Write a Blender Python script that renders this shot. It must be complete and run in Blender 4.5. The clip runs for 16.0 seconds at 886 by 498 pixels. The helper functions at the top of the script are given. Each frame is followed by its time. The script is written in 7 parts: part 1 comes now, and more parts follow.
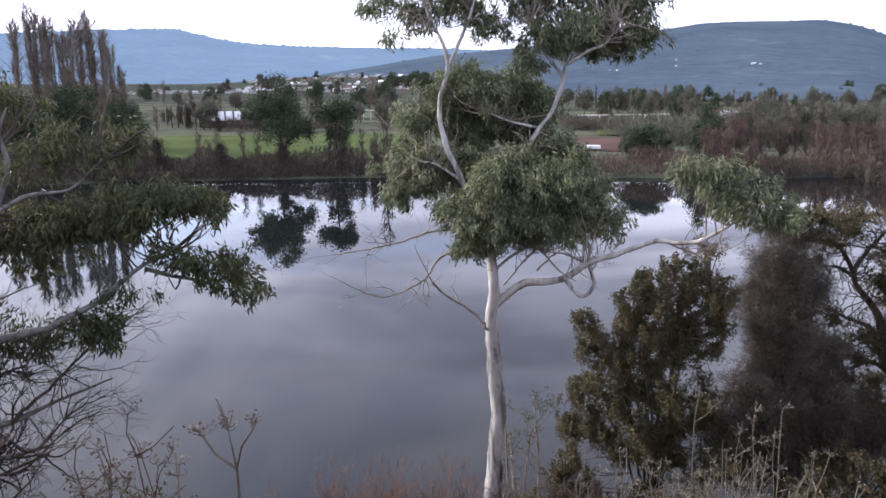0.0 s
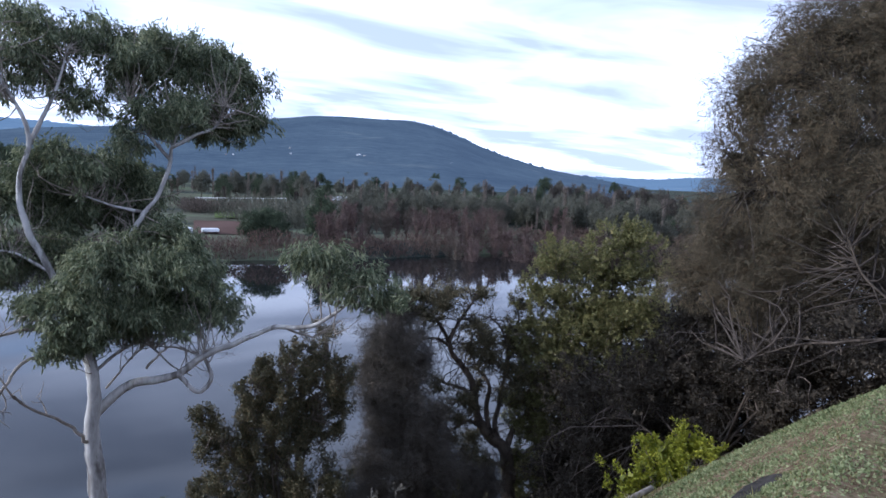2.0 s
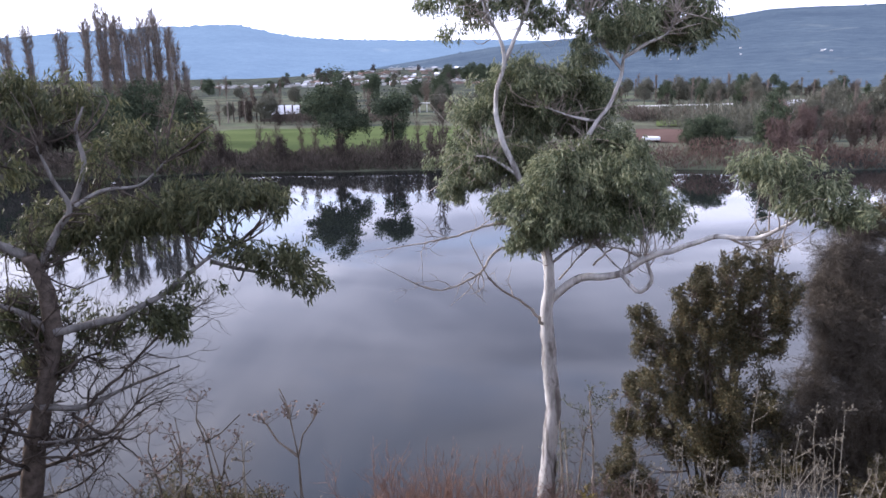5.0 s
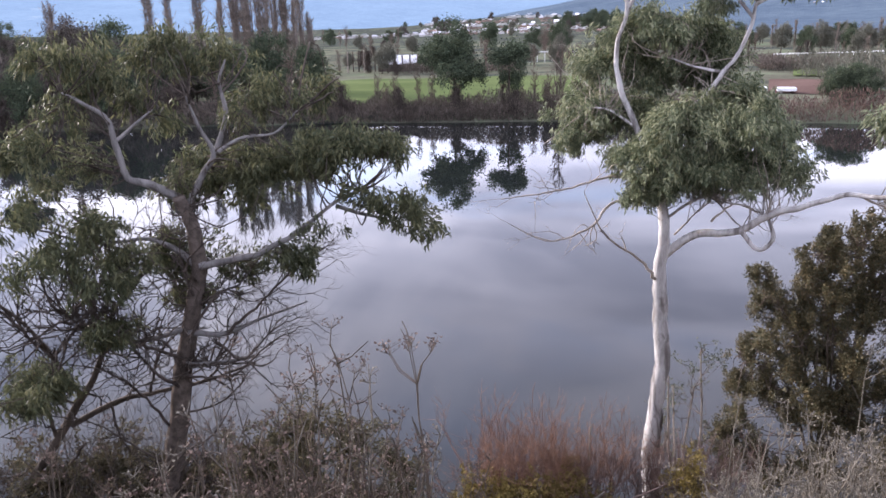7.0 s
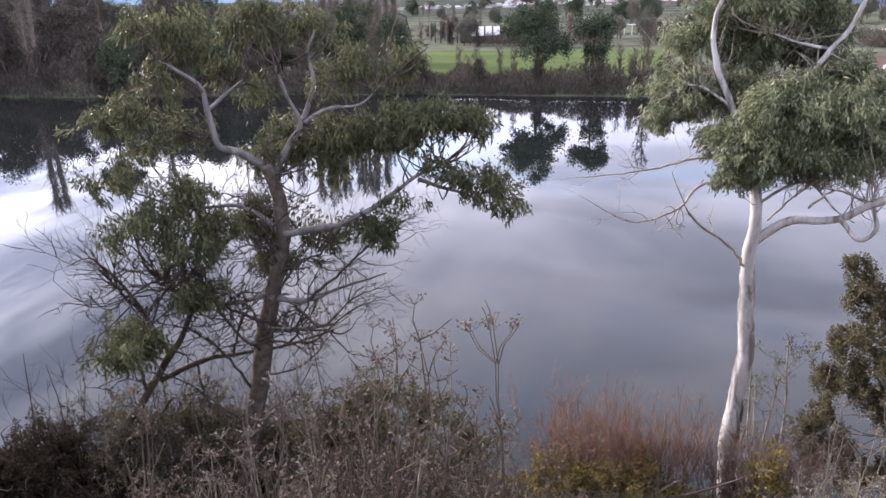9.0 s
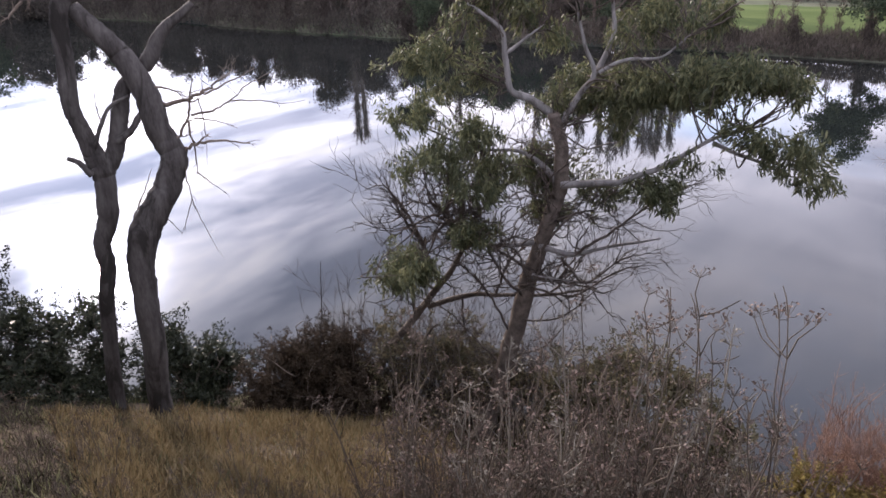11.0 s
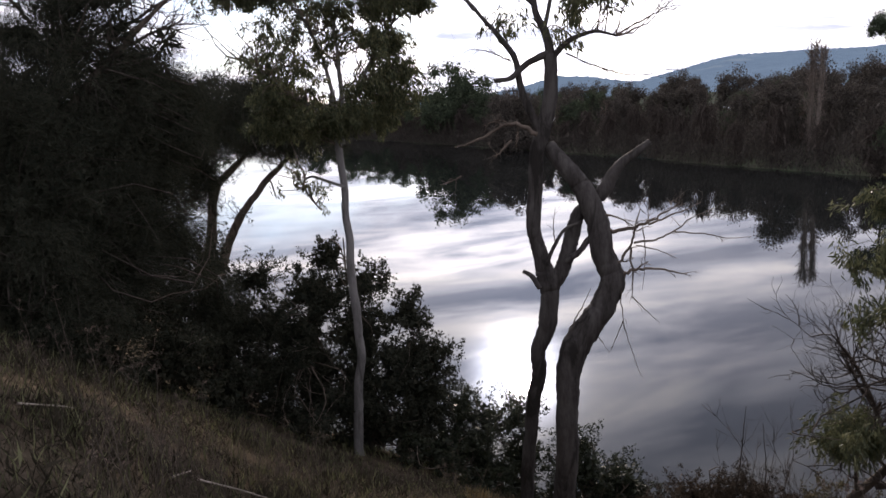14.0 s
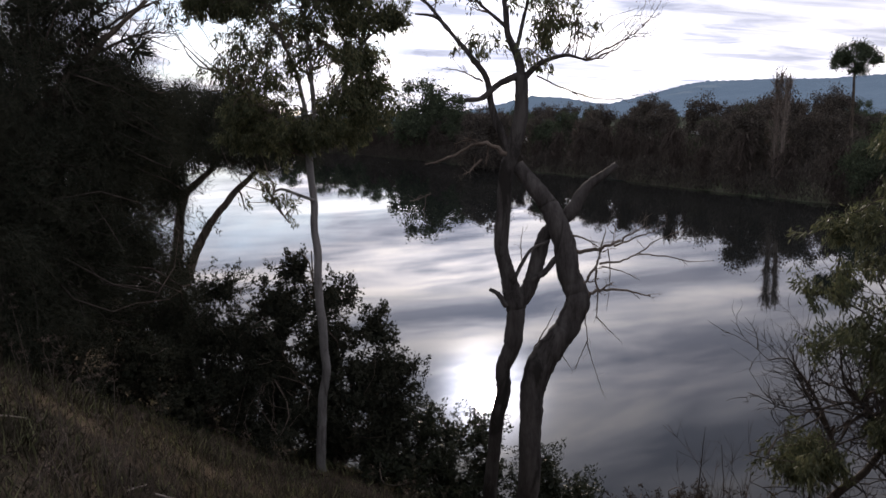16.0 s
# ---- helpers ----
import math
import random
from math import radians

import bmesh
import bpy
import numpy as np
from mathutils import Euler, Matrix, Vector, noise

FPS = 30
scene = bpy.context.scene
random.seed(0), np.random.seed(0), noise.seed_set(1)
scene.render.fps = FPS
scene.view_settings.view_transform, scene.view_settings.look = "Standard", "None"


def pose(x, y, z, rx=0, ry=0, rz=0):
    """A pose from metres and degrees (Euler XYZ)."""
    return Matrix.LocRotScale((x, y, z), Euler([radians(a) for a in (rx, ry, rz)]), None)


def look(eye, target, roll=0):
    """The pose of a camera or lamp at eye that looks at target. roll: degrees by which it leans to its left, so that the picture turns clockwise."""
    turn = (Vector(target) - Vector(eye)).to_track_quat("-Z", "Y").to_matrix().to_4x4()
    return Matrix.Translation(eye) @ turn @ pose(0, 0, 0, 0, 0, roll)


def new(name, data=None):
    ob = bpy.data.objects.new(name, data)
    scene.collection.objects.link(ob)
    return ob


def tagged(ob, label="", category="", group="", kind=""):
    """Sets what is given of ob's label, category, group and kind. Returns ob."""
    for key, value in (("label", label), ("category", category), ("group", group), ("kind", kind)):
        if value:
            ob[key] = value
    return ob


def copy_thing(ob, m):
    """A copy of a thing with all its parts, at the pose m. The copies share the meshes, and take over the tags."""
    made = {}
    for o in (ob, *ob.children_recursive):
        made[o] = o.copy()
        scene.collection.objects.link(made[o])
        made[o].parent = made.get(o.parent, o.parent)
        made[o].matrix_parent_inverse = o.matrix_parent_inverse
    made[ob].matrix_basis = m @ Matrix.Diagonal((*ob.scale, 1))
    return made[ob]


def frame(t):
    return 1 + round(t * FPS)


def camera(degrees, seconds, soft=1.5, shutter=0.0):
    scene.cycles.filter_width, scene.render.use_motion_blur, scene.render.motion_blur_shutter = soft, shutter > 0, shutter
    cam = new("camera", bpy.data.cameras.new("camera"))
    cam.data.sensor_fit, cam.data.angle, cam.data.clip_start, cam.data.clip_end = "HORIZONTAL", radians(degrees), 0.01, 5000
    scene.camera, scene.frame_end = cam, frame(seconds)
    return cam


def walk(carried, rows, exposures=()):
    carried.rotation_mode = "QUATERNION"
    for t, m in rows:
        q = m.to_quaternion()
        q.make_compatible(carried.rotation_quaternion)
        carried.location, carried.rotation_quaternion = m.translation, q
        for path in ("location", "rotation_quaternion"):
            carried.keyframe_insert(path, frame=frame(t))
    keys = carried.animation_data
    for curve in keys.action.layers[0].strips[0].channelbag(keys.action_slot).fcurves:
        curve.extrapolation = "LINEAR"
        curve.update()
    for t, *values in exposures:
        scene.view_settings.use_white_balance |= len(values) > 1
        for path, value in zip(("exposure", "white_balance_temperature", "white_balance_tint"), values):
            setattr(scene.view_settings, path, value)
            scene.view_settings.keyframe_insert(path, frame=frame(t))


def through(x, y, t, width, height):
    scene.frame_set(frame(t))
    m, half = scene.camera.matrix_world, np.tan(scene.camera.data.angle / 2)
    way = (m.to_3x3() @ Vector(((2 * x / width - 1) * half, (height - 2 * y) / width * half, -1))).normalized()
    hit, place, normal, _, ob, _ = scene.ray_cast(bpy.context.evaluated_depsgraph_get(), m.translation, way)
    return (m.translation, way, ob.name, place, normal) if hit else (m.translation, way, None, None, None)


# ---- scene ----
cam = camera(63.6, 16.0, 1.6)
PATH = [
    (0, (-0.000, 0.000, 11.000), (-0.000, 1.949, 10.549), -0.00),
    (0.5, (0.056, 0.068, 11.038), (0.370, 1.998, 10.620), 0.57),
    (1, (0.096, 0.120, 11.021), (0.750, 1.973, 10.652), 1.77),
    (1.5, (0.156, 0.180, 11.029), (0.986, 1.975, 10.734), 1.64),
    (2, (0.156, 0.218, 11.031), (1.145, 1.945, 10.829), 2.46),
    (2.5, (0.169, 0.213, 11.037), (1.139, 1.943, 10.777), 1.68),
    (3, (0.153, 0.206, 11.034), (1.159, 1.922, 10.831), 2.22),
    (3.5, (0.128, 0.178, 11.039), (0.969, 1.968, 10.744), 2.52),
    (4, (0.093, 0.106, 11.041), (0.668, 1.983, 10.659), 1.39),
    (4.5, (0.010, -0.002, 11.035), (0.204, 1.953, 10.659), -0.42),
    (5, (-0.003, -0.066, 11.044), (-0.157, 1.872, 10.573), -0.71),
    (5.2, (0.001, -0.074, 11.038), (-0.212, 1.848, 10.526), -0.61),
    (7.3, (0.018, -0.372, 11.110), (-0.444, 1.474, 10.495), -1.52),
    (7.5, (0.024, -0.353, 11.123), (-0.417, 1.491, 10.488), -1.58),
    (8, (-0.009, -0.350, 11.105), (-0.483, 1.475, 10.439), -1.77),
    (8.2, (-0.018, -0.349, 11.111), (-0.528, 1.470, 10.455), -1.40),
    (10.3, (-0.234, -0.229, 11.064), (-1.265, 1.333, 10.358), -3.09),
    (10.5, (-0.246, -0.237, 11.071), (-1.365, 1.263, 10.366), -3.15),
    (11, (-0.242, -0.268, 11.053), (-1.488, 1.093, 10.282), -0.74),
    (11.5, (-0.219, -0.296, 11.060), (-1.631, 0.918, 10.329), -0.98),
    (12, (-0.214, -0.322, 11.061), (-1.782, 0.762, 10.455), -1.85),
    (12.5, (-0.208, -0.359, 11.079), (-1.890, 0.566, 10.517), -1.81),
    (13, (-0.178, -0.405, 11.085), (-1.945, 0.363, 10.549), -2.00),
    (13.5, (-0.182, -0.423, 11.099), (-2.029, 0.147, 10.587), -2.59),
    (14, (-0.151, -0.448, 11.102), (-2.056, 0.011, 10.707), -2.88),
    (14.5, (-0.170, -0.442, 11.115), (-2.091, -0.012, 10.757), -2.21),
    (15, (-0.185, -0.417, 11.139), (-2.107, 0.059, 10.856), -1.69),
    (15.5, (-0.146, -0.454, 11.123), (-2.073, -0.004, 10.834), -1.55),
    (16, (-0.104, -0.426, 11.122), (-1.996, 0.117, 10.767), -0.95),
]
EXPOSURES = [
    (0.0, 1.02, 5790, 22), (1.0, 1.22, 5950, 21), (1.5, 1.05, 5500, 17), (2.0, 0.48, 5030, 16), (2.5, 0.75, 5120, 17), (3.0, 0.43, 4830, 17), (3.5, 0.74, 5120, 18),
    (4.0, 1.01, 5650, 21), (4.5, 1.00, 5490, 22), (5.0, 1.25, 5630, 24), (8.0, 1.58, 5880, 25), (10.5, 1.65, 6080, 24), (11.0, 1.45, 6130, 24), (11.5, 1.15, 6180, 23),
    (12.5, 0.48, 6230, 23), (13.5, 0.19, 6330, 22), (14.0, 0.24, 6380, 21), (14.5, -0.04, 6380, 21), (15.0, -0.06, 6380, 20), (15.5, -0.14, 6380, 20), (16.0, -0.18, 6380, 20),
]
walk(cam, [(t, look(eye, target, roll)) for t, eye, target, roll in PATH], EXPOSURES)

# ---- sky and sun ----
SUN_YAW, SUN_UP = radians(70.6), radians(22.0)
SUN = Vector((-math.sin(SUN_YAW) * math.cos(SUN_UP), math.cos(SUN_YAW) * math.cos(SUN_UP), math.sin(SUN_UP)))


class Net:
    """A short way to write node trees."""

    def __init__(self, tree):
        self.tree = tree
        tree.nodes.clear()

    def __call__(self, kind, inputs=None, operation="", blend=""):
        node = self.tree.nodes.new(kind)
        if operation:
            node.operation = operation
        if blend:
            node.data_type, node.blend_type = "RGBA", blend
        for key, value in (inputs or {}).items():
            if isinstance(value, bpy.types.NodeSocket):
                self.tree.links.new(value, node.inputs[key])
            else:
                node.inputs[key].default_value = value
        return node

    def math(self, operation, a, b=0.0):
        return self("ShaderNodeMath", {0: a, 1: b}, operation).outputs[0]

    def ramp(self, fac, *stops):
        node = self("ShaderNodeValToRGB", {"Fac": fac})
        for n, (at, colour) in enumerate(stops):
            e = node.color_ramp.elements[n] if n < 2 else node.color_ramp.elements.new(at)
            e.position, e.color = at, (*colour, 1)
        return node.outputs["Color"]

    def mix(self, fac, a, b, blend="MIX"):
        node = self("ShaderNodeMix", {"Factor": fac}, blend=blend)
        for key, value in ((6, a), (7, b)):
            if isinstance(value, bpy.types.NodeSocket):
                self.tree.links.new(value, node.inputs[key])
            else:
                node.inputs[key].default_value = (*value, 1)
        return node.outputs[2]

    def noise(self, vector, scale, detail=4.0, rough=0.55, out="Fac", distort=0.0):
        ins = {"Scale": scale, "Detail": detail, "Roughness": rough, "Distortion": distort}
        if vector is not None:
            ins["Vector"] = vector
        return self("ShaderNodeTexNoise", ins).outputs[out]


def build_world():
    world = bpy.data.worlds.new("sky")
    scene.world = world
    world.use_nodes = True
    n = Net(world.node_tree)
    way = n("ShaderNodeTexCoord").outputs["Generated"]
    sky = n("ShaderNodeTexSky")
    sky.sky_type, sky.sun_disc, sky.sun_elevation, sky.sun_rotation, sky.dust_density = "NISHITA", False, SUN_UP, -SUN_YAW, 0.15
    axis = n("ShaderNodeSeparateXYZ", {0: way})
    up = n.math("ADD", n.math("MAXIMUM", axis.outputs[2], 0.0), 0.10)
    flat = n("ShaderNodeCombineXYZ", {0: n.math("DIVIDE", axis.outputs[0], up), 1: n.math("DIVIDE", axis.outputs[1], up), 2: 0.0}).outputs[0]
    turned = n("ShaderNodeMapping", {"Vector": flat, "Rotation": (0, 0, radians(25)), "Scale": (0.55, 1.0, 1.0)}).outputs[0]
    cover = n.ramp(n.noise(turned, 0.6, 6.0, 0.52, distort=0.5), (0.22, (0, 0, 0)), (0.44, (1, 1, 1)))
    thick = n.noise(turned, 1.25, 5.0, 0.5, distort=0.4)
    grey = n.ramp(thick, (0.36, (1.12, 1.11, 1.11)), (0.47, (0.86, 0.87, 0.90)), (0.60, (0.50, 0.52, 0.57)))
    banks = n("ShaderNodeMapping", {"Vector": flat, "Rotation": (0, 0, radians(-20)), "Scale": (1.0, 0.34, 1.0)}).outputs[0]
    strong = n.ramp(n.noise(banks, 3.8, 8.0, 0.58, distort=0.4), (0.38, (1.17, 1.15, 1.10)), (0.48, (0.82, 0.84, 0.88)), (0.62, (0.38, 0.42, 0.50)))
    heavy = n.ramp(n.noise(banks, 0.9, 4.0, 0.5, distort=0.4), (0.42, (1.06, 1.05, 1.03)), (0.6, (0.5, 0.53, 0.58)))
    strong = n.mix(1.0, strong, heavy, "MULTIPLY")
    facing = n("ShaderNodeVectorMath", {0: way, 1: tuple(SUN)}, operation="DOT_PRODUCT").outputs["Value"]
    near = n.math("MAXIMUM", facing, 0.0)
    glow = n.math("ADD", n.math("MULTIPLY", n.math("POWER", near, 5.0), 0.62), n.math("ADD", n.math("MULTIPLY", n.math("POWER", near, 45.0), 1.1), n.math("MULTIPLY", n.math("POWER", near, 900.0), 26.0)))
    grey = n.mix(n.math("POWER", near, 3.0), grey, strong)
    lit = n.mix(1.0, grey, n("ShaderNodeCombineXYZ", {0: n.math("ADD", glow, 0.48), 1: n.math("ADD", n.math("MULTIPLY", glow, 0.97), 0.485), 2: n.math("ADD", n.math("MULTIPLY", glow, 0.90), 0.50)}).outputs[0], "MULTIPLY")
    lit = n.mix(1.0, lit, n.ramp(axis.outputs[2], (0.0, (1.06, 1.06, 1.06)), (0.28, (0.95, 0.95, 0.95)), (0.55, (0.70, 0.70, 0.71))), "MULTIPLY")
    clear = n.mix(1.0, sky.outputs[0], (0.11, 0.11, 0.11), "MULTIPLY")
    n("ShaderNodeOutputWorld", {"Surface": n("ShaderNodeBackground", {"Color": n.mix(cover, clear, lit), "Strength": 2.3}).outputs[0]})


build_world()
lamp = bpy.data.lights.new("sun", "SUN")
lamp.energy, lamp.angle, lamp.color = 2.7, radians(2.0), (1.0, 0.87, 0.68)
new("sun", lamp).matrix_world = look(SUN * 50, (0, 0, 0))

# ---- materials ----


def surface(name):
    m = bpy.data.materials.new(name)
    m.use_nodes = True
    return m, Net(m.node_tree)


def close(n, shader, height=None, strength=0.4, distance=0.05):
    if height is not None:
        bump = n("ShaderNodeBump", {"Height": height, "Strength": strength, "Distance": distance})
        n.tree.links.new(bump.outputs[0], shader.inputs["Normal"])
    n("ShaderNodeOutputMaterial", {"Surface": shader.outputs[0]})


def plain(name, dark, light, scale=4.0, rough=0.8, fine=30.0, bump=0.3, metal=0.0, stretch=(1, 1, 1)):
    """A worn surface: two colours mixed by coarse and fine noise, with relief."""
    m, n = surface(name)
    at = n("ShaderNodeMapping", {"Vector": n("ShaderNodeNewGeometry").outputs["Position"], "Scale": stretch}).outputs[0]
    coarse, grain = n.noise(at, scale, 5.0), n.noise(at, fine, 4.0, 0.7)
    fac = n.math("ADD", n.math("MULTIPLY", coarse, 0.65), n.math("MULTIPLY", grain, 0.35))
    colour = n.ramp(fac, (0.36, dark), (0.64, light))
    s = n("ShaderNodeBsdfPrincipled", {"Base Color": colour, "Roughness": rough, "Metallic": metal, "Specular IOR Level": 0.0 if rough > 0.75 else 0.5})
    close(n, s, fac, bump, 0.03)
    return m


def leafy(name, *colours, gloss=0.45, through=0.25, shine=0.18):
    """Leaves: each one its own tone, with clumps of lighter and darker growth, and light through the blade."""
    m, n = surface(name)
    geo = n("ShaderNodeNewGeometry")
    tone = n.math("ADD", n.math("MULTIPLY", geo.outputs["Random Per Island"], 0.6), n.math("MULTIPLY", n.noise(geo.outputs["Position"], 0.9, 3.0), 0.4))
    stops = [(0.12 + 0.76 * k / (len(colours) - 1), c) for k, c in enumerate(colours)]
    colour = n.ramp(tone, *stops)
    s = n("ShaderNodeBsdfPrincipled", {"Base Color": colour, "Roughness": gloss, "Specular IOR Level": shine if gloss < 0.6 else 0.0})
    t = n("ShaderNodeBsdfTranslucent", {"Color": colour})
    n("ShaderNodeOutputMaterial", {"Surface": n("ShaderNodeMixShader", {0: through, 1: s.outputs[0], 2: t.outputs[0]}).outputs[0]})
    return m


def bark(name, dark, light, patch, amount=0.45, stretch=0.25):
    """Smooth gum bark with long peeling streaks and darker patches."""
    m, n = surface(name)
    at = n("ShaderNodeMapping", {"Vector": n("ShaderNodeNewGeometry").outputs["Position"], "Scale": (1, 1, stretch)}).outputs[0]
    streak, fine = n.noise(at, 7.0, 5.0, 0.6), n.noise(at, 45.0, 4.0, 0.7)
    colour = n.ramp(n.math("ADD", n.math("MULTIPLY", streak, 0.7), n.math("MULTIPLY", fine, 0.3)), (0.35, dark), (0.6, light))
    spots = n.ramp(n.noise(at, 3.2, 6.0, 0.65, distort=1.0), (1 - amount - 0.03, (0, 0, 0)), (1 - amount + 0.06, (1, 1, 1)))
    colour = n.mix(n.math("MULTIPLY", spots, 0.8), colour, patch)
    s = n("ShaderNodeBsdfPrincipled", {"Base Color": colour, "Roughness": 0.8, "Specular IOR Level": 0.08})
    close(n, s, n.math("ADD", streak, n.math("MULTIPLY", fine, 0.4)), 0.5, 0.02)
    return m


def ground_material():
    m, n = surface("bank_soil_and_pasture")
    at = n("ShaderNodeNewGeometry").outputs["Position"]
    xyz = n("ShaderNodeSeparateXYZ", {0: at})
    wide, mid, fine = n.noise(at, 0.05, 4.0), n.noise(at, 0.7, 5.0, 0.65), n.noise(at, 14.0, 5.0, 0.7)
    # bank soil, darkened to carry the tree shade of the slope
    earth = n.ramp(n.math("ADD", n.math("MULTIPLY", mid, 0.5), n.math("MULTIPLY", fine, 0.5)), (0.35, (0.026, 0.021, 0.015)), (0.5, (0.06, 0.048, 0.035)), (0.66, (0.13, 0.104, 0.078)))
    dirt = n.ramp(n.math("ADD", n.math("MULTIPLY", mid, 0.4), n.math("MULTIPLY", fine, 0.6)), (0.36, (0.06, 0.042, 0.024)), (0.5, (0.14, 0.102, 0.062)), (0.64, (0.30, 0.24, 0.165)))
    turf = n.ramp(fine, (0.35, (0.05, 0.043, 0.022)), (0.65, (0.17, 0.145, 0.07)))
    lawn = n.math("ADD", xyz.outputs[0], n.math("MULTIPLY", mid, 3.0))
    green = n.math("MULTIPLY", n.ramp(mid, (0.50, (0, 0, 0)), (0.60, (1, 1, 1))), n.ramp(n.math("MULTIPLY", lawn, 0.1), (0.22, (0.12, 0.12, 0.12)), (0.36, (1, 1, 1))))
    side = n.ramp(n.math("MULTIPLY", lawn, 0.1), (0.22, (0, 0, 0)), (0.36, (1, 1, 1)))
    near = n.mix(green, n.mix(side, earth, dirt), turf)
    pasture = n.ramp(n.math("ADD", n.math("MULTIPLY", wide, 0.45), n.math("ADD", n.math("MULTIPLY", n.noise(at, 0.22, 5.0, 0.7), 0.35), n.math("MULTIPLY", mid, 0.2))), (0.40, (0.066, 0.066, 0.050)), (0.5, (0.105, 0.108, 0.078)), (0.60, (0.115, 0.142, 0.086)))
    away = n("ShaderNodeVectorMath", {0: at}, operation="LENGTH").outputs["Value"]
    copse = n.ramp(n.math("ADD", n.noise(at, 0.035, 6.0, 0.7), n.math("MULTIPLY", n.ramp(n.math("MULTIPLY", away, 0.001), (0.22, (0, 0, 0)), (0.45, (1, 1, 1))), 0.10)), (0.52, (0, 0, 0)), (0.58, (1, 1, 1)))
    # copse greens are paled to stand in for distant haze
    pasture = n.mix(copse, pasture, n.ramp(n.noise(at, 0.4, 5.0, 0.7), (0.4, (0.03, 0.038, 0.034)), (0.6, (0.065, 0.073, 0.06))))
    across = n.math("MAXIMUM", n.math("GREATER_THAN", xyz.outputs[1], 35.0), n.math("LESS_THAN", xyz.outputs[0], -60.0))
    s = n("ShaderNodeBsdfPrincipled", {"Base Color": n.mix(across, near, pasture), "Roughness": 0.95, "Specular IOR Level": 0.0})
    close(n, s, n.math("ADD", mid, n.math("MULTIPLY", fine, 0.35)), 0.7, 0.08)
    return m


def water_material():
    m, n = surface("river_water")
    at = n("ShaderNodeNewGeometry").outputs["Position"]
    ripple = n.math("ADD", n.noise(n("ShaderNodeMapping", {"Vector": at, "Scale": (0.6, 1.0, 1)}).outputs[0], 1.1, 3.0), n.math("MULTIPLY", n.noise(at, 0.12, 3.0), 2.0))
    calm = n.ramp(n.noise(at, 0.035, 3.0), (0.42, (0.004, 0.004, 0.004)), (0.62, (0.02, 0.02, 0.02)))
    s = n("ShaderNodeBsdfPrincipled", {"Base Color": (0.008, 0.010, 0.010, 1), "Roughness": calm, "IOR": 1.34, "Specular IOR Level": 0.5})
    close(n, s, ripple, 0.018, 0.02)
    return m


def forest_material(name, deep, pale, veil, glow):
    """Wooded hills kilometres away; haze of the air between is put into their bluish colour and surface glow."""
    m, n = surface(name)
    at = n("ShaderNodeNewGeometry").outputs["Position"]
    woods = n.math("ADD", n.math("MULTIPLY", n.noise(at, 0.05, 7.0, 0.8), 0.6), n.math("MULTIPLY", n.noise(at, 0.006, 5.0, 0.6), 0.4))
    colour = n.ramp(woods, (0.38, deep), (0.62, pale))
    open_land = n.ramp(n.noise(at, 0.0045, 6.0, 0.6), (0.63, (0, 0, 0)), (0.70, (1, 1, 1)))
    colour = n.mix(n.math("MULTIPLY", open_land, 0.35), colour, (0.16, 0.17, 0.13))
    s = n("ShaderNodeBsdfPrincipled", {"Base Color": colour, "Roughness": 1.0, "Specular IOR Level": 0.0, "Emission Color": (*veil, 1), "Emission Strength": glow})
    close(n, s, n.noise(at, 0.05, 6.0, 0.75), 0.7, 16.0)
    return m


GROUND, WATER = ground_material(), water_material()
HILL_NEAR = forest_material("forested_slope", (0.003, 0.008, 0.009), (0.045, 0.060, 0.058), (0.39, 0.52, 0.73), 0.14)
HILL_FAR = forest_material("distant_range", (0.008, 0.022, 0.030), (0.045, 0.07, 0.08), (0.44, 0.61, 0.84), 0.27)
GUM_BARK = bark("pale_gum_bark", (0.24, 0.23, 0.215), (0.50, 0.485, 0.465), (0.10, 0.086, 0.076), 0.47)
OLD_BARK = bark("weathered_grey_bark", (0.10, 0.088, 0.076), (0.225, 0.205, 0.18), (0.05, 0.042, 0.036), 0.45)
# dead wood darkened towards its silhouette against the sun
DEAD_WOOD = bark("backlit_dead_wood", (0.03, 0.026, 0.024), (0.085, 0.078, 0.072), (0.018, 0.016, 0.014), 0.45)
# pale bark greyed: the slim trunk's backlit tone is put into the colour
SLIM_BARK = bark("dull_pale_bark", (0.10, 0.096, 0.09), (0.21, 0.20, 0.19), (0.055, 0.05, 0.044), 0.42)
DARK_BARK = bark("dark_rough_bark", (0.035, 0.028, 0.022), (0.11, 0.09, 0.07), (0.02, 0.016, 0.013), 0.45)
TWIG = plain("grey_brown_twig", (0.07, 0.055, 0.045), (0.20, 0.165, 0.135), 3.0, 0.85)
DARK_TWIG = plain("dark_dead_twig", (0.03, 0.025, 0.021), (0.11, 0.092, 0.078), 3.0, 0.9)
PALE_TWIG = plain("pale_grey_twig", (0.17, 0.145, 0.12), (0.36, 0.32, 0.27), 3.0, 0.85)
# poplar twigs lightened, with the haze of distance in the brown
POPLAR_TWIG = plain("haze_paled_poplar_twig", (0.12, 0.10, 0.085), (0.27, 0.23, 0.195), 3.0, 0.85)
RED_SHOOT = plain("red_brown_shoot", (0.11, 0.060, 0.042), (0.27, 0.17, 0.12), 3.0, 0.85)
RED_TWIG = plain("reddish_brown_twig", (0.085, 0.062, 0.055), (0.19, 0.142, 0.125), 3.0, 0.85)
GUM_LEAF = leafy("gum_leaf", (0.050, 0.064, 0.034), (0.140, 0.164, 0.090), (0.350, 0.360, 0.215), gloss=0.42, through=0.42, shine=0.3)
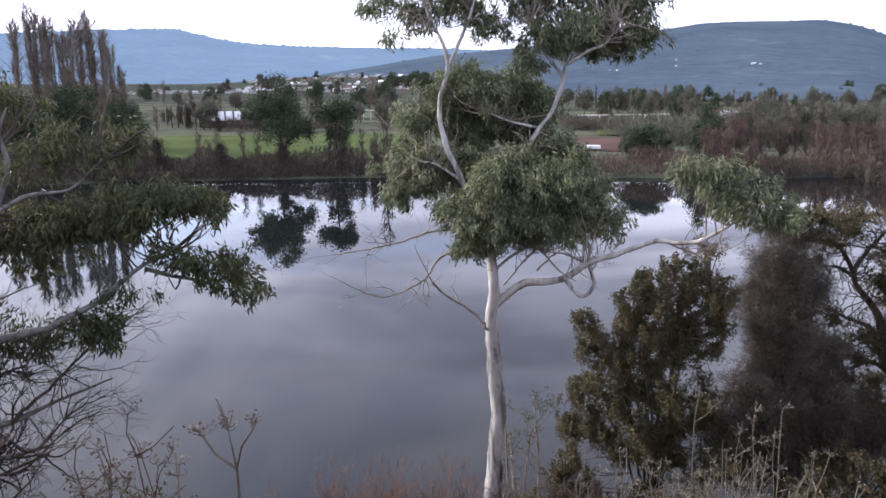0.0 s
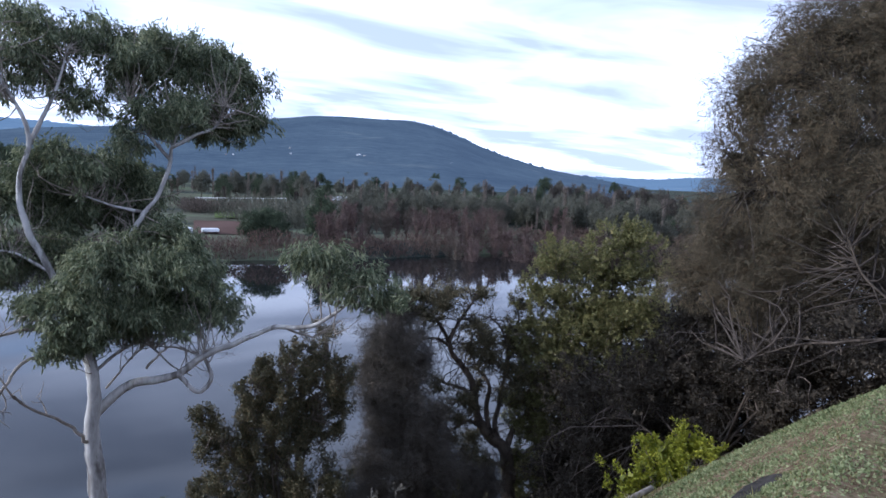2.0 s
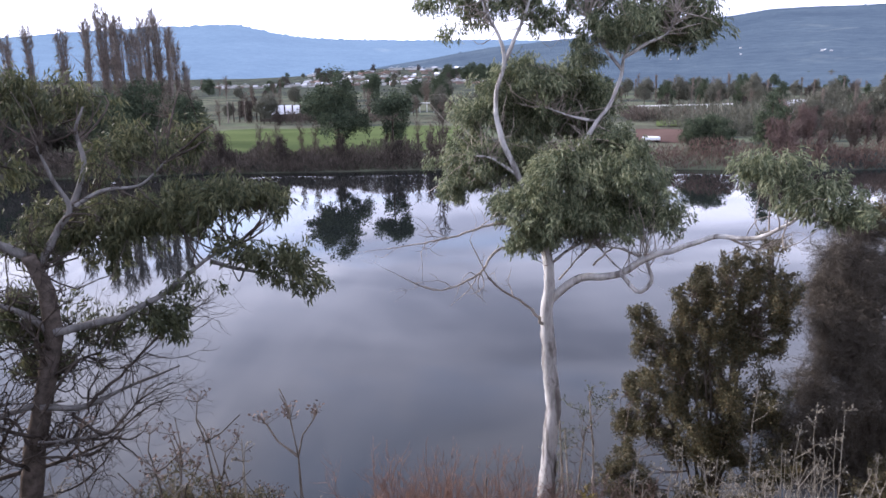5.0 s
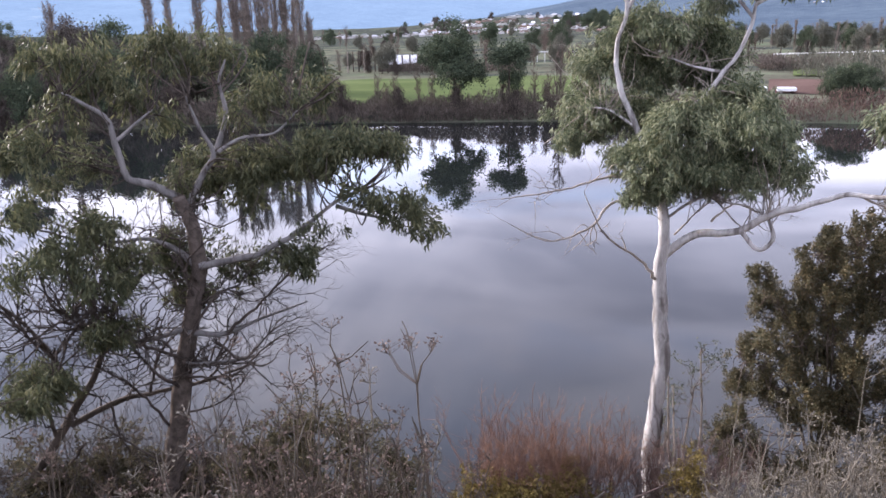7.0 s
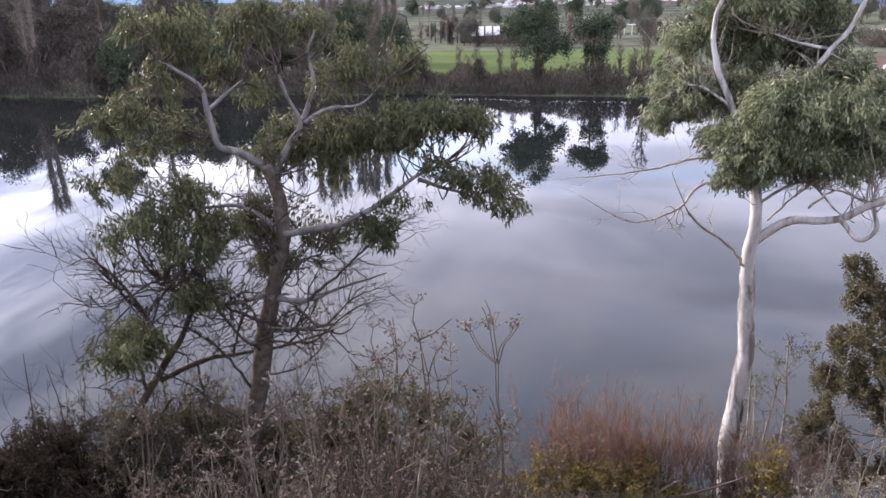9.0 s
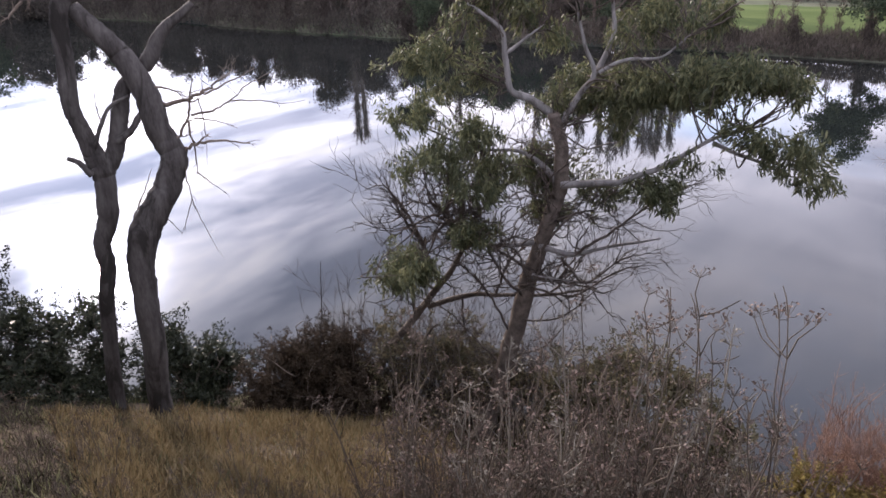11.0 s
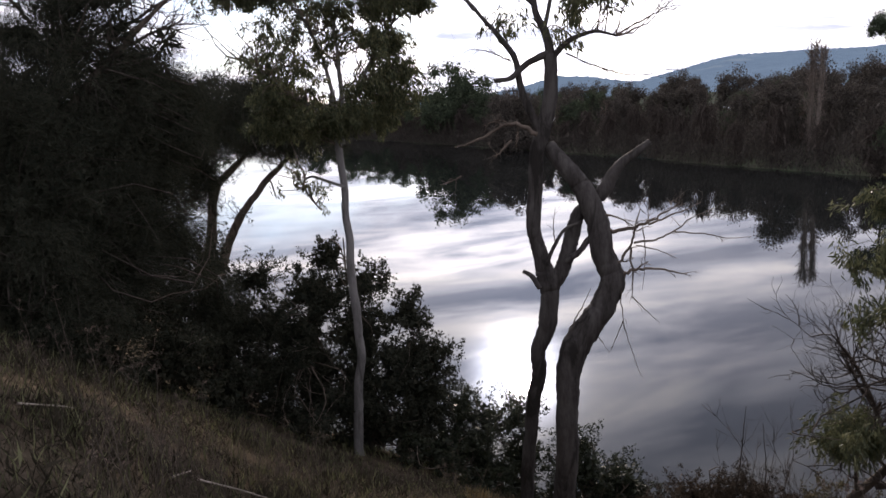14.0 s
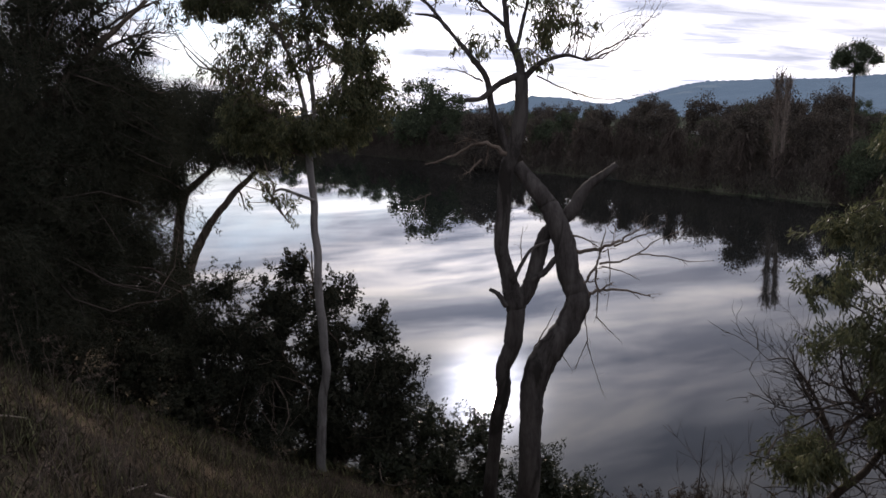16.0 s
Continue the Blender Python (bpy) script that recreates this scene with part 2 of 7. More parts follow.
OLD_GUM_LEAF = leafy("older_gum_leaf", (0.034, 0.042, 0.022), (0.08, 0.09, 0.046), (0.18, 0.175, 0.09), gloss=0.5, through=0.38, shine=0.15)
SHEOAK = leafy("sheoak_needles", (0.058, 0.053, 0.037), (0.113, 0.098, 0.067), (0.206, 0.154, 0.095), gloss=0.6, through=0.2)
# leaf with the deep shade of the dense left-hand growth put into its colour
SHADE_LEAF = leafy("shade_darkened_leaf", (0.020, 0.023, 0.018), (0.04, 0.043, 0.031), (0.07, 0.068, 0.047), gloss=0.6, through=0.08)
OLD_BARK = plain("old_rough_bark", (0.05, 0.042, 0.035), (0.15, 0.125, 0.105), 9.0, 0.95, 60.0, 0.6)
GREY_NEEDLE = leafy("grey_brown_needles", (0.062, 0.056, 0.048), (0.115, 0.103, 0.086), (0.180, 0.154, 0.122), gloss=0.7, through=0.2)
TEA_LEAF = leafy("fine_dark_leaf", (0.054, 0.053, 0.033), (0.105, 0.096, 0.057), (0.189, 0.151, 0.091), gloss=0.6, through=0.15)
# darker stand-in for TEA_LEAF: canopy shade is mixed into the brown
SHADED_UNDER_LEAF = leafy("shaded_undergrowth_leaf", (0.026, 0.023, 0.019), (0.052, 0.045, 0.035), (0.100, 0.082, 0.060), gloss=0.7, through=0.1)
CONE_LEAF = leafy("bronze_green_leaf", (0.046, 0.049, 0.028), (0.098, 0.092, 0.050), (0.220, 0.170, 0.091), gloss=0.5)
WATTLE_LEAF = leafy("olive_wattle_leaf", (0.077, 0.080, 0.031), (0.163, 0.160, 0.061), (0.275, 0.244, 0.101), gloss=0.5, through=0.3)
LIME_LEAF = leafy("lime_green_leaf", (0.08, 0.095, 0.010), (0.19, 0.205, 0.018), (0.34, 0.33, 0.035), gloss=0.45, through=0.3)
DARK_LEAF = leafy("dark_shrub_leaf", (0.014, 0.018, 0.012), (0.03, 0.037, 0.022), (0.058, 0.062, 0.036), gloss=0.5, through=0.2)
GOLD_LEAF = leafy("golden_dry_leaf", (0.075, 0.06, 0.02), (0.17, 0.135, 0.045), (0.31, 0.24, 0.095), gloss=0.7, through=0.2)
RUST_LEAF = leafy("rust_brown_leaf", (0.022, 0.018, 0.013), (0.046, 0.036, 0.026), (0.09, 0.068, 0.048), gloss=0.7, through=0.15)
# the FAR colours are raised: part of their paleness is painted haze
FAR_LEAF = leafy("far_tree_leaf", (0.036, 0.050, 0.035), (0.068, 0.087, 0.055), (0.112, 0.129, 0.078), gloss=0.7, through=0.15)
FAR_DUSK = leafy("dusky_brown_foliage", (0.049, 0.045, 0.039), (0.084, 0.075, 0.065), (0.131, 0.116, 0.097), gloss=0.8, through=0.1)
FAR_GREY = leafy("grey_green_tree_leaf", (0.073, 0.075, 0.060), (0.120, 0.122, 0.095), (0.181, 0.175, 0.135), gloss=0.7, through=0.15)
FAR_RED = leafy("bare_red_scrub", (0.066, 0.048, 0.040), (0.126, 0.090, 0.074), (0.192, 0.144, 0.120), gloss=0.8, through=0.1)
FAR_BROWN = leafy("dry_bank_scrub", (0.050, 0.043, 0.036), (0.109, 0.092, 0.077), (0.189, 0.161, 0.133), gloss=0.8, through=0.1)
STRAW = leafy("dry_golden_grass", (0.10, 0.074, 0.036), (0.20, 0.152, 0.08), (0.33, 0.265, 0.15), gloss=0.7, through=0.25)
WEED = leafy("dead_weed_stalk", (0.077, 0.067, 0.053), (0.148, 0.134, 0.109), (0.253, 0.232, 0.194), gloss=0.85, through=0.05)
PALE_HEAD = leafy("cream_seed_head", (0.080, 0.070, 0.054), (0.150, 0.134, 0.106), (0.250, 0.230, 0.190), gloss=0.85, through=0.1)
# the same dead stalks as WEED, darkened for backlight and tree shade
SHADED_WEED = leafy("shaded_weed_stalk", (0.043, 0.036, 0.027), (0.085, 0.071, 0.056), (0.162, 0.136, 0.108), gloss=0.85, through=0.05)
WEED_HEAD = leafy("spent_seed_head", (0.06, 0.043, 0.034), (0.12, 0.089, 0.072), (0.21, 0.163, 0.134), gloss=0.85, through=0.05)
# dead grass whose colour includes the shade lying on the bank
SHADED_GRASS = leafy("shaded_dead_grass", (0.022, 0.019, 0.013), (0.045, 0.040, 0.028), (0.084, 0.073, 0.053), gloss=0.85, through=0.1)
TUFT_LEAF = leafy("green_gold_tuft", (0.07, 0.075, 0.028), (0.15, 0.145, 0.058), (0.30, 0.265, 0.12), gloss=0.7, through=0.25)
LAWN_LEAF = leafy("yellowing_groundcover", (0.085, 0.110, 0.048), (0.185, 0.215, 0.100), (0.330, 0.350, 0.190), gloss=0.6, through=0.2)
TURF_LEAF = leafy("creeping_groundcover", (0.060, 0.066, 0.034), (0.130, 0.136, 0.072), (0.240, 0.235, 0.130), gloss=0.6, through=0.2)
STONE = plain("dark_flat_stone", (0.024, 0.022, 0.020), (0.075, 0.068, 0.06), 9.0, 0.9, 60.0, 0.6)
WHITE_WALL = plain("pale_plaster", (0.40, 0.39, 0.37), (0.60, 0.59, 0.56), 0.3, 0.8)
BRICK_WALL = plain("red_brick_far", (0.19, 0.14, 0.115), (0.29, 0.22, 0.185), 0.3, 0.85)
ROOF_GREY = plain("grey_sheet_roof", (0.25, 0.26, 0.28), (0.42, 0.43, 0.45), 0.3, 0.5)
ROOF_RED = plain("terracotta_roof", (0.17, 0.115, 0.095), (0.27, 0.19, 0.155), 0.3, 0.8)
ROOF_WHITE = plain("white_sheet_roof", (0.62, 0.64, 0.66), (0.85, 0.86, 0.87), 0.3, 0.45)
SHED_WOOD = plain("weathered_shed_boards", (0.05, 0.042, 0.036), (0.12, 0.10, 0.085), 1.0, 0.9)
FIELD = plain("winter_green_crop", (0.062, 0.084, 0.034), (0.105, 0.132, 0.056), 0.06, 0.95, 3.0, stretch=(0.4, 1.6, 1))
TILLED = plain("tilled_red_soil", (0.075, 0.05, 0.042), (0.13, 0.09, 0.077), 0.1, 0.95, 3.0)
ROAD = plain("pale_road_edge", (0.42, 0.42, 0.41), (0.62, 0.62, 0.60), 0.2, 0.8)
GLASS_DARK = plain("dark_window", (0.02, 0.022, 0.025), (0.04, 0.043, 0.05), 1.0, 0.2)

# ---- mesh helpers ----
RNG = np.random.default_rng(7)


def mesh(name, verts, faces, material, smooth=False):
    """A mesh from an array of vertices and an array of faces with equal numbers of corners."""
    verts, faces = np.asarray(verts, np.float32).reshape(-1, 3), np.asarray(faces, np.int32)
    me = bpy.data.meshes.new(name)
    count, corners = faces.shape
    me.vertices.add(len(verts))
    me.vertices.foreach_set("co", verts.ravel())
    me.loops.add(count * corners)
    me.loops.foreach_set("vertex_index", faces.ravel())
    me.polygons.add(count)
    me.polygons.foreach_set("loop_start", np.arange(0, count * corners, corners, dtype=np.int32))
    me.polygons.foreach_set("use_smooth", np.full(count, smooth))
    me.materials.append(material)
    me.update(calc_edges=True)
    return me


def part(name, data, parent, label=""):
    """A mesh object under a thing or under a part; its vertices are counted from the parent's origin."""
    ob = new(name, data)
    ob.parent = parent
    return tagged(ob, label) if label else ob


def thing(name, at, label, category, group="", kind=""):
    ob = new(name)
    ob.location = at
    ob.empty_display_size = 0.2
    return tagged(ob, label, category, group, kind)


def unit(v):
    return v / np.maximum(np.linalg.norm(v, axis=-1, keepdims=True), 1e-9)


def sweep(paths, radii, sides=6):
    """Tubes along N paths of K points each: vertices and quads."""
    P, R = np.asarray(paths, float), np.asarray(radii, float)
    N, K = P.shape[:2]
    T = unit(np.gradient(P, axis=1))
    axis = np.argmin(np.abs(T).max(axis=1), axis=1)
    ref = np.eye(3)[axis][:, None, :] + np.array([0.11, 0.07, 0.05])
    U = unit(np.cross(T, ref))
    V = np.cross(T, U)
    a = np.arange(sides) * 2 * np.pi / sides
    ring = U[:, :, None] * np.cos(a)[:, None] + V[:, :, None] * np.sin(a)[:, None]
    verts = P[:, :, None] + ring * R[:, :, None, None]
    k, s = np.meshgrid(np.arange(K - 1), np.arange(sides), indexing="ij")
    quad = np.stack([k * sides + s, k * sides + (s + 1) % sides, (k + 1) * sides + (s + 1) % sides, (k + 1) * sides + s], -1).reshape(-1, 4)
    return verts.reshape(-1, 3), (quad[None] + (np.arange(N) * K * sides)[:, None, None]).reshape(-1, 4)


def spline(points, steps=6):
    """A smooth line through a few points."""
    p = np.asarray(points, float)
    if len(p) == 2:
        p = np.array([p[0], p[0] * 0.5 + p[1] * 0.5, p[1]])
    q = np.vstack([2 * p[0] - p[1], p, 2 * p[-1] - p[-2]])
    out = []
    for i in range(1, len(q) - 2):
        for u in np.arange(steps) / steps:
            a, b, c, d = q[i - 1 : i + 3]
            out.append(0.5 * (2 * b + (c - a) * u + (2 * a - 5 * b + 4 * c - d) * u**2 + (3 * b - a - 3 * c + d) * u**3))
    return np.array(out + [p[-1]])


def limb_mesh(name, points, thick, thin, material, rng, sides=9, wobble=0.10):
    """A tapering limb with knots and a closed tip, thick given once or point by point; gives the mesh and the points along it."""
    line = spline(points, 8)
    u = np.linspace(0, 1, len(line))
    if np.ndim(thick):
        widths = [thick[0]] * (len(points) - len(thick)) + list(thick)
        r = np.interp(u * (len(points) - 1), np.arange(len(points)), widths)
    else:
        r = thick + (thin - thick) * u
    line[1:-1] += rng.normal(0, 1, (len(line) - 2, 3)) * r[1:-1, None] * wobble * 0.3
    if sides > 6:
        span = np.r_[0, np.cumsum(np.linalg.norm(np.diff(line, axis=0), axis=1))]
        sway = np.sin(span[:, None] * np.array([5.1, 6.3, 4.4]) + rng.uniform(0, 6, 3)) + 0.6 * np.sin(span[:, None] * np.array([11.0, 9.0, 13.0]) + rng.uniform(0, 6, 3))
        line += sway * np.minimum(r, 0.045)[:, None] * 0.26 * np.sin(np.pi * u)[:, None]
    r = r * (1 + 0.04 * np.sin(u * 17 + rng.uniform(0, 6)) + rng.normal(0, 0.02, len(u)))
    line = np.vstack([line, line[-1] + (line[-1] - line[-2]) * 0.12])
    r = np.r_[r, 0.001]
    v, f = sweep(line[None], r[None], sides)
    return mesh(name, v, f, material, True), line


def blades(at, way, length, width, rng, bend=0.12, simple=False):
    """Leaves: two triangles each, folded along the rib; one for very small leaves."""
    n = len(at)
    way = unit(way)
    side = unit(np.cross(way, rng.normal(0, 1, (n, 3))))
    face = np.cross(way, side)
    length, width = np.broadcast_to(length, n)[:, None], np.broadcast_to(width, n)[:, None]
    mid = at + way * length * 0.42
    v = np.stack([at, mid + side * width * 0.5 + face * width * bend, at + way * length + face * length * rng.normal(0, 0.12, (n, 1)), mid - side * width * 0.5 + face * width * bend], 1)
    if simple:
        v = np.stack([at - side * width * 0.3, at + way * length * 0.35 + side * width * 0.75, at + way * length], 1)
        return v.reshape(-1, 3), np.arange(n * 3).reshape(-1, 3)
    f = np.array([[0, 1, 2], [0, 2, 3]])[None] + (np.arange(n) * 4)[:, None, None]
    return v.reshape(-1, 3), f.reshape(-1, 3)


def clump_points(centre, wide, tall, per_area, rng, hollow=0.45, wide_y=None, dome=0.0):
    """Tips of branchlets in an uneven clump."""
    wy = wide if wide_y is None else wide_y
    area = 4.2 * (wide * wy + wide * tall + wy * tall)
    count = max(6, int(area * per_area))
    tufts = max(4, count // (9 if dome else 4))
    u = unit(rng.normal(0, 1, (tufts, 3)))
    u[:, 2] = np.where((u[:, 2] < -0.15) & (rng.uniform(0, 1, tufts) < dome), -0.6 * u[:, 2], u[:, 2])
    r = hollow + (1 - hollow) * rng.uniform(0, 1, tufts) ** 0.5
    size = np.array([wide, wy, tall])
    hearts = u * (r * rng.uniform(0.82, 1.08, tufts))[:, None] * size
    near = (0.10 if dome else 0.08) + 0.09 * min(wide, tall)
    tips = hearts[rng.integers(0, tufts, count)] + rng.normal(0, 1, (count, 3)) * near * np.array([1, 1, 0.7])
    return np.asarray(centre) + tips


STYLES = {
    # tips per square metre, leaves per tip, spread, leaf length, leaf width, droop, outward, spray length, hollow heart
    "gum": (29.0, 48, 0.058, 0.098, 0.0245, 0.85, 0.6, 0.18, 0.25),
    "gum_thin": (15.0, 36, 0.055, 0.096, 0.0235, 0.9, 0.5, 0.20, 0.3),
    "sprig": (8.0, 150, 0.050, 0.050, 0.026, -1.1, 0.5, 0.36, 0.45),
    "needle": (30.0, 62, 0.075, 0.125, 0.0065, 0.4, 0.6, 0.38, 0.2),
    "needle_thin": (10.0, 40, 0.05, 0.15, 0.008, 0.5, 0.6, 0.36, 0.3),
    "tea": (16.0, 46, 0.04, 0.055, 0.026, -0.2, 0.8, 0.30, 0.2),
    "broad": (15.0, 44, 0.042, 0.062, 0.038, -0.6, 0.8, 0.26, 0.25),
    "sparse": (6.0, 16, 0.05, 0.07, 0.02, 0.1, 0.6, 0.25, 0.4),
    "far": (1.5, 32, 0.42, 0.24, 0.19, 0.3, 0.5, 0.4, 0.35),
    "bare": (9.0, 2, 0.05, 0.05, 0.012, -0.4, 0.7, 0.3, 0.3),
}


def leaf_mesh(tips, centre, style, material, rng, scale=1.0):
    _, per, spread, length, width, droop, out, spray, _ = STYLES[style]
    outward = unit(tips - centre)
    way = unit(rng.normal(0, 0.45, tips.shape) + outward * out + np.array([0, 0, -droop]))
    u = rng.uniform(0, 1, (len(tips) * per, 1))
    way = np.repeat(way, per, 0)
    at = np.repeat(tips, per, 0) + way * (u - 0.6) * spray * scale + rng.normal(0, spread * scale, way.shape) * (1.2 - 0.7 * u)
    if style in ("gum", "gum_thin"):
        way = way * 0.6 + rng.normal(0, 0.36, way.shape) + np.array([0, 0, -0.35])
    else:
        way = way + rng.normal(0, 0.6, way.shape)
    size = rng.uniform(0.65, 1.25, len(at))
    if style in ("needle", "tea", "broad", "needle_thin", "sprig"):
        # old growth deep inside the clump
        inner = centre + (np.repeat(tips, 4, 0) - centre) * rng.uniform(0.1, 0.62, (len(tips) * 4, 1))
        at, way = np.vstack([at, inner]), np.vstack([way, rng.normal(0, 1, inner.shape)])
        size = np.r_[size, np.full(len(inner), 1.7 if style.startswith("needle") else 2.4)]
        thick = np.r_[np.ones(len(size) - len(inner)), np.full(len(inner), 3.0 if style.startswith("needle") else 1.3)]
        return mesh("foliage", *blades(at, way, size * length * scale, size * thick * width * scale, rng, simple=True), material)
    return mesh("foliage", *blades(at, way, size * length * scale, size * width * scale, rng, simple=style == "far"), material)


def twig_paths(starts, tips, rng, knots=5, sway=0.10):
    """Bent lines from limbs to branchlet tips."""
    u = np.linspace(0, 1, knots)[None, :, None]
    span = np.linalg.norm(tips - starts, axis=1)[:, None, None]
    bend = rng.normal(0, 1, (len(tips), 1, 3)) * sway * span
    return starts[:, None] * (1 - u) + tips[:, None] * u + np.sin(np.pi * u) * bend + rng.normal(0, 0.02, (len(tips), knots, 3)) * np.sin(np.pi * u) * span


def grow(name, label, category, limbs, clumps, style, leaf, wood, twig=None, seed=1, twig_size=0.011, bare=(), group="", scale=1.0, tips_from=0.3, density=1.0, lit_wood=None, rooted=True, distant=False, tangle=()):
    """A tree or shrub. limbs: lines with a thick and a thin radius, the trunk first; clumps: centre, half width, half height and
    optionally a style and a leaf; bare: leafless branches that fork into twigs."""
    rng = np.random.default_rng(seed)
    base = np.array(limbs[0][0][0], float)
    if rooted and base[2] > gz(base[0], base[1]):
        base[2] = gz(base[0], base[1])
        limbs = [([tuple(base), *limbs[0][0]], *limbs[0][1:]), *limbs[1:]]
    ob = thing(name, tuple(base), label, category, group)
    along, far_leaves, wooden = [], [], []
    for k, (points, thick, thin) in enumerate(limbs):
        line_points = np.array(points, float) - base
        floor = gz(*points[0][:2]) - base[2]
        if k == 0:
            line_points[0, 2] -= 0.25
        elif rooted and 0 < line_points[0, 2] - floor < 1.6 and np.hypot(*line_points[0, :2]) < 1.5:
            line_points = np.vstack([[*line_points[0, :2], floor - 0.25], line_points])
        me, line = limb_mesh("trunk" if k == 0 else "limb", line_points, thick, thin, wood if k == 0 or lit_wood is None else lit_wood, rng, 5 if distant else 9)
        if k == 0 or not distant:
            wooden.append((part("trunk" if k == 0 else "limb", me, ob), line))
        u = np.linspace(0, 1, len(line))
        along.append(line[u > (tips_from if k == 0 else 0.25)])
    along = np.vstack(along)
    paths, sizes = [], []
    for centre, wide, tall, *own in clumps:
        its_style, its_leaf = (own + [style, leaf][len(own):])[:2]
        centre = np.array(centre) - base
        tips = clump_points(centre, wide, tall, STYLES[its_style][0] * density, rng, STYLES[its_style][8], dome=0.8 if its_style in ("gum", "gum_thin") else 0.0)
        if distant:
            far_leaves.append((tips, centre))
        else:
            holder = min(wooden, key=lambda w: np.linalg.norm(w[1] - centre, axis=1).min())[0]
            tagged(part("foliage", leaf_mesh(tips, centre, its_style, its_leaf, rng, scale), holder), kind="stuff")
        share = {"gum": 0.13, "gum_thin": 0.25, "sparse": 0.8, "bare": 1.0, "far": 0.04}.get(its_style, 0.12)
        some = tips[rng.permutation(len(tips))[: max(6, int(len(tips) * share))]]
        hub = centre + (some - centre) * 0.25 - np.array([0, 0, tall * 0.3])
        root = along[np.argmin(np.linalg.norm(along[None] - hub[:, None] + np.array([0, 0, tall * 0.4]), axis=2) + rng.uniform(0, 0.5, (len(hub), len(along))), axis=1)]
        p = twig_paths(root, some, rng, 7, 0.2)
        paths.append(p)
        sizes.append(np.linspace(1.0, 0.25, p.shape[1])[None] * rng.uniform(0.6, 1.5, (len(p), 1)) * twig_size)
    if distant:
        every, hub = np.vstack([tips for tips, _ in far_leaves]), np.mean([c for _, c in far_leaves], axis=0)
        tagged(part("crown", leaf_mesh(every, hub, style, leaf, rng, scale), ob), kind="stuff")
    if paths and not distant:
        tagged(part("twig_growth", mesh("twig_growth", *sweep(np.vstack(paths), np.vstack(sizes), 4), twig or wood, True), ob), kind="stuff")
    for points, thick, count, length in bare:
        branch(ob, np.array(points, float) - base, thick, count, length, twig or wood, rng)
    for low, high, count, length, thick, *reach in tangle:
        wild_wood(ob, along, low, high, count, length, thick, twig or wood, rng, *reach)
    return ob


def wander(start, way, length, knots, rng, crook=0.45, lift=0.05):
    """Crooked lines that change their way at every knot."""
    out, at, way = [start], start, unit(way)
    for _ in range(knots - 1):
        way = unit(way + rng.normal(0, crook, way.shape) + np.array([0, 0, lift]))
        at = at + way * length / (knots - 1)
        out.append(at)
    return np.stack(out, 1)


def wild_wood(ob, along, low, high, count, length, thick, material, rng, reach=9.0):
    """Many crooked leafless side branches, each with forks, between two shares of the tree's height."""
    z = along[:, 2]
    pick = along[(z >= z.max() * low) & (z <= z.max() * high) & (np.hypot(along[:, 0], along[:, 1]) < reach)]
    start = pick[rng.integers(0, len(pick), count)]
    way = np.stack([rng.normal(0, 1, count), rng.normal(0, 1, count), rng.normal(0.1, 0.45, count)], -1)
    size = rng.uniform(0.5, 1.1, (count, 1))
    lines = wander(start, way, length * size, 8, rng)
    vs, fs, off = [], [], 0
    for level in range(3):
        r = thick * (1.0, 0.55, 0.32)[level] * np.linspace(1, 0.4, lines.shape[1])[None] * rng.uniform(0.6, 1.2, (len(lines), 1))
        v, f = sweep(lines, r, 4)
        vs.append(v), fs.append(f + off)
        off += len(v)
        again = np.repeat(np.arange(len(lines)), 3)
        knot = rng.integers(2, lines.shape[1], len(again))
        begin = lines[again, knot]
        forward = unit(lines[again, knot] - lines[again, knot - 1])
        lines = wander(begin, forward + rng.normal(0, 0.6, begin.shape), length * (0.5, 0.3)[min(level, 1)] * rng.uniform(0.4, 1.1, (len(begin), 1)), 5, rng, 0.35, 0.12)
    tagged(part("twig_growth", mesh("twig_growth", np.vstack(vs), np.vstack(fs), material, True), ob), kind="stuff")


def branch(ob, points, thick, count, length, material, rng):
    """A leafless branch with forking twigs, as one part."""
    line = spline(points, 6)
    r = np.linspace(thick, thick * 0.25, len(line))
    line[1:-1] += rng.normal(0, 1, (len(line) - 2, 3)) * r[1:-1, None] * 0.5
    v, f = sweep(line[None], r[None], 6)
    vs, fs, off = [v], [f], len(v)
    if count:
        at = rng.integers(int(len(line) * 0.3), len(line), count)
        tang = unit(np.gradient(line, axis=0))[at]
        way = unit(tang * 0.8 + rng.normal(0, 0.55, (count, 3)) + np.array([0, 0, 0.15]))
        tips = line[at] + way * length * rng.uniform(0.4, 1.1, (count, 1))
        p = twig_paths(line[at], tips, rng, 5, 0.12)
        v, f = sweep(p, np.linspace(1, 0.3, 5)[None] * r[at][:, None] * 0.55, 4)
        vs.append(v), fs.append(f + off)
        off += len(v)
        again = np.repeat(np.arange(count), 3)
        start = p[again, rng.integers(2, 5, len(again))]
        tips = start + unit(way[again] + rng.normal(0, 0.6, (len(again), 3))) * length * rng.uniform(0.2, 0.55, (len(again), 1))
        p = twig_paths(start, tips, rng, 4, 0.12)
        v, f = sweep(p, np.linspace(1, 0.4, 4)[None] * (r[at][again] * 0.28)[:, None], 3)
        fs3 = f
        vs.append(v), fs.append(fs3 + off)
    part("branch", mesh("branch", np.vstack(vs), np.vstack(fs), material, True), ob)


# ---- the land ----
NEAR_SHORE = [(4000, 900), (400, 130), (120, 42), (60, 26), (22, 18), (10, 16), (1, 14.6), (-4, 13.9), (-10, 12.2), (-15, 8.4), (-20, 3), (-27, -1.5), (-45, -7), (-110, -24), (-400, -90), (-4000, -900)]
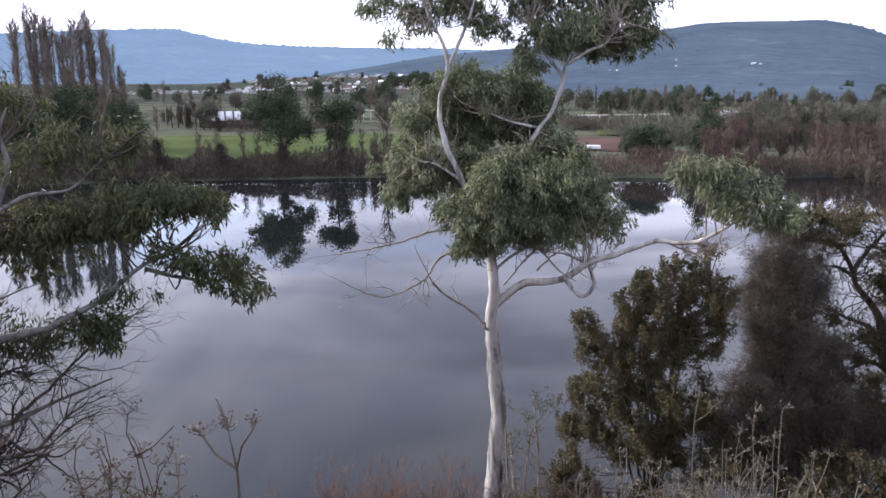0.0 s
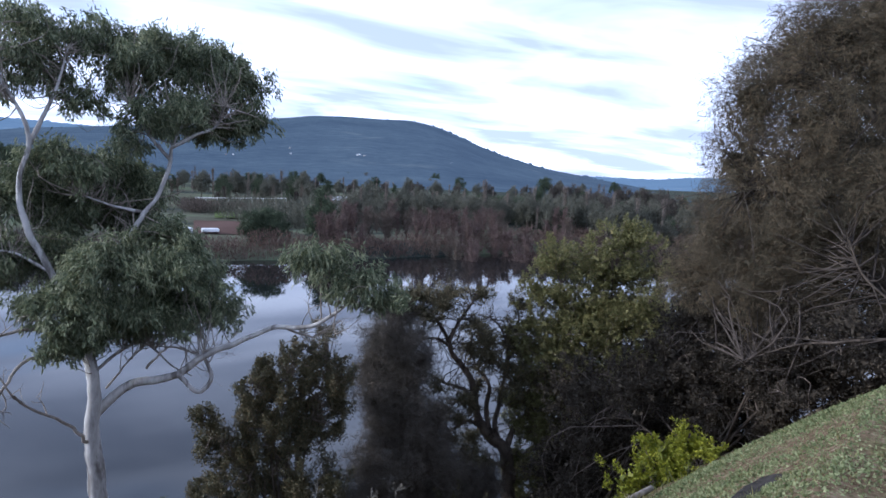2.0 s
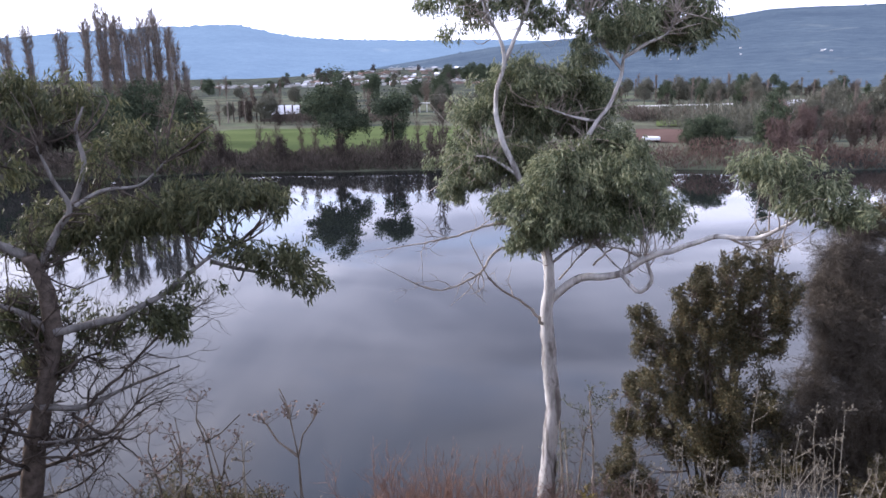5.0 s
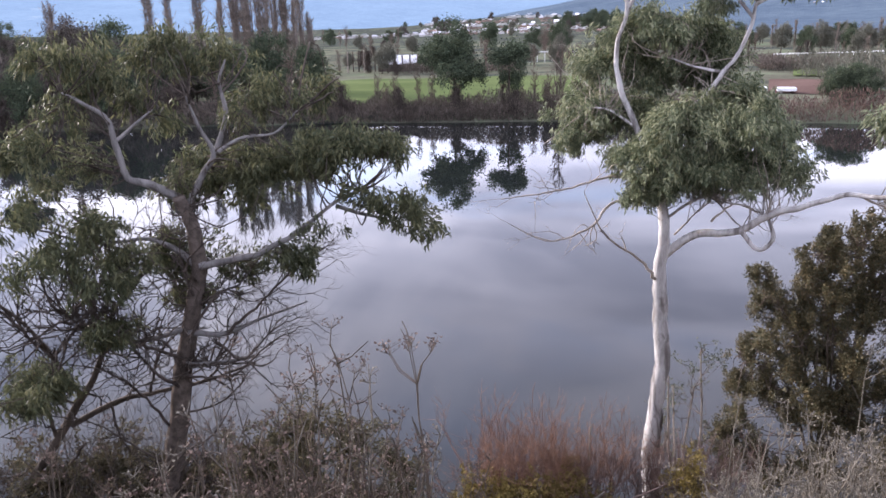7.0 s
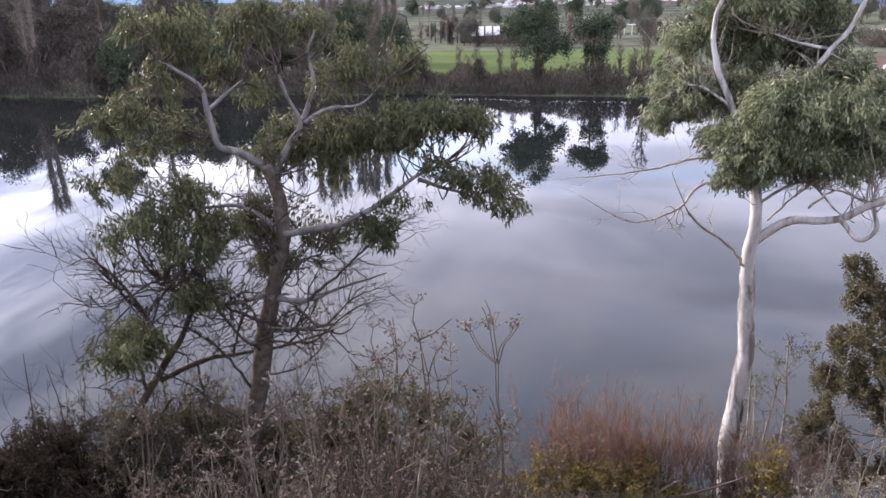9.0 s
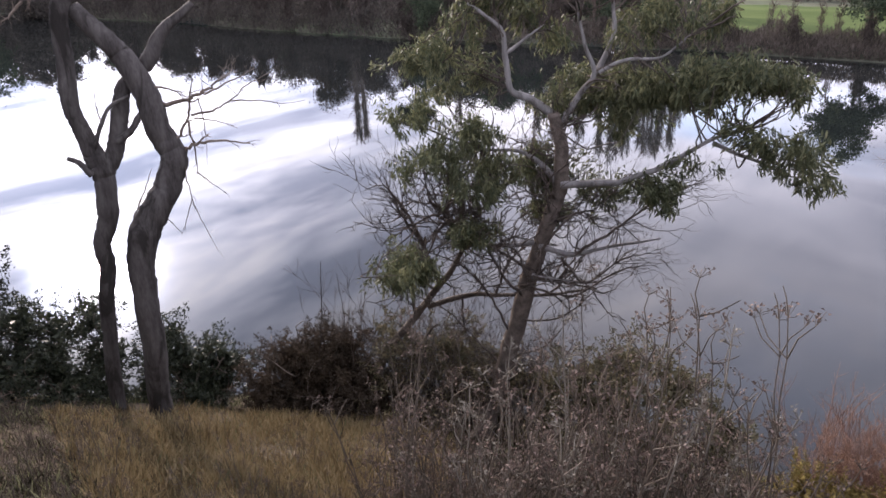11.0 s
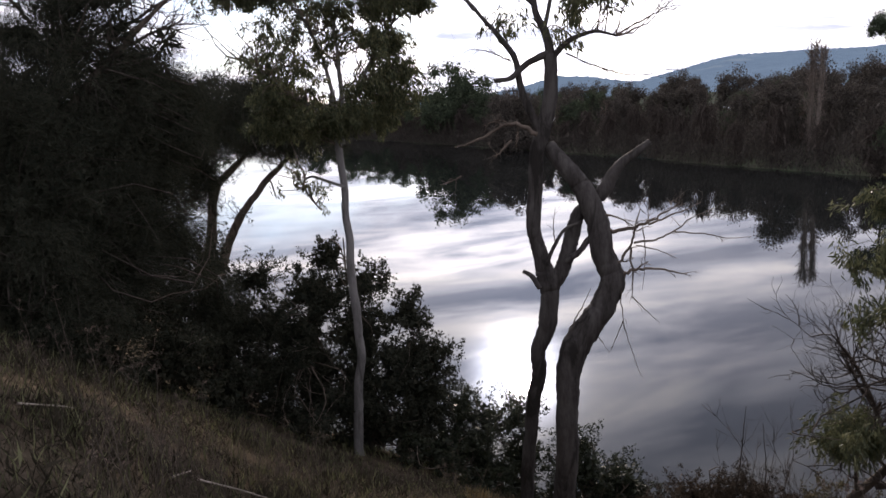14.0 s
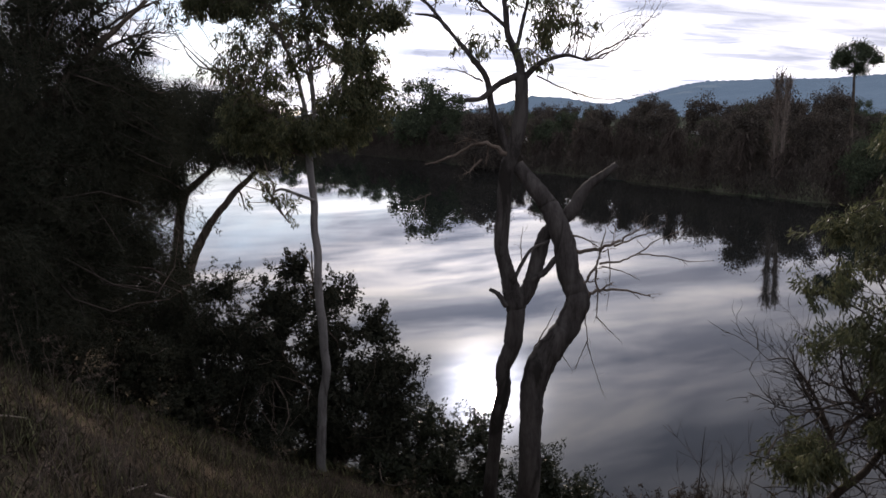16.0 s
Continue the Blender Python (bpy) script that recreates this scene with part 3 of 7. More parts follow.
FAR_SHORE = [(4000, 1100), (400, 190), (120, 104), (62, 88), (37, 84.5), (22, 85.5), (9, 85.5), (-9, 86), (-25, 83.5), (-34, 82), (-54, 77), (-71, 71), (-82, 69), (-102, 66), (-122, 65), (-143, 60), (-183, 52), (-247, 39), (-340, 18), (-480, -17), (-900, -90), (-4000, -700)]

BANK_TOP = [(-400, -120), (-40, -20), (-12, -6), (-3, -1.5), (0.5, 0.4), (3, 2.0), (8, 4.2), (14, 5.3), (40, 14), (400, 120)]


def distance_to(line, x, y):
    best = np.full(np.shape(x), 1e9)
    for (ax, ay), (bx, by) in zip(line, line[1:]):
        dx, dy = bx - ax, by - ay
        u = np.clip(((x - ax) * dx + (y - ay) * dy) / (dx * dx + dy * dy), 0, 1)
        best = np.minimum(best, np.hypot(x - ax - u * dx, y - ay - u * dy))
    return best


def in_river(x, y):
    ring = NEAR_SHORE + FAR_SHORE[::-1]
    inside = np.zeros(np.shape(x), bool)
    for (ax, ay), (bx, by) in zip(ring, ring[1:] + ring[:1]):
        crosses = (ay > y) != (by > y)
        inside ^= crosses & (x < (bx - ax) * (y - ay) / ((by - ay) or 1e-9) + ax)
    return inside


def ripple(x, y):
    """Gentle unevenness of the ground."""
    return np.sin(x * 0.9 + 1.3 * np.sin(y * 0.7)) * np.sin(y * 1.1 + np.sin(x * 0.6)) * 0.5 + np.sin(x * 2.7 + y * 1.9) * np.sin(y * 3.1 - x * 1.3) * 0.2


def ground_z(x, y):
    x, y = np.asarray(x, float), np.asarray(y, float)
    dn, df, wet = distance_to(NEAR_SHORE, x, y), distance_to(FAR_SHORE, x, y), in_river(x, y)
    back = distance_to(BANK_TOP, x, y)
    ahead = y > np.interp(x, *zip(*BANK_TOP))
    top = 9.42 - 0.055 * np.clip(x - 1, 0, 8)
    fall = np.clip(back / np.maximum(back + dn, 1e-6) - 0.008, 0, 1)
    fall = fall + 0.04 * np.sin(np.pi * np.clip(fall * 2, 0, 1)) * np.clip((1 - x) / 3, 0, 1)
    near = np.where(ahead, top * (1 - fall) - 0.05 * fall, top + np.minimum(back * 0.03, 12)) + ripple(x, y) * np.interp(dn, [0, 2, 8, 400], [0, 0.10, 0.05, 0.5])
    rise = np.interp(df, [0, 450, 520, 800, 1115, 1500, 4000], [0, 0, 0.8, 10.0, 22.5, 24, 26]) * np.interp(np.degrees(np.arctan2(-x, y)), [-7, -1, 8, 11, 16, 19], [0, 1, 1, 0.85, 0.45, 0.32])
    far = rise + np.interp(df, [0, 1.5, 6, 60, 200, 4000], [-0.05, 0.8, 1.2, 1.5, 2.2, 2.4]) + ripple(x / 3, y / 3) * np.interp(df, [0, 2, 60], [0, 0.1, 0.25])
    return np.where(wet, -np.minimum(np.minimum(dn, df) * 0.35, 2.0) - 0.05, np.where(dn < df, near, far))


def gz(x, y):
    return float(ground_z(x, y))


def build_ground():
    az = np.radians(np.r_[np.arange(-100, 125, 0.9), np.arange(125, 260, 5.0)])
    r = np.exp(np.linspace(math.log(0.04), math.log(4500), 270))
    x, y = -np.sin(az)[None] * r[:, None], np.cos(az)[None] * r[:, None]
    verts = np.stack([x, y, ground_z(x, y)], -1).reshape(-1, 3)
    m = len(az)
    i, j = np.meshgrid(np.arange(len(r) - 1), np.arange(m), indexing="ij")
    f = np.stack([i * m + j, (i + 1) * m + j, (i + 1) * m + (j + 1) % m, i * m + (j + 1) % m], -1).reshape(-1, 4)
    ob = new("ground", mesh("ground", verts, f[:, ::-1], GROUND, True))
    tagged(ob, "grassy river bank, valley floor and pasture", "ground", kind="structure")
    xs, ys = np.linspace(-1500, 1500, 41), np.linspace(-400, 500, 31)
    gx, gy = np.meshgrid(xs, ys, indexing="ij")
    v = np.stack([gx, gy, gx * 0], -1).reshape(-1, 3)
    i, j = np.meshgrid(np.arange(40), np.arange(30), indexing="ij")
    f = np.stack([i * 31 + j, (i + 1) * 31 + j, (i + 1) * 31 + j + 1, i * 31 + j + 1], -1).reshape(-1, 4)
    tagged(new("water", mesh("water", v, f, WATER, True)), "calm grey river reflecting clouds and trees", "river", kind="structure")


def build_hills(name, label, skyline, r_foot, r_top, material, rough, seed):
    """A ridge seen at these heights in degrees over these bearings."""
    rng = np.random.default_rng(seed)
    bearing, height = np.array(skyline).T
    az = np.arange(bearing[0], bearing[-1], 0.14)
    top = 11 + np.tan(np.radians(np.interp(az, bearing, height))) * r_top
    kernel = np.exp(-np.linspace(-2, 2, 15) ** 2)
    top = np.convolve(np.pad(top, 7, mode="edge"), kernel / kernel.sum(), "valid")
    rows = np.linspace(0, 1, 22)
    r = (r_foot + (r_top - r_foot) * rows)[:, None] * np.ones(len(az))[None]
    foot = 2.0
    lift = np.interp(rows, [0, 0.15, 0.5, 0.85, 1], [0, 0.08, 0.5, 0.92, 1.0])[:, None]
    fold = sum(np.sin(np.radians(az)[None] * k * 7 + rows[:, None] * s + k) / k for k, s in ((1, 2), (2, 5), (4, 3), (7, 6)))
    z = foot + (top[None] - foot) * lift * (1 + 0.035 * fold * np.sin(rows * np.pi)[:, None])
    z += rng.normal(0, rough, z.shape) * np.where(rows > 0.97, 1.0, 0.03)[:, None]
    z += sum(np.sin(np.radians(az)[None] * k + rows[:, None] * s + k) * 45 / k for k, s in ((61, 9), (97, 21), (143, 14))) * np.sin(rows * np.pi)[:, None]
    a = np.radians(az)[None]
    # the foot of a slope sinks under the rise of the town
    z = np.where((a > radians(-4)) & (r < 1150), z - 14 * np.clip((np.degrees(a) + 4) / 4, 0, 1) * np.clip((1150 - r) / 200, 0, 1), z)
    verts = np.stack([-np.sin(a) * r, np.cos(a) * r, z], -1)
    back = verts[-1] * np.array([1.25, 1.25, 0.0])
    verts = np.vstack([verts.reshape(-1, 3), back])
    m = len(az)
    i, j = np.meshgrid(np.arange(len(rows)), np.arange(m - 1), indexing="ij")
    f = np.stack([i * m + j, i * m + j + 1, (i + 1) * m + j + 1, (i + 1) * m + j], -1).reshape(-1, 4)
    tagged(new(name, mesh(name, verts, f, material, True)), label, "hill", kind="structure")

    def height(b, far):
        return float(z[int(np.argmin(np.abs(r[:, 0] - far))), int(np.argmin(np.abs(az - b)))])

    return height


build_ground()
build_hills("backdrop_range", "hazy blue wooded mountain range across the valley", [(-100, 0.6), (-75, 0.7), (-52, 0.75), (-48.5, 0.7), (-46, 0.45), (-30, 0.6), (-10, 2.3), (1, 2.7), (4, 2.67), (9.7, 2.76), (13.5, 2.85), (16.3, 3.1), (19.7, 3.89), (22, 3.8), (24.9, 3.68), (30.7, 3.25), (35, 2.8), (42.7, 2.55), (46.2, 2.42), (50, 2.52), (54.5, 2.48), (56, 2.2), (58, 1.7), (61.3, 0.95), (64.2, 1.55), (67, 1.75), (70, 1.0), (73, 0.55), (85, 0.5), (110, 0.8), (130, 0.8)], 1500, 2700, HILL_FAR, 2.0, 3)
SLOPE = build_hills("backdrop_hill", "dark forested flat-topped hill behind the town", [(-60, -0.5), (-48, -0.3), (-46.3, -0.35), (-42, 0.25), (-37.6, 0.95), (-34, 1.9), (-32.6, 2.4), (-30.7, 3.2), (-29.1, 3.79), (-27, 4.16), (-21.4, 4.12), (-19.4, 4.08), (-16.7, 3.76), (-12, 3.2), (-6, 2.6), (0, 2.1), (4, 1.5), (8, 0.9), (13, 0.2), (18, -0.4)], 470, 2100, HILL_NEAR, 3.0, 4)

# ---- the far bank ----


def on_bearing(degrees, far):
    a = radians(degrees)
    return -math.sin(a) * far, math.cos(a) * far


def field(name, label, left, right, near, far, material, kind="structure"):
    """A flat patch of farmland between two bearings and two distances."""
    a, d = np.radians(np.linspace(left, right, 25)), np.linspace(near, far, 12)
    gx, gy = -np.sin(a)[None] * d[:, None], np.cos(a)[None] * d[:, None]
    v = np.stack([gx, gy, ground_z(gx, gy) + 0.12], -1).reshape(-1, 3)
    i, j = np.meshgrid(np.arange(11), np.arange(24), indexing="ij")
    f = np.stack([i * 25 + j, i * 25 + j + 1, (i + 1) * 25 + j + 1, (i + 1) * 25 + j], -1).reshape(-1, 4)
    tagged(new(name, mesh(name, v, f, material, True)), label, "field", kind=kind)


field("green_field", "bright green winter crop on the flat beyond the river", 28, 3, 94, 142, FIELD)
field("tilled_field", "bare reddish ploughed ground behind the bank", -10.5, -14.4, 108, 132, TILLED)
field("strip_field", "narrow green paddock beside the road", -12, -20, 140, 185, FIELD)

# Built once each, then copied along the bank.


def far_round(name, label, tall, wide, leaf, seed, low=0.3):
    rng = np.random.default_rng(seed)
    limbs = [([(0, 0, 0), (0.2, 0.1, tall * 0.3), (0, 0, tall * 0.75)], 0.05 * tall * 0.5, 0.06)]
    for k in range(5):
        a = k * 1.26 + rng.uniform(-0.3, 0.3)
        limbs.append(([(0.1, 0, tall * 0.28), (math.cos(a) * wide * 0.4, math.sin(a) * wide * 0.4, tall * 0.5), (math.cos(a) * wide * 0.7, math.sin(a) * wide * 0.7, tall * 0.68)], 0.1, 0.03))
    clumps = [((0, 0, tall * 0.8), wide * 0.6, tall * 0.2)]
    for k in range(7):
        a = k * 0.9 + rng.uniform(-0.3, 0.3)
        r = wide * rng.uniform(0.45, 0.62)
        clumps.append(((math.cos(a) * r, math.sin(a) * r, tall * rng.uniform(low + 0.12, 0.78)), wide * rng.uniform(0.34, 0.46), tall * rng.uniform(0.13, 0.19)))
    return grow(name, label, "tree", limbs, clumps, "far", leaf, DARK_BARK, seed=seed, twig_size=0.03, rooted=False, distant=True)


def far_cone(name, label, tall, wide, leaf, seed):
    limbs = [([(0, 0, 0), (0.05, 0, tall * 0.5), (0, 0, tall * 0.97)], 0.16, 0.03)]
    clumps = [((0.15 * wide * math.sin(k * 2.3), 0.15 * wide * math.cos(k * 1.7), tall * (0.2 + 0.155 * k)), wide * (1.0, 0.95, 0.8, 0.6, 0.38)[k], tall * 0.13) for k in range(5)]
    return grow(name, label, "tree", limbs, clumps, "far", leaf, DARK_BARK, seed=seed, twig_size=0.03, rooted=False, distant=True)


def far_bare(name, label, tall, wide, material, seed, upright=0.6, stems=3, fill=60, shoots=7, spread=0.25, weep=0.0):
    """A leafless tree or bush: stems that fork into many fine shoots."""
    rng = np.random.default_rng(seed)
    ob = thing(name, (0, 0, 0), label, "tree")
    wood_parts, shoot_parts = [], []
    for k in range(stems):
        a = rng.uniform(0, 6.28)
        lean = wide * spread * rng.uniform(0.4, 1.0)
        top = np.array([math.cos(a) * lean, math.sin(a) * lean, tall * rng.uniform(0.8 if spread > 0.2 else 0.6, 1.0)])
        stem = [(0, 0, -0.2), tuple(top * (0.4, 0.4, 0.5)), tuple(top)]
        thick = tall * (0.012 if spread > 0.2 else 0.005)
        if k == 0:
            me, line = limb_mesh("trunk", stem, thick, 0.02, material, rng, 5)
            part("trunk", me, ob)
        else:
            line = spline(stem, 8)
            wood_parts.append(sweep(line[None], np.linspace(thick, 0.02, len(line))[None], 5))
        n = fill // stems
        start = line[rng.integers(len(line) // 6, len(line), n)]
        way = unit(np.stack([rng.normal(0, 1, n), rng.normal(0, 1, n), np.abs(rng.normal(0, 1, n)) * upright * 3 + upright], -1))
        tips = start + way * (wide * rng.uniform(0.35, 1.0, n) * np.interp(start[:, 2], [0, tall * 0.4, tall], [0.8, 1.0, 0.35]))[:, None]
        p = twig_paths(start, tips, rng, 3, 0.1)
        v, f = sweep(p, np.full((n, 1), 0.035) * np.linspace(1, 0.5, 3)[None], 3)
        wood_parts.append((v, f))
        again = np.repeat(np.arange(n), shoots)
        u = rng.uniform(0.1, 1.0, (len(again), 1))
        hang = way[again] * (1 - weep) + rng.normal(0, 0.45 - 0.3 * weep, (len(again), 3)) + np.array([0, 0, -weep])
        v, f = blades(start[again] * (1 - u) + tips[again] * u, hang, wide * rng.uniform(0.15, 0.4, len(again)) * (1 + 0.5 * weep), 0.05 - 0.024 * weep, rng, 0.0)
        shoot_parts.append((v, f))
    for name, parts, smooth in (("twig_growth", wood_parts, True), ("shoot_growth", shoot_parts, False)):
        offset = np.r_[0, np.cumsum([len(v) for v, _ in parts])]
        me = mesh(name, np.vstack([v for v, _ in parts]), np.vstack([f + o for (_, f), o in zip(parts, offset)]), material, smooth)
        tagged(part(name, me, ob), kind="stuff")
    return ob


used = set()


def stand(ob, x, y, turn=0.0, size=1.0, sink=0.1):
    """Places the first of a kind, and copies of it after that."""
    m = Matrix.LocRotScale((x, y, gz(x, y) - sink), Euler((0, 0, turn)), (size, size, size))
    if ob.name not in used:
        used.add(ob.name)
        ob.matrix_basis = m
        return ob
    made = copy_thing(ob, Matrix.LocRotScale((x, y, gz(x, y) - sink), Euler((0, 0, turn)), None))
    made.scale = (size, size, size)
    return made


ROUND_A = far_round("broadleaf_tree", "dark round evergreen tree on the far river bank", 10.5, 4.4, FAR_LEAF, 11)
stand(ROUND_A, *on_bearing(12.8, 91), 0.3)
OVAL = far_round("oval_tree", "dark oval evergreen tree on the far river bank", 9.0, 2.6, FAR_LEAF, 12)
stand(OVAL, *on_bearing(8.4, 89), 1.3)
BARE_A = far_bare("bare_tree", "leafless brown tree on the far river bank", 7.5, 2.6, TWIG, 13)
stand(BARE_A, *on_bearing(4.6, 87), 0.3)
BARE_B = far_bare("bare_willow", "leafless spreading willow at the water's edge", 5.5, 3.0, DARK_TWIG, 14, 0.3, 5, 90, 9, weep=0.85)
POPLAR_A = far_bare("bare_poplar", "tall leafless poplar in a row beyond the river", 20.0, 4.4, POPLAR_TWIG, 15, 2.6, 8, 220, 7, 0.22)
POPLAR_B = far_bare("slim_poplar", "slim leafless poplar in a row beyond the river", 17.0, 3.6, POPLAR_TWIG, 16, 2.6, 7, 170, 6, 0.21)
ROUND_B = far_round("bushy_tree", "dark bushy tree among the far bank woods", 9.0, 4.2, FAR_LEAF, 17, 0.1)
ROUND_C = far_round("grey_green_tree", "grey-green tree in a belt behind the scrub", 7.5, 3.0, FAR_GREY, 18, 0.1)
ROUND_D = far_round("dusky_tree", "dusky brown-grey tree in the woods by the bend", 9.5, 4.4, FAR_DUSK, 22, 0.1)
CONE = far_cone("conifer", "dark green conifer on the far bank", 7.5, 2.4, FAR_LEAF, 19)
RED_A = far_bare("red_scrub_bush", "leafless reddish scrub bush on the far bank", 4.2, 2.6, RED_TWIG, 20, 0.8, 5, 50)
RED_B = far_bare("brown_scrub_bush", "leafless brown scrub bush on the far bank", 3.6, 2.4, TWIG, 21, 0.8, 5, 50)

# poplar row and the woods round it
for k, (bearing, far, size) in enumerate([(24.2, 124, 0.8), (28.4, 126, 0.95), (27.3, 129, 0.9), (23.6, 118, 0.62), (30.2, 112, 0.93), (29.0, 118, 1.02), (27.9, 115, 0.96), (26.9, 113, 0.86), (26.2, 118, 0.97), (25.4, 121, 1.0), (24.8, 116, 0.9), (31.6, 118, 0.85), (33.5, 121, 0.9), (35.0, 116, 0.8)]):
    stand(POPLAR_A if k % 2 else POPLAR_B, *on_bearing(bearing, far), k * 1.1, size * (1.0 if k % 2 else 1.17))
for bearing, far, size in [(49.4, 113, 0.98), (48.9, 112, 0.94), (41.3, 118, 0.86)]:
    stand(POPLAR_B, *on_bearing(bearing, far), bearing, size)
rng = np.random.default_rng(30)
for k in range(16):
    b = 24 + k * 1.4
    stand((ROUND_B, BARE_A, ROUND_B, BARE_B)[k % 4], *on_bearing(b, rng.uniform(97, 112)), k, rng.uniform(0.7, 1.15))


def along_shore(start, end, spacing):
    """Places on the far shore with the way inland from each."""
    line = np.array([p for p in FAR_SHORE if end <= p[0] <= start], float)
    seg = np.linalg.norm(np.diff(line, axis=0), axis=1)
    for s in np.arange(0, seg.sum(), spacing):
        i = int(np.searchsorted(np.cumsum(seg), s))
        way = (line[i + 1] - line[i]) / seg[i]
        side = np.array([-way[1], way[0]]) if way[0] > 0 else np.array([way[1], -way[0]])
        yield line[i] + way * (s - seg[:i].sum()), side


for k, (p, side) in enumerate(along_shore(-54, -340, 3.3)):
    q = p + side * rng.uniform(4, 30)
    stand((ROUND_D, BARE_A, ROUND_D, BARE_B, ROUND_B)[k % 5], float(q[0]), float(q[1]), float(k), rng.uniform(0.85, 1.4))
# willows over the water
for k, (p, side) in enumerate(along_shore(9, -250, 7.0)):
    q = p + side * rng.uniform(0.8, 2.0)
    stand(BARE_B, float(q[0]), float(q[1]), k * 0.7, (1.3 if q[0] < -60 else 0.7) * rng.uniform(0.8, 1.2))
# tall gums on the bend
for bearing, far, size in [(75.5, 206, 2.5), (73.0, 204, 1.95), (74.6, 215, 1.5), (76.2, 222, 1.6), (77.8, 232, 1.5), (79.5, 245, 1.7), (81.5, 262, 1.7), (83.5, 285, 1.8), (86, 320, 1.9), (71.2, 196, 1.3), (69.5, 188, 1.2)]:
    stand(ROUND_B, *on_bearing(bearing, far), bearing, size)
for k in range(44):
    stand((ROUND_D, ROUND_B, ROUND_D)[k % 3], *on_bearing(rng.uniform(40, 74), rng.uniform(150, 330)), k, rng.uniform(1.0, 1.6))
UMBRELLA = grow(
    "umbrella_pine", "dark flat-crowned pine standing above the woods", "tree",
    [([(0, 0, 0), (0.3, 0.1, 8), (0, 0, 17)], 0.4, 0.15), ([(0, 0, 14), (1.5, 0.4, 16), (2.6, 0.6, 17)], 0.14, 0.05), ([(0, 0, 14), (-1.6, -0.3, 16), (-2.6, -0.6, 17)], 0.14, 0.05)],
    [((0, 0, 18.2), 2.4, 1.7), ((2.2, 0.5, 17.4), 1.7, 1.2), ((-2.2, -0.5, 17.2), 1.8, 1.2), ((0.6, 0.4, 15.6), 1.5, 0.6)],
    "far", FAR_LEAF, DARK_BARK, seed=23, twig_size=0.05, rooted=False, distant=True, density=2.0,
)
stand(UMBRELLA, *on_bearing(44.7, 150), 0.0, 1.12)
# right of the gum: conifers, belt of trees and red scrub
stand(CONE, *on_bearing(-20.0, 104), 0, 1.0)
stand(CONE, *on_bearing(-20.9, 108), 1, 0.72)
for bearing, far, size in [(-14.8, 96, 0.5), (-15.8, 97, 0.55), (-16.6, 96, 0.5)]:
    stand(ROUND_B, *on_bearing(bearing, far), bearing, size)
for k in range(70):
    b = -22.6 - k * 0.5 + rng.uniform(-0.3, 0.3)
    stand((ROUND_C, POPLAR_B, ROUND_C, ROUND_C)[k % 4], *on_bearing(b, rng.uniform(128, 150)), k, rng.uniform(0.62, 0.95) * (1.0 if k % 4 != 1 else 0.62))
for k in range(120):
    kind, size = ((ROUND_C, 0.78), (CONE, 0.80), (POPLAR_B, 0.36), (ROUND_C, 0.66), (POPLAR_B, 0.32), (ROUND_B, 0.62))[k % 6]
    stand(kind, *on_bearing(-23 - k * 0.31 + rng.uniform(-0.2, 0.2), rng.uniform(132, 165)), k, size * rng.uniform(0.85, 1.12))
for k in range(90):
    kind, size = ((ROUND_C, 0.85), (POPLAR_B, 0.42), (ROUND_D, 0.62), (POPLAR_B, 0.36), (CONE, 0.8))[k % 5]
    stand(kind, *on_bearing(-7 - k * 0.56 + rng.uniform(-0.3, 0.3), rng.uniform(235, 300)), k, size * rng.uniform(0.85, 1.2))
for k in range(12):
    stand((ROUND_C, POPLAR_B, CONE)[k % 3], *on_bearing(-11 - k * 0.85, rng.uniform(212, 240)), k, rng.uniform(0.8, 1.1) * (1.0 if k % 3 != 1 else 0.5))
for k in range(150):
    b = -19 - rng.uniform(0, 36)
    d = rng.uniform(93, 128)
    stand((RED_A, RED_B, RED_A)[k % 3], *on_bearing(b, d + max(0, -b - 35) * 1.2), k, rng.uniform(0.7, 1.05) + (d - 93) * 0.004)
for k in range(34):
    stand(BARE_A, *on_bearing(rng.uniform(2, 26), rng.uniform(88, 95)), k, rng.uniform(0.3, 0.62))
for k in range(30):
    b = 3 + rng.uniform(0, 22)
    stand((BARE_A, BARE_B, ROUND_C)[k % 3], *on_bearing(b, rng.uniform(150, 185)), k, rng.uniform(0.5, 0.9))
for k in range(16):
    stand(ROUND_B, *on_bearing(rng.uniform(-1, 4), rng.uniform(640, 760)), k, rng.uniform(1.2, 1.9))
for k in range(70):
    stand((BARE_A, BARE_B, ROUND_C, BARE_A)[k % 4], *on_bearing(rng.uniform(-20, 28), (195, 235, 290)[k % 3] + rng.uniform(-6, 6)), k, rng.uniform(0.5, 0.95))
for k in range(26):
    stand((ROUND_C, ROUND_D)[k % 2], *on_bearing(-38 - k * 0.65, rng.uniform(150, 230)), k, rng.uniform(0.7, 1.0))
for k in range(90):
    stand((ROUND_B, ROUND_C, BARE_A)[k % 3], *on_bearing(rng.uniform(-48, 27), rng.uniform(230, 700)), k, rng.uniform(0.7, 1.3))


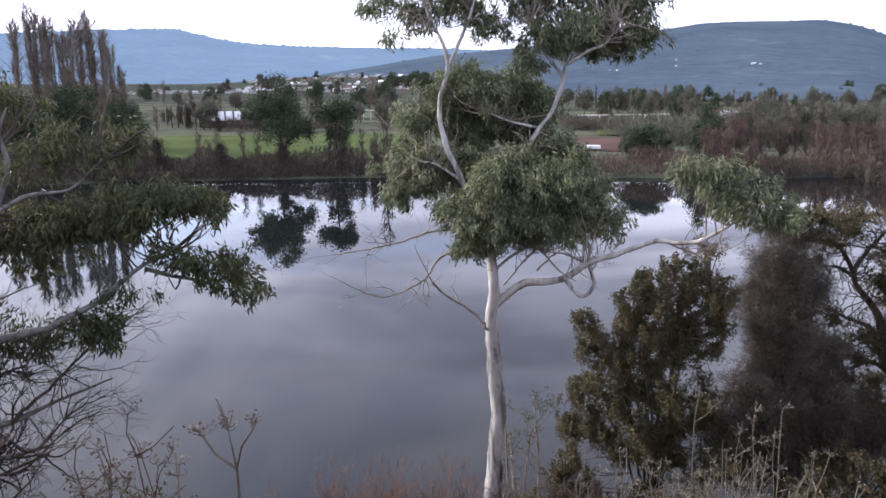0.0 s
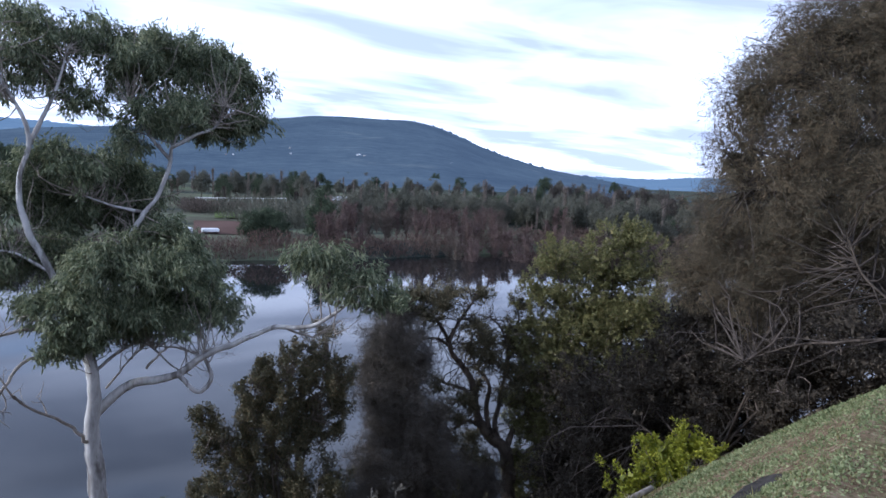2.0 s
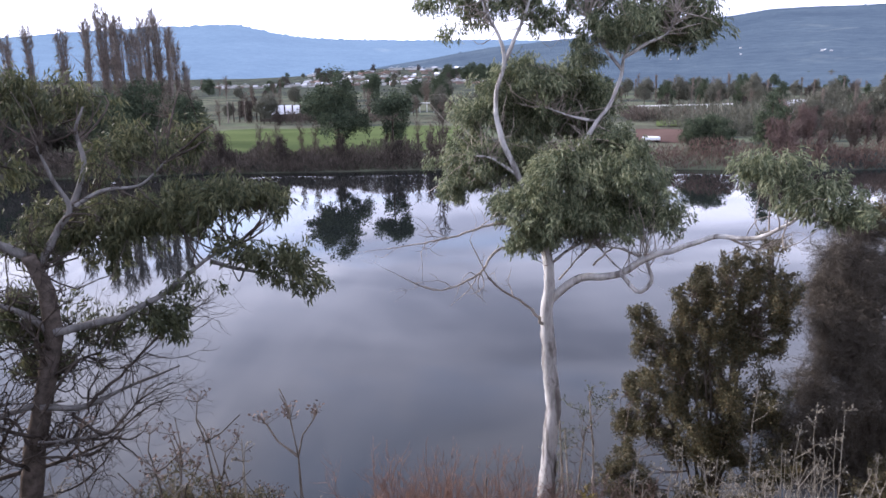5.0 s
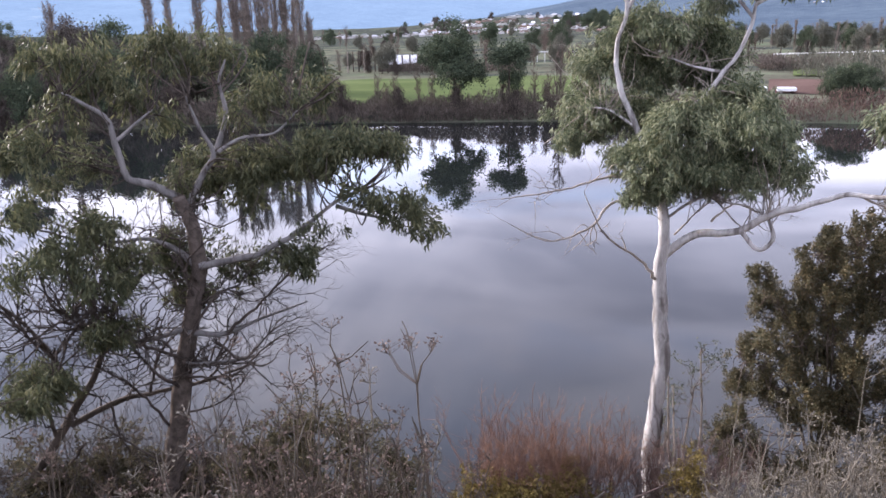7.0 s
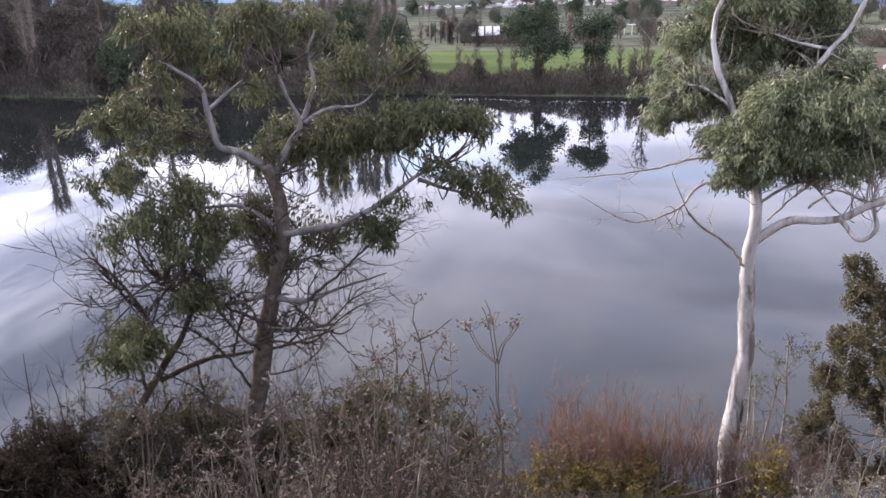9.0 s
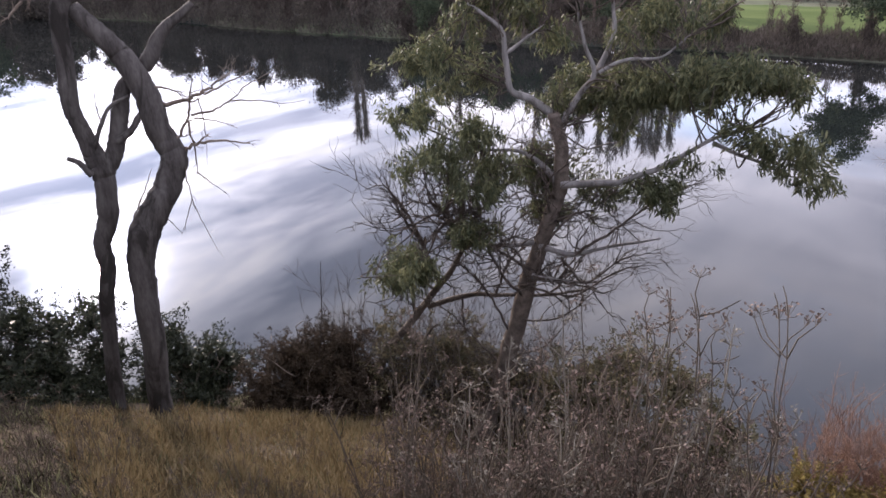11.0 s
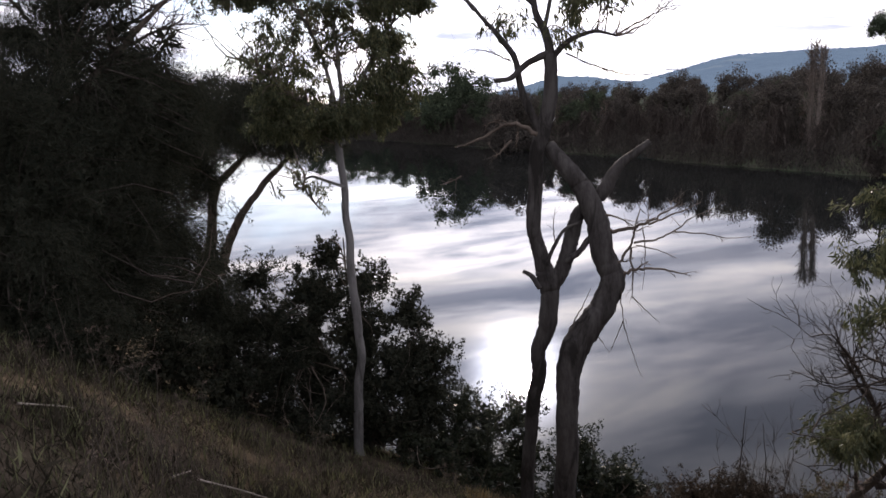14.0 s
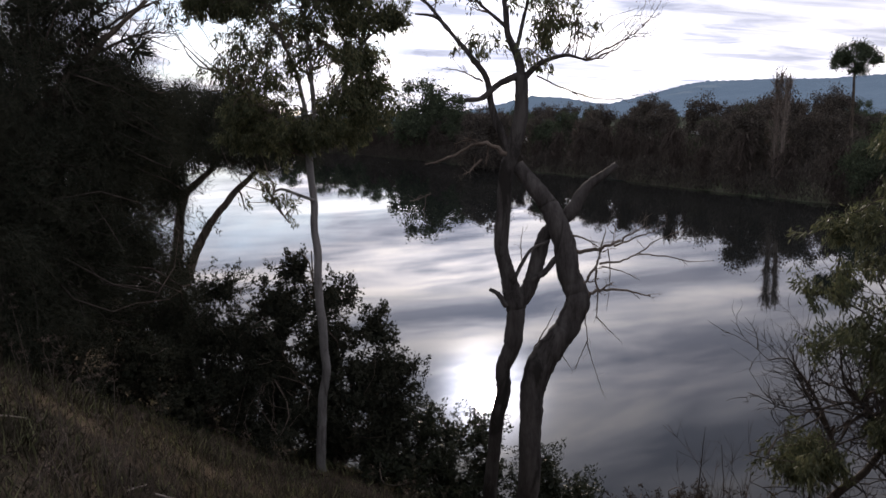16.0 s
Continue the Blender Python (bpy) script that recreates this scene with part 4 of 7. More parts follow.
def bank_scrub(name, label, start, end, tall, count, leaf, seed, inland=-0.2, deep=6.0, size=1.0):
    """A dense strip of low growth along the far shore or some way behind it."""
    rng = np.random.default_rng(seed)
    line = np.array(FAR_SHORE, float)
    keep = (line[:, 0] <= start) & (line[:, 0] >= end)
    line = line[keep]
    seg = np.linalg.norm(np.diff(line, axis=0), axis=1)
    s = rng.uniform(0, seg.sum(), count)
    i = np.searchsorted(np.cumsum(seg), s).clip(0, len(seg) - 1)
    u = (s - np.r_[0, np.cumsum(seg)][i]) / seg[i]
    p = line[i] + (line[i + 1] - line[i]) * u[:, None]
    way = unit(line[i + 1] - line[i])
    side = np.stack([-way[:, 1], way[:, 0]], -1)
    side *= np.where(side[:, 1:] > 0, 1, -1)
    p = p + side * (rng.uniform(0, 1, (count, 1)) ** 1.5 * deep + inland)
    lump = 0.62 + 0.38 * np.sin(s * 0.55 + 2 * np.sin(s * 0.17)) * np.sin(s * 0.21)
    z = ground_z(p[:, 0], p[:, 1]).clip(0.0) + rng.uniform(0, 1, count) ** 1.2 * tall * lump
    at = np.stack([p[:, 0], p[:, 1], z], -1)
    v, f = blades(at, rng.normal(0, 0.45, at.shape) + np.array([0, 0, 0.9]), rng.uniform(0.35, 0.9, count) * size, rng.uniform(0.04, 0.12, count) * size, rng)
    tagged(new(name, mesh(name, v, f, leaf)), label, "scrub", kind="stuff")


bank_scrub("bank_brush", "dense brown leafless brush along the far bank", 14, -60, 2.2, 26000, FAR_BROWN, 41)
bank_scrub("reed_bed", "dry reddish reeds along the far shore", 130, 5, 2.2, 22000, FAR_RED, 42)
bank_scrub("willow_brush", "dark overhanging brush along the far bank", -50, -345, 4.5, 60000, FAR_DUSK, 43, -1.4, 8.0, 1.2)

bank_scrub("grey_thicket", "grey-brown thicket of young trees behind the red scrub", 130, 30, 5.2, 26000, FAR_GREY, 44, 30.0, 30.0, 1.7)
bank_scrub("wood_thicket", "dark wooded thicket behind the far bank", -50, -345, 7.0, 36000, FAR_DUSK, 45, 6.0, 55.0, 1.9)
bank_scrub("hedge_brush", "brown hedge of brush behind the fields", 70, -40, 1.9, 14000, FAR_BROWN, 46, 66.0, 22.0, 1.6)

# ---- sheds, houses and the road on the flats ----


def box(bm, x0, y0, z0, x1, y1, z1):
    c = bmesh.ops.create_cube(bm, size=1.0)["verts"]
    bmesh.ops.scale(bm, vec=(x1 - x0, y1 - y0, z1 - z0), verts=c)
    bmesh.ops.translate(bm, vec=((x0 + x1) / 2, (y0 + y1) / 2, (z0 + z1) / 2), verts=c)


def solid(name, material, *boxes, bevel=0.0):
    bm = bmesh.new()
    for b in boxes:
        box(bm, *b)
    if bevel:
        bmesh.ops.bevel(bm, geom=bm.edges[:], offset=bevel, segments=2, affect="EDGES")
    me = bpy.data.meshes.new(name)
    bm.to_mesh(me)
    bm.free()
    me.materials.append(material)
    return me


def gable(name, wide, deep, low, high, over, material):
    """A pitched roof with some thickness."""
    bm = bmesh.new()
    w, d = wide / 2 + over, deep / 2 + over
    rows = []
    for lift in (0.0, 0.18):
        rows.append([[bm.verts.new((x, y, z + lift)) for x, z in ((-w, low), (0, high), (w, low))] for y in (-d, d)])
    (a0, a1), (b0, b1) = rows
    for k in (0, 1):
        bm.faces.new((b0[k], b0[k + 1], b1[k + 1], b1[k]))
        bm.faces.new((a0[k], a1[k], a1[k + 1], a0[k + 1]))
        for lower, upper in ((a0, b0), (a1, b1)):
            bm.faces.new((lower[k], lower[k + 1], upper[k + 1], upper[k]))
    bm.faces.new((a0[0], b0[0], b1[0], a1[0]))
    bm.faces.new((a0[2], a1[2], b1[2], b0[2]))
    bmesh.ops.recalc_face_normals(bm, faces=bm.faces[:])
    me = bpy.data.meshes.new(name)
    bm.to_mesh(me)
    bm.free()
    me.materials.append(material)
    return me


def house(label, wide, deep, tall, wall, roof):
    ob = thing("house", (0, 0, 0), label, "house", "houses of the town")
    part("wall", solid("wall", wall, (-wide / 2, -deep / 2, -2, wide / 2, deep / 2, tall)), ob)
    part("roof", gable("roof", wide, deep, tall - 0.1, tall + wide * 0.22, 0.5, roof), ob)
    return ob


HOUSES = [
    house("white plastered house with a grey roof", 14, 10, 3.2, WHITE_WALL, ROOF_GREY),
    house("brick house with a terracotta roof", 13, 10, 3.0, BRICK_WALL, ROOF_RED),
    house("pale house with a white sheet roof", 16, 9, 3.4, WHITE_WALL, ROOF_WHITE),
    house("low brick house with a grey roof", 15, 9, 2.8, BRICK_WALL, ROOF_GREY),
]
rng = np.random.default_rng(50)
STREETS = (645, 665, 690, 730, 790, 860, 940, 1020, 1100)
for k in range(300):
    b = rng.uniform(0.5, 15) if k % 4 else rng.uniform(12, 27)
    street = STREETS[k % 9] if k % 4 else STREETS[k % 4 + k % 3]
    x, y = on_bearing(b, street + rng.uniform(-9, 9))
    stand(HOUSES[(0, 3, 0, 1, 3, 2)[k % 6]], x, y, rng.uniform(-0.15, 0.15) + radians(b + (90 if k % 5 == 0 else 0)), rng.uniform(0.42, 0.66) * street / 900)
for k in range(34):
    b = rng.uniform(-1, 17)
    stand((ROUND_B, ROUND_C, ROUND_D)[k % 3], *on_bearing(b, rng.uniform(650, 1120)), k, rng.uniform(0.7, 1.3))
for k in range(16):
    b, far = (-29.5, -28, -23.5, -22, -17, -13.5)[k % 6] + rng.uniform(-0.9, 0.9), 880 + rng.uniform(-30, 30)
    home = stand(HOUSES[(0, 3, 0, 2)[k % 4]], *on_bearing(b, far), radians(b + 90) + rng.uniform(-0.3, 0.3), rng.uniform(0.18, 0.30))
    home.location.z = SLOPE(b, far) - 0.3
for k in range(8):
    stand(HOUSES[k % 4], *on_bearing(rng.uniform(48, 72), rng.uniform(180, 300)), rng.uniform(-0.6, 0.6), rng.uniform(0.6, 0.8))


def shed():
    x, y = on_bearing(17.0, 168)
    ob = thing("farm_shed", (x, y, gz(x, y)), "long dark timber shed with white roof panels", "shed")
    ob.rotation_euler[2] = radians(17)
    part("wall", solid("wall", SHED_WOOD, (-4.6, -2.5, -0.3, 4.6, 2.5, 1.7)), ob)
    for k in range(5):
        me = solid("roof_panel", ROOF_WHITE, (-0.72, -1.55, 0.0, 0.72, 1.55, 0.08))
        p = part("roof_panel", me, ob)
        p.location, p.rotation_euler = (-3.5 + 1.75 * k, -1.4, 2.55), (radians(36), 0, 0)
    for k in range(6):
        part("rafter", solid("rafter", SHED_WOOD, (-4.5 + 1.75 * k, -2.7, 1.6, -4.25 + 1.75 * k, 0.2, 3.55)), ob)
    part("back_wall", solid("back_wall", SHED_WOOD, (-4.6, 0.0, 1.7, 4.6, 0.25, 3.3)), ob)


shed()
for k in range(7):
    x, y = on_bearing(18.4 + 0.42 * k, 166 + (k % 3))
    post = thing("timber_post", (x, y, gz(x, y)), "tall weathered timber post beside the shed", "post", "posts by the shed")
    part("shaft", limb_mesh("shaft", [(0, 0, -0.3), (0, 0, 2.2), (0.05, 0, 4.6)], 0.17, 0.13, PALE_TWIG if k % 3 == 0 else SHED_WOOD, RNG, 6)[0], post)


def long_building():
    x, y = on_bearing(-22.0, 172)
    ob = thing("long_building", (x, y, gz(x, y)), "long low white building beyond the trees", "building")
    ob.rotation_euler[2] = radians(-21)
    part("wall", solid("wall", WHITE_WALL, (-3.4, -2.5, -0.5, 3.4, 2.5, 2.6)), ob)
    part("roof", gable("roof", 5.2, 6.8, 2.5, 3.6, 0.3, ROOF_GREY), ob).rotation_euler[2] = radians(90)


long_building()


def trailer(bearing, far, long, label):
    x, y = on_bearing(bearing, far)
    ob = thing("farm_trailer", (x, y, gz(x, y)), label, "trailer")
    ob.rotation_euler[2] = radians(bearing + 6)
    part("body", solid("body", ROOF_WHITE, (-long / 2, -0.8, 0.35, long / 2, 0.8, 0.8), bevel=0.06), ob)
    for sx in (-0.3, 0.3):
        part("wheel", sweep_wheel(), ob).location = (sx * long, 0, 0.22)


def sweep_wheel():
    v, f = sweep([[(0, -0.9, 0), (0, -0.7, 0), (0, 0.7, 0), (0, 0.9, 0)]], [[0.18, 0.22, 0.22, 0.18]], 10)
    return mesh("wheel", v, f, GLASS_DARK)


trailer(-11.7, 109, 2.4, "low white farm trailer by the ploughed ground")
trailer(-10.1, 110, 1.2, "small white farm trailer by the ploughed ground")


def rail_fence(left, right, label):
    (b0, d0, z0), (b1, d1, z1) = left, right
    (x0, y0), (x1, y1) = on_bearing(b0, d0), on_bearing(b1, d1)
    ground = gz((x0 + x1) / 2, (y0 + y1) / 2)
    ob = thing("guard_rail", (x0, y0, ground), label, "guard rail")
    z0, z1 = z0 - ground, z1 - ground
    v, f = sweep([[(0, 0, z0), ((x1 - x0) / 2, (y1 - y0) / 2, (z0 + z1) / 2), (x1 - x0, y1 - y0, z1)]], [[0.16, 0.16, 0.16]], 4)
    part("rail", mesh("rail", v, f, ROAD), ob)
    for k in range(9):
        u = k / 8
        part("post", solid("post", ROAD, ((x1 - x0) * u - 0.08, (y1 - y0) * u - 0.08, -1.0, (x1 - x0) * u + 0.08, (y1 - y0) * u + 0.08, z0 + (z1 - z0) * u)), ob)


rail_fence((-10.5, 186, 3.2), (-17.3, 182, 3.9), "pale guard rail along the road")
rail_fence((6.8, 190, 4.3), (2.3, 190, 4.0), "pale rail fence across the pasture")


# ---- trees on the near bank ----
# the white-barked gum at the water's edge
WHITE_GUM = grow(
    "gum_tree", "slender white-barked gum tree with drooping green leaves at the water's edge", "tree",
    [
        ([(1.08, 12.15, 1.23), (1.03, 12.16, 2.02), (0.96, 12.16, 2.67), (0.94, 12.16, 3.31), (0.96, 12.16, 3.93), (1.00, 12.16, 4.54), (1.02, 12.17, 5.13), (0.93, 12.18, 6.14), (0.87, 12.10, 6.76), (0.89, 12.00, 7.53), (0.82, 12.11, 8.11), (0.62, 12.32, 8.67)], (0.185, 0.17, 0.16, 0.155, 0.15, 0.145, 0.14, 0.13, 0.12, 0.10, 0.09, 0.08), 0.075),
        ([(0.62, 12.32, 8.67), (0.29, 12.43, 9.45), (0.03, 12.43, 10.03), (-0.07, 12.43, 10.61), (0.08, 12.43, 11.26), (-0.04, 12.43, 11.72), (-0.30, 12.43, 12.26), (-0.42, 12.43, 12.79)], 0.06, 0.016),
        ([(0.08, 12.53, 11.24), (0.29, 12.53, 11.72), (0.47, 12.53, 12.17), (0.60, 12.52, 12.69)], 0.04, 0.012),
        ([(0.65, 12.32, 8.62), (1.04, 12.39, 9.45), (1.33, 12.26, 9.83), (1.62, 12.23, 10.23), (1.85, 12.19, 10.60), (1.99, 12.17, 11.05), (2.03, 12.17, 11.32), (2.18, 12.14, 11.67)], 0.052, 0.02),
        ([(2.02, 12.17, 11.30), (2.32, 12.11, 11.49), (2.65, 12.05, 11.65), (2.80, 12.01, 11.99)], 0.035, 0.012),
        ([(2.01, 12.17, 11.09), (1.61, 12.23, 11.59), (1.42, 12.25, 11.95)], 0.03, 0.012),
        ([(0.87, 12.10, 7.13), (1.34, 11.86, 7.62), (1.82, 11.59, 7.77), (2.11, 11.34, 7.94), (2.34, 11.19, 8.17), (2.76, 10.89, 8.41), (3.18, 10.57, 8.67), (3.61, 10.22, 8.72), (3.90, 10.00, 8.92), (4.21, 9.88, 9.18)], 0.075, 0.02),
        ([(1.99, 11.36, 7.88), (2.28, 11.31, 7.59), (2.46, 11.27, 7.81), (2.38, 11.29, 8.11)], 0.04, 0.03),
        ([(0.89, 12.10, 7.81), (1.25, 12.07, 8.12), (1.62, 12.03, 8.23), (2.01, 11.97, 7.85), (2.30, 11.92, 7.67)], 0.028, 0.01),
        ([(0.32, 12.43, 9.35), (-0.13, 12.43, 9.64), (-0.52, 12.42, 9.69)], 0.03, 0.01),
        ([(1.63, 12.33, 10.27), (1.21, 12.38, 10.36), (0.78, 12.41, 10.51)], 0.028, 0.01),
    ],
    [
        ((1.06, 11.72, 9.40), 0.79, 0.46), ((2.06, 11.80, 9.28), 0.81, 0.52), ((0.59, 11.66, 8.86), 0.65, 0.51),
        ((1.51, 11.58, 8.66), 0.80, 0.47), ((2.45, 11.73, 8.71), 0.48, 0.48), ((0.44, 11.66, 8.33), 0.42, 0.33),
        ((2.66, 11.37, 8.63), 0.23, 0.33), ((1.85, 12.03, 9.83), 0.57, 0.27), ((1.22, 12.51, 8.58), 0.80, 0.50),
        ((0.68, 12.95, 10.84), 0.92, 0.52), ((-0.03, 13.07, 10.19), 0.75, 0.63), ((1.22, 13.52, 10.37), 0.91, 0.67),
        ((-0.45, 13.06, 9.44), 0.64, 0.53), ((-0.70, 12.85, 9.07), 0.46, 0.40), ((0.26, 13.47, 9.33), 0.72, 0.54),
        ((1.49, 13.59, 10.05), 0.55, 0.43),
        ((1.45, 12.45, 12.54), 0.52, 0.37), ((2.03, 12.78, 12.75), 0.68, 0.38), ((2.61, 12.78, 12.62), 0.66, 0.52),
        ((3.16, 12.76, 12.27), 0.40, 0.62), ((3.31, 12.52, 11.70), 0.29, 0.38), ((2.16, 12.05, 11.88), 0.53, 0.28),
        ((1.66, 12.12, 11.64), 0.43, 0.28), ((1.37, 12.25, 11.30), 0.22, 0.19), ((2.73, 12.55, 11.58), 0.42, 0.37),
        ((1.13, 12.88, 12.77), 0.49, 0.40), ((0.78, 12.80, 11.96), 0.39, 0.24, "gum_thin"), ((3.52, 9.74, 9.77), 0.41, 0.21),
        ((4.07, 9.31, 9.44), 0.33, 0.24), ((4.32, 9.20, 9.23), 0.29, 0.24), ((3.82, 9.52, 9.59), 0.28, 0.16, "gum_thin"),
        ((-1.06, 12.52, 12.20), 0.41, 0.37, "gum_thin"), ((-0.45, 12.76, 12.06), 0.52, 0.33, "gum_thin"), ((0.40, 12.86, 12.16), 0.53, 0.39, "gum_thin"),
        ((-0.80, 12.44, 11.72), 0.17, 0.17, "gum_thin"), ((0.87, 12.74, 11.88), 0.31, 0.27, "gum_thin"), ((0.03, 12.97, 12.62), 0.72, 0.27, "gum_thin"),
        ((-0.24, 12.96, 12.97), 0.76, 0.43, "gum_thin"), ((0.70, 12.95, 12.91), 0.58, 0.43, "gum_thin"),
        ((1.66, 12.83, 12.16), 0.42, 0.33, "gum_thin"), ((2.06, 12.67, 11.64), 0.46, 0.33, "gum_thin"), ((1.35, 12.96, 12.36), 0.38, 0.27, "gum_thin"),
        ((2.90, 12.82, 12.60), 0.53, 0.42, "gum_thin"), ((3.20, 12.65, 11.82), 0.35, 0.38, "gum_thin"), ((2.43, 12.51, 12.34), 0.40, 0.31, "gum_thin"),
        ((0.16, 13.02, 12.42), 0.48, 0.31, "gum_thin"),
    ],
    "gum", GUM_LEAF, GUM_BARK, PALE_TWIG, seed=101, density=1.2, twig_size=0.008,
    bare=[
        ([(0.79, 12.01, 6.76), (0.53, 11.82, 7.12), (-0.01, 11.53, 7.58), (-0.22, 11.33, 7.91), (-0.46, 11.23, 8.45)], 0.03, 5, 0.5),
        ([(0.66, 12.12, 8.26), (-0.02, 11.73, 8.14), (-0.30, 11.43, 7.86), (-0.75, 11.11, 7.68), (-1.10, 10.88, 7.72), (-1.56, 10.62, 8.02)], 0.028, 9, 0.6),
        ([(0.66, 12.12, 8.53), (-0.16, 11.53, 8.63), (-0.75, 11.21, 8.50), (-1.26, 10.86, 8.47), (-1.72, 10.60, 8.44)], 0.026, 9, 0.6),
        ([(1.56, 11.43, 7.99), (1.86, 11.38, 8.29), (2.17, 11.33, 8.21), (2.38, 11.29, 8.18)], 0.02, 14, 0.7),
        ([(3.36, 10.41, 8.70), (3.73, 10.28, 8.57), (4.12, 10.13, 8.81)], 0.02, 16, 0.55),
        ([(1.04, 11.79, 7.64), (1.40, 11.75, 8.10), (1.76, 11.70, 8.41)], 0.018, 14, 0.6),
    ],
)


def bark_flakes(trunk, line, radii, turn, count, seed):
    """Strips of old dark bark that still cling to the foot of a smooth trunk."""
    rng = np.random.default_rng(seed)
    line, radii = np.array(line, float), np.array(radii)
    vs, fs = [], []
    for _ in range(count):
        u = rng.uniform(0, 1) ** 1.5
        long, wide, a = rng.uniform(0.10, 0.42), rng.uniform(0.10, 0.42), turn + rng.normal(0, 0.75) * (1.15 - u)
        for k in range(5):
            z = line[0, 2] + u * (line[-1, 2] - line[0, 2]) + (k / 4 - 0.5) * long
            c = np.array([np.interp(z, line[:, 2], line[:, 0]), np.interp(z, line[:, 2], line[:, 1]), z])
            r = np.interp(z, line[:, 2], radii) * 1.05 + 0.006 + (0.03 * rng.uniform() if k in (0, 4) else 0)
            half = wide * (0.35, 0.9, 1.0, 0.8, 0.3)[k] * rng.uniform(0.7, 1.2)
            for g in (a - half, a, a + half):
                vs.append(c + np.array([math.cos(g) * r, math.sin(g) * r, 0]))
        o = len(vs) - 15
        fs += [(o + 3 * k + m, o + 3 * k + m + 1, o + 3 * k + m + 4, o + 3 * k + m + 3) for k in range(4) for m in range(2)]
    base = np.array(WHITE_GUM.location)
    tagged(part("bark_flakes", mesh("bark_flakes", np.array(vs) - base, np.array(fs), OLD_BARK, True), trunk, "dark peeling strips of old bark"), kind="stuff")


bark_flakes(next(c for c in WHITE_GUM.children if c.name.startswith("trunk")), [(1.08, 12.15, 1.23), (1.03, 12.16, 2.02), (0.96, 12.16, 2.67), (0.94, 12.16, 3.31), (0.96, 12.16, 3.93)], (0.185, 0.17, 0.16, 0.155, 0.15), radians(-35), 46, 310)

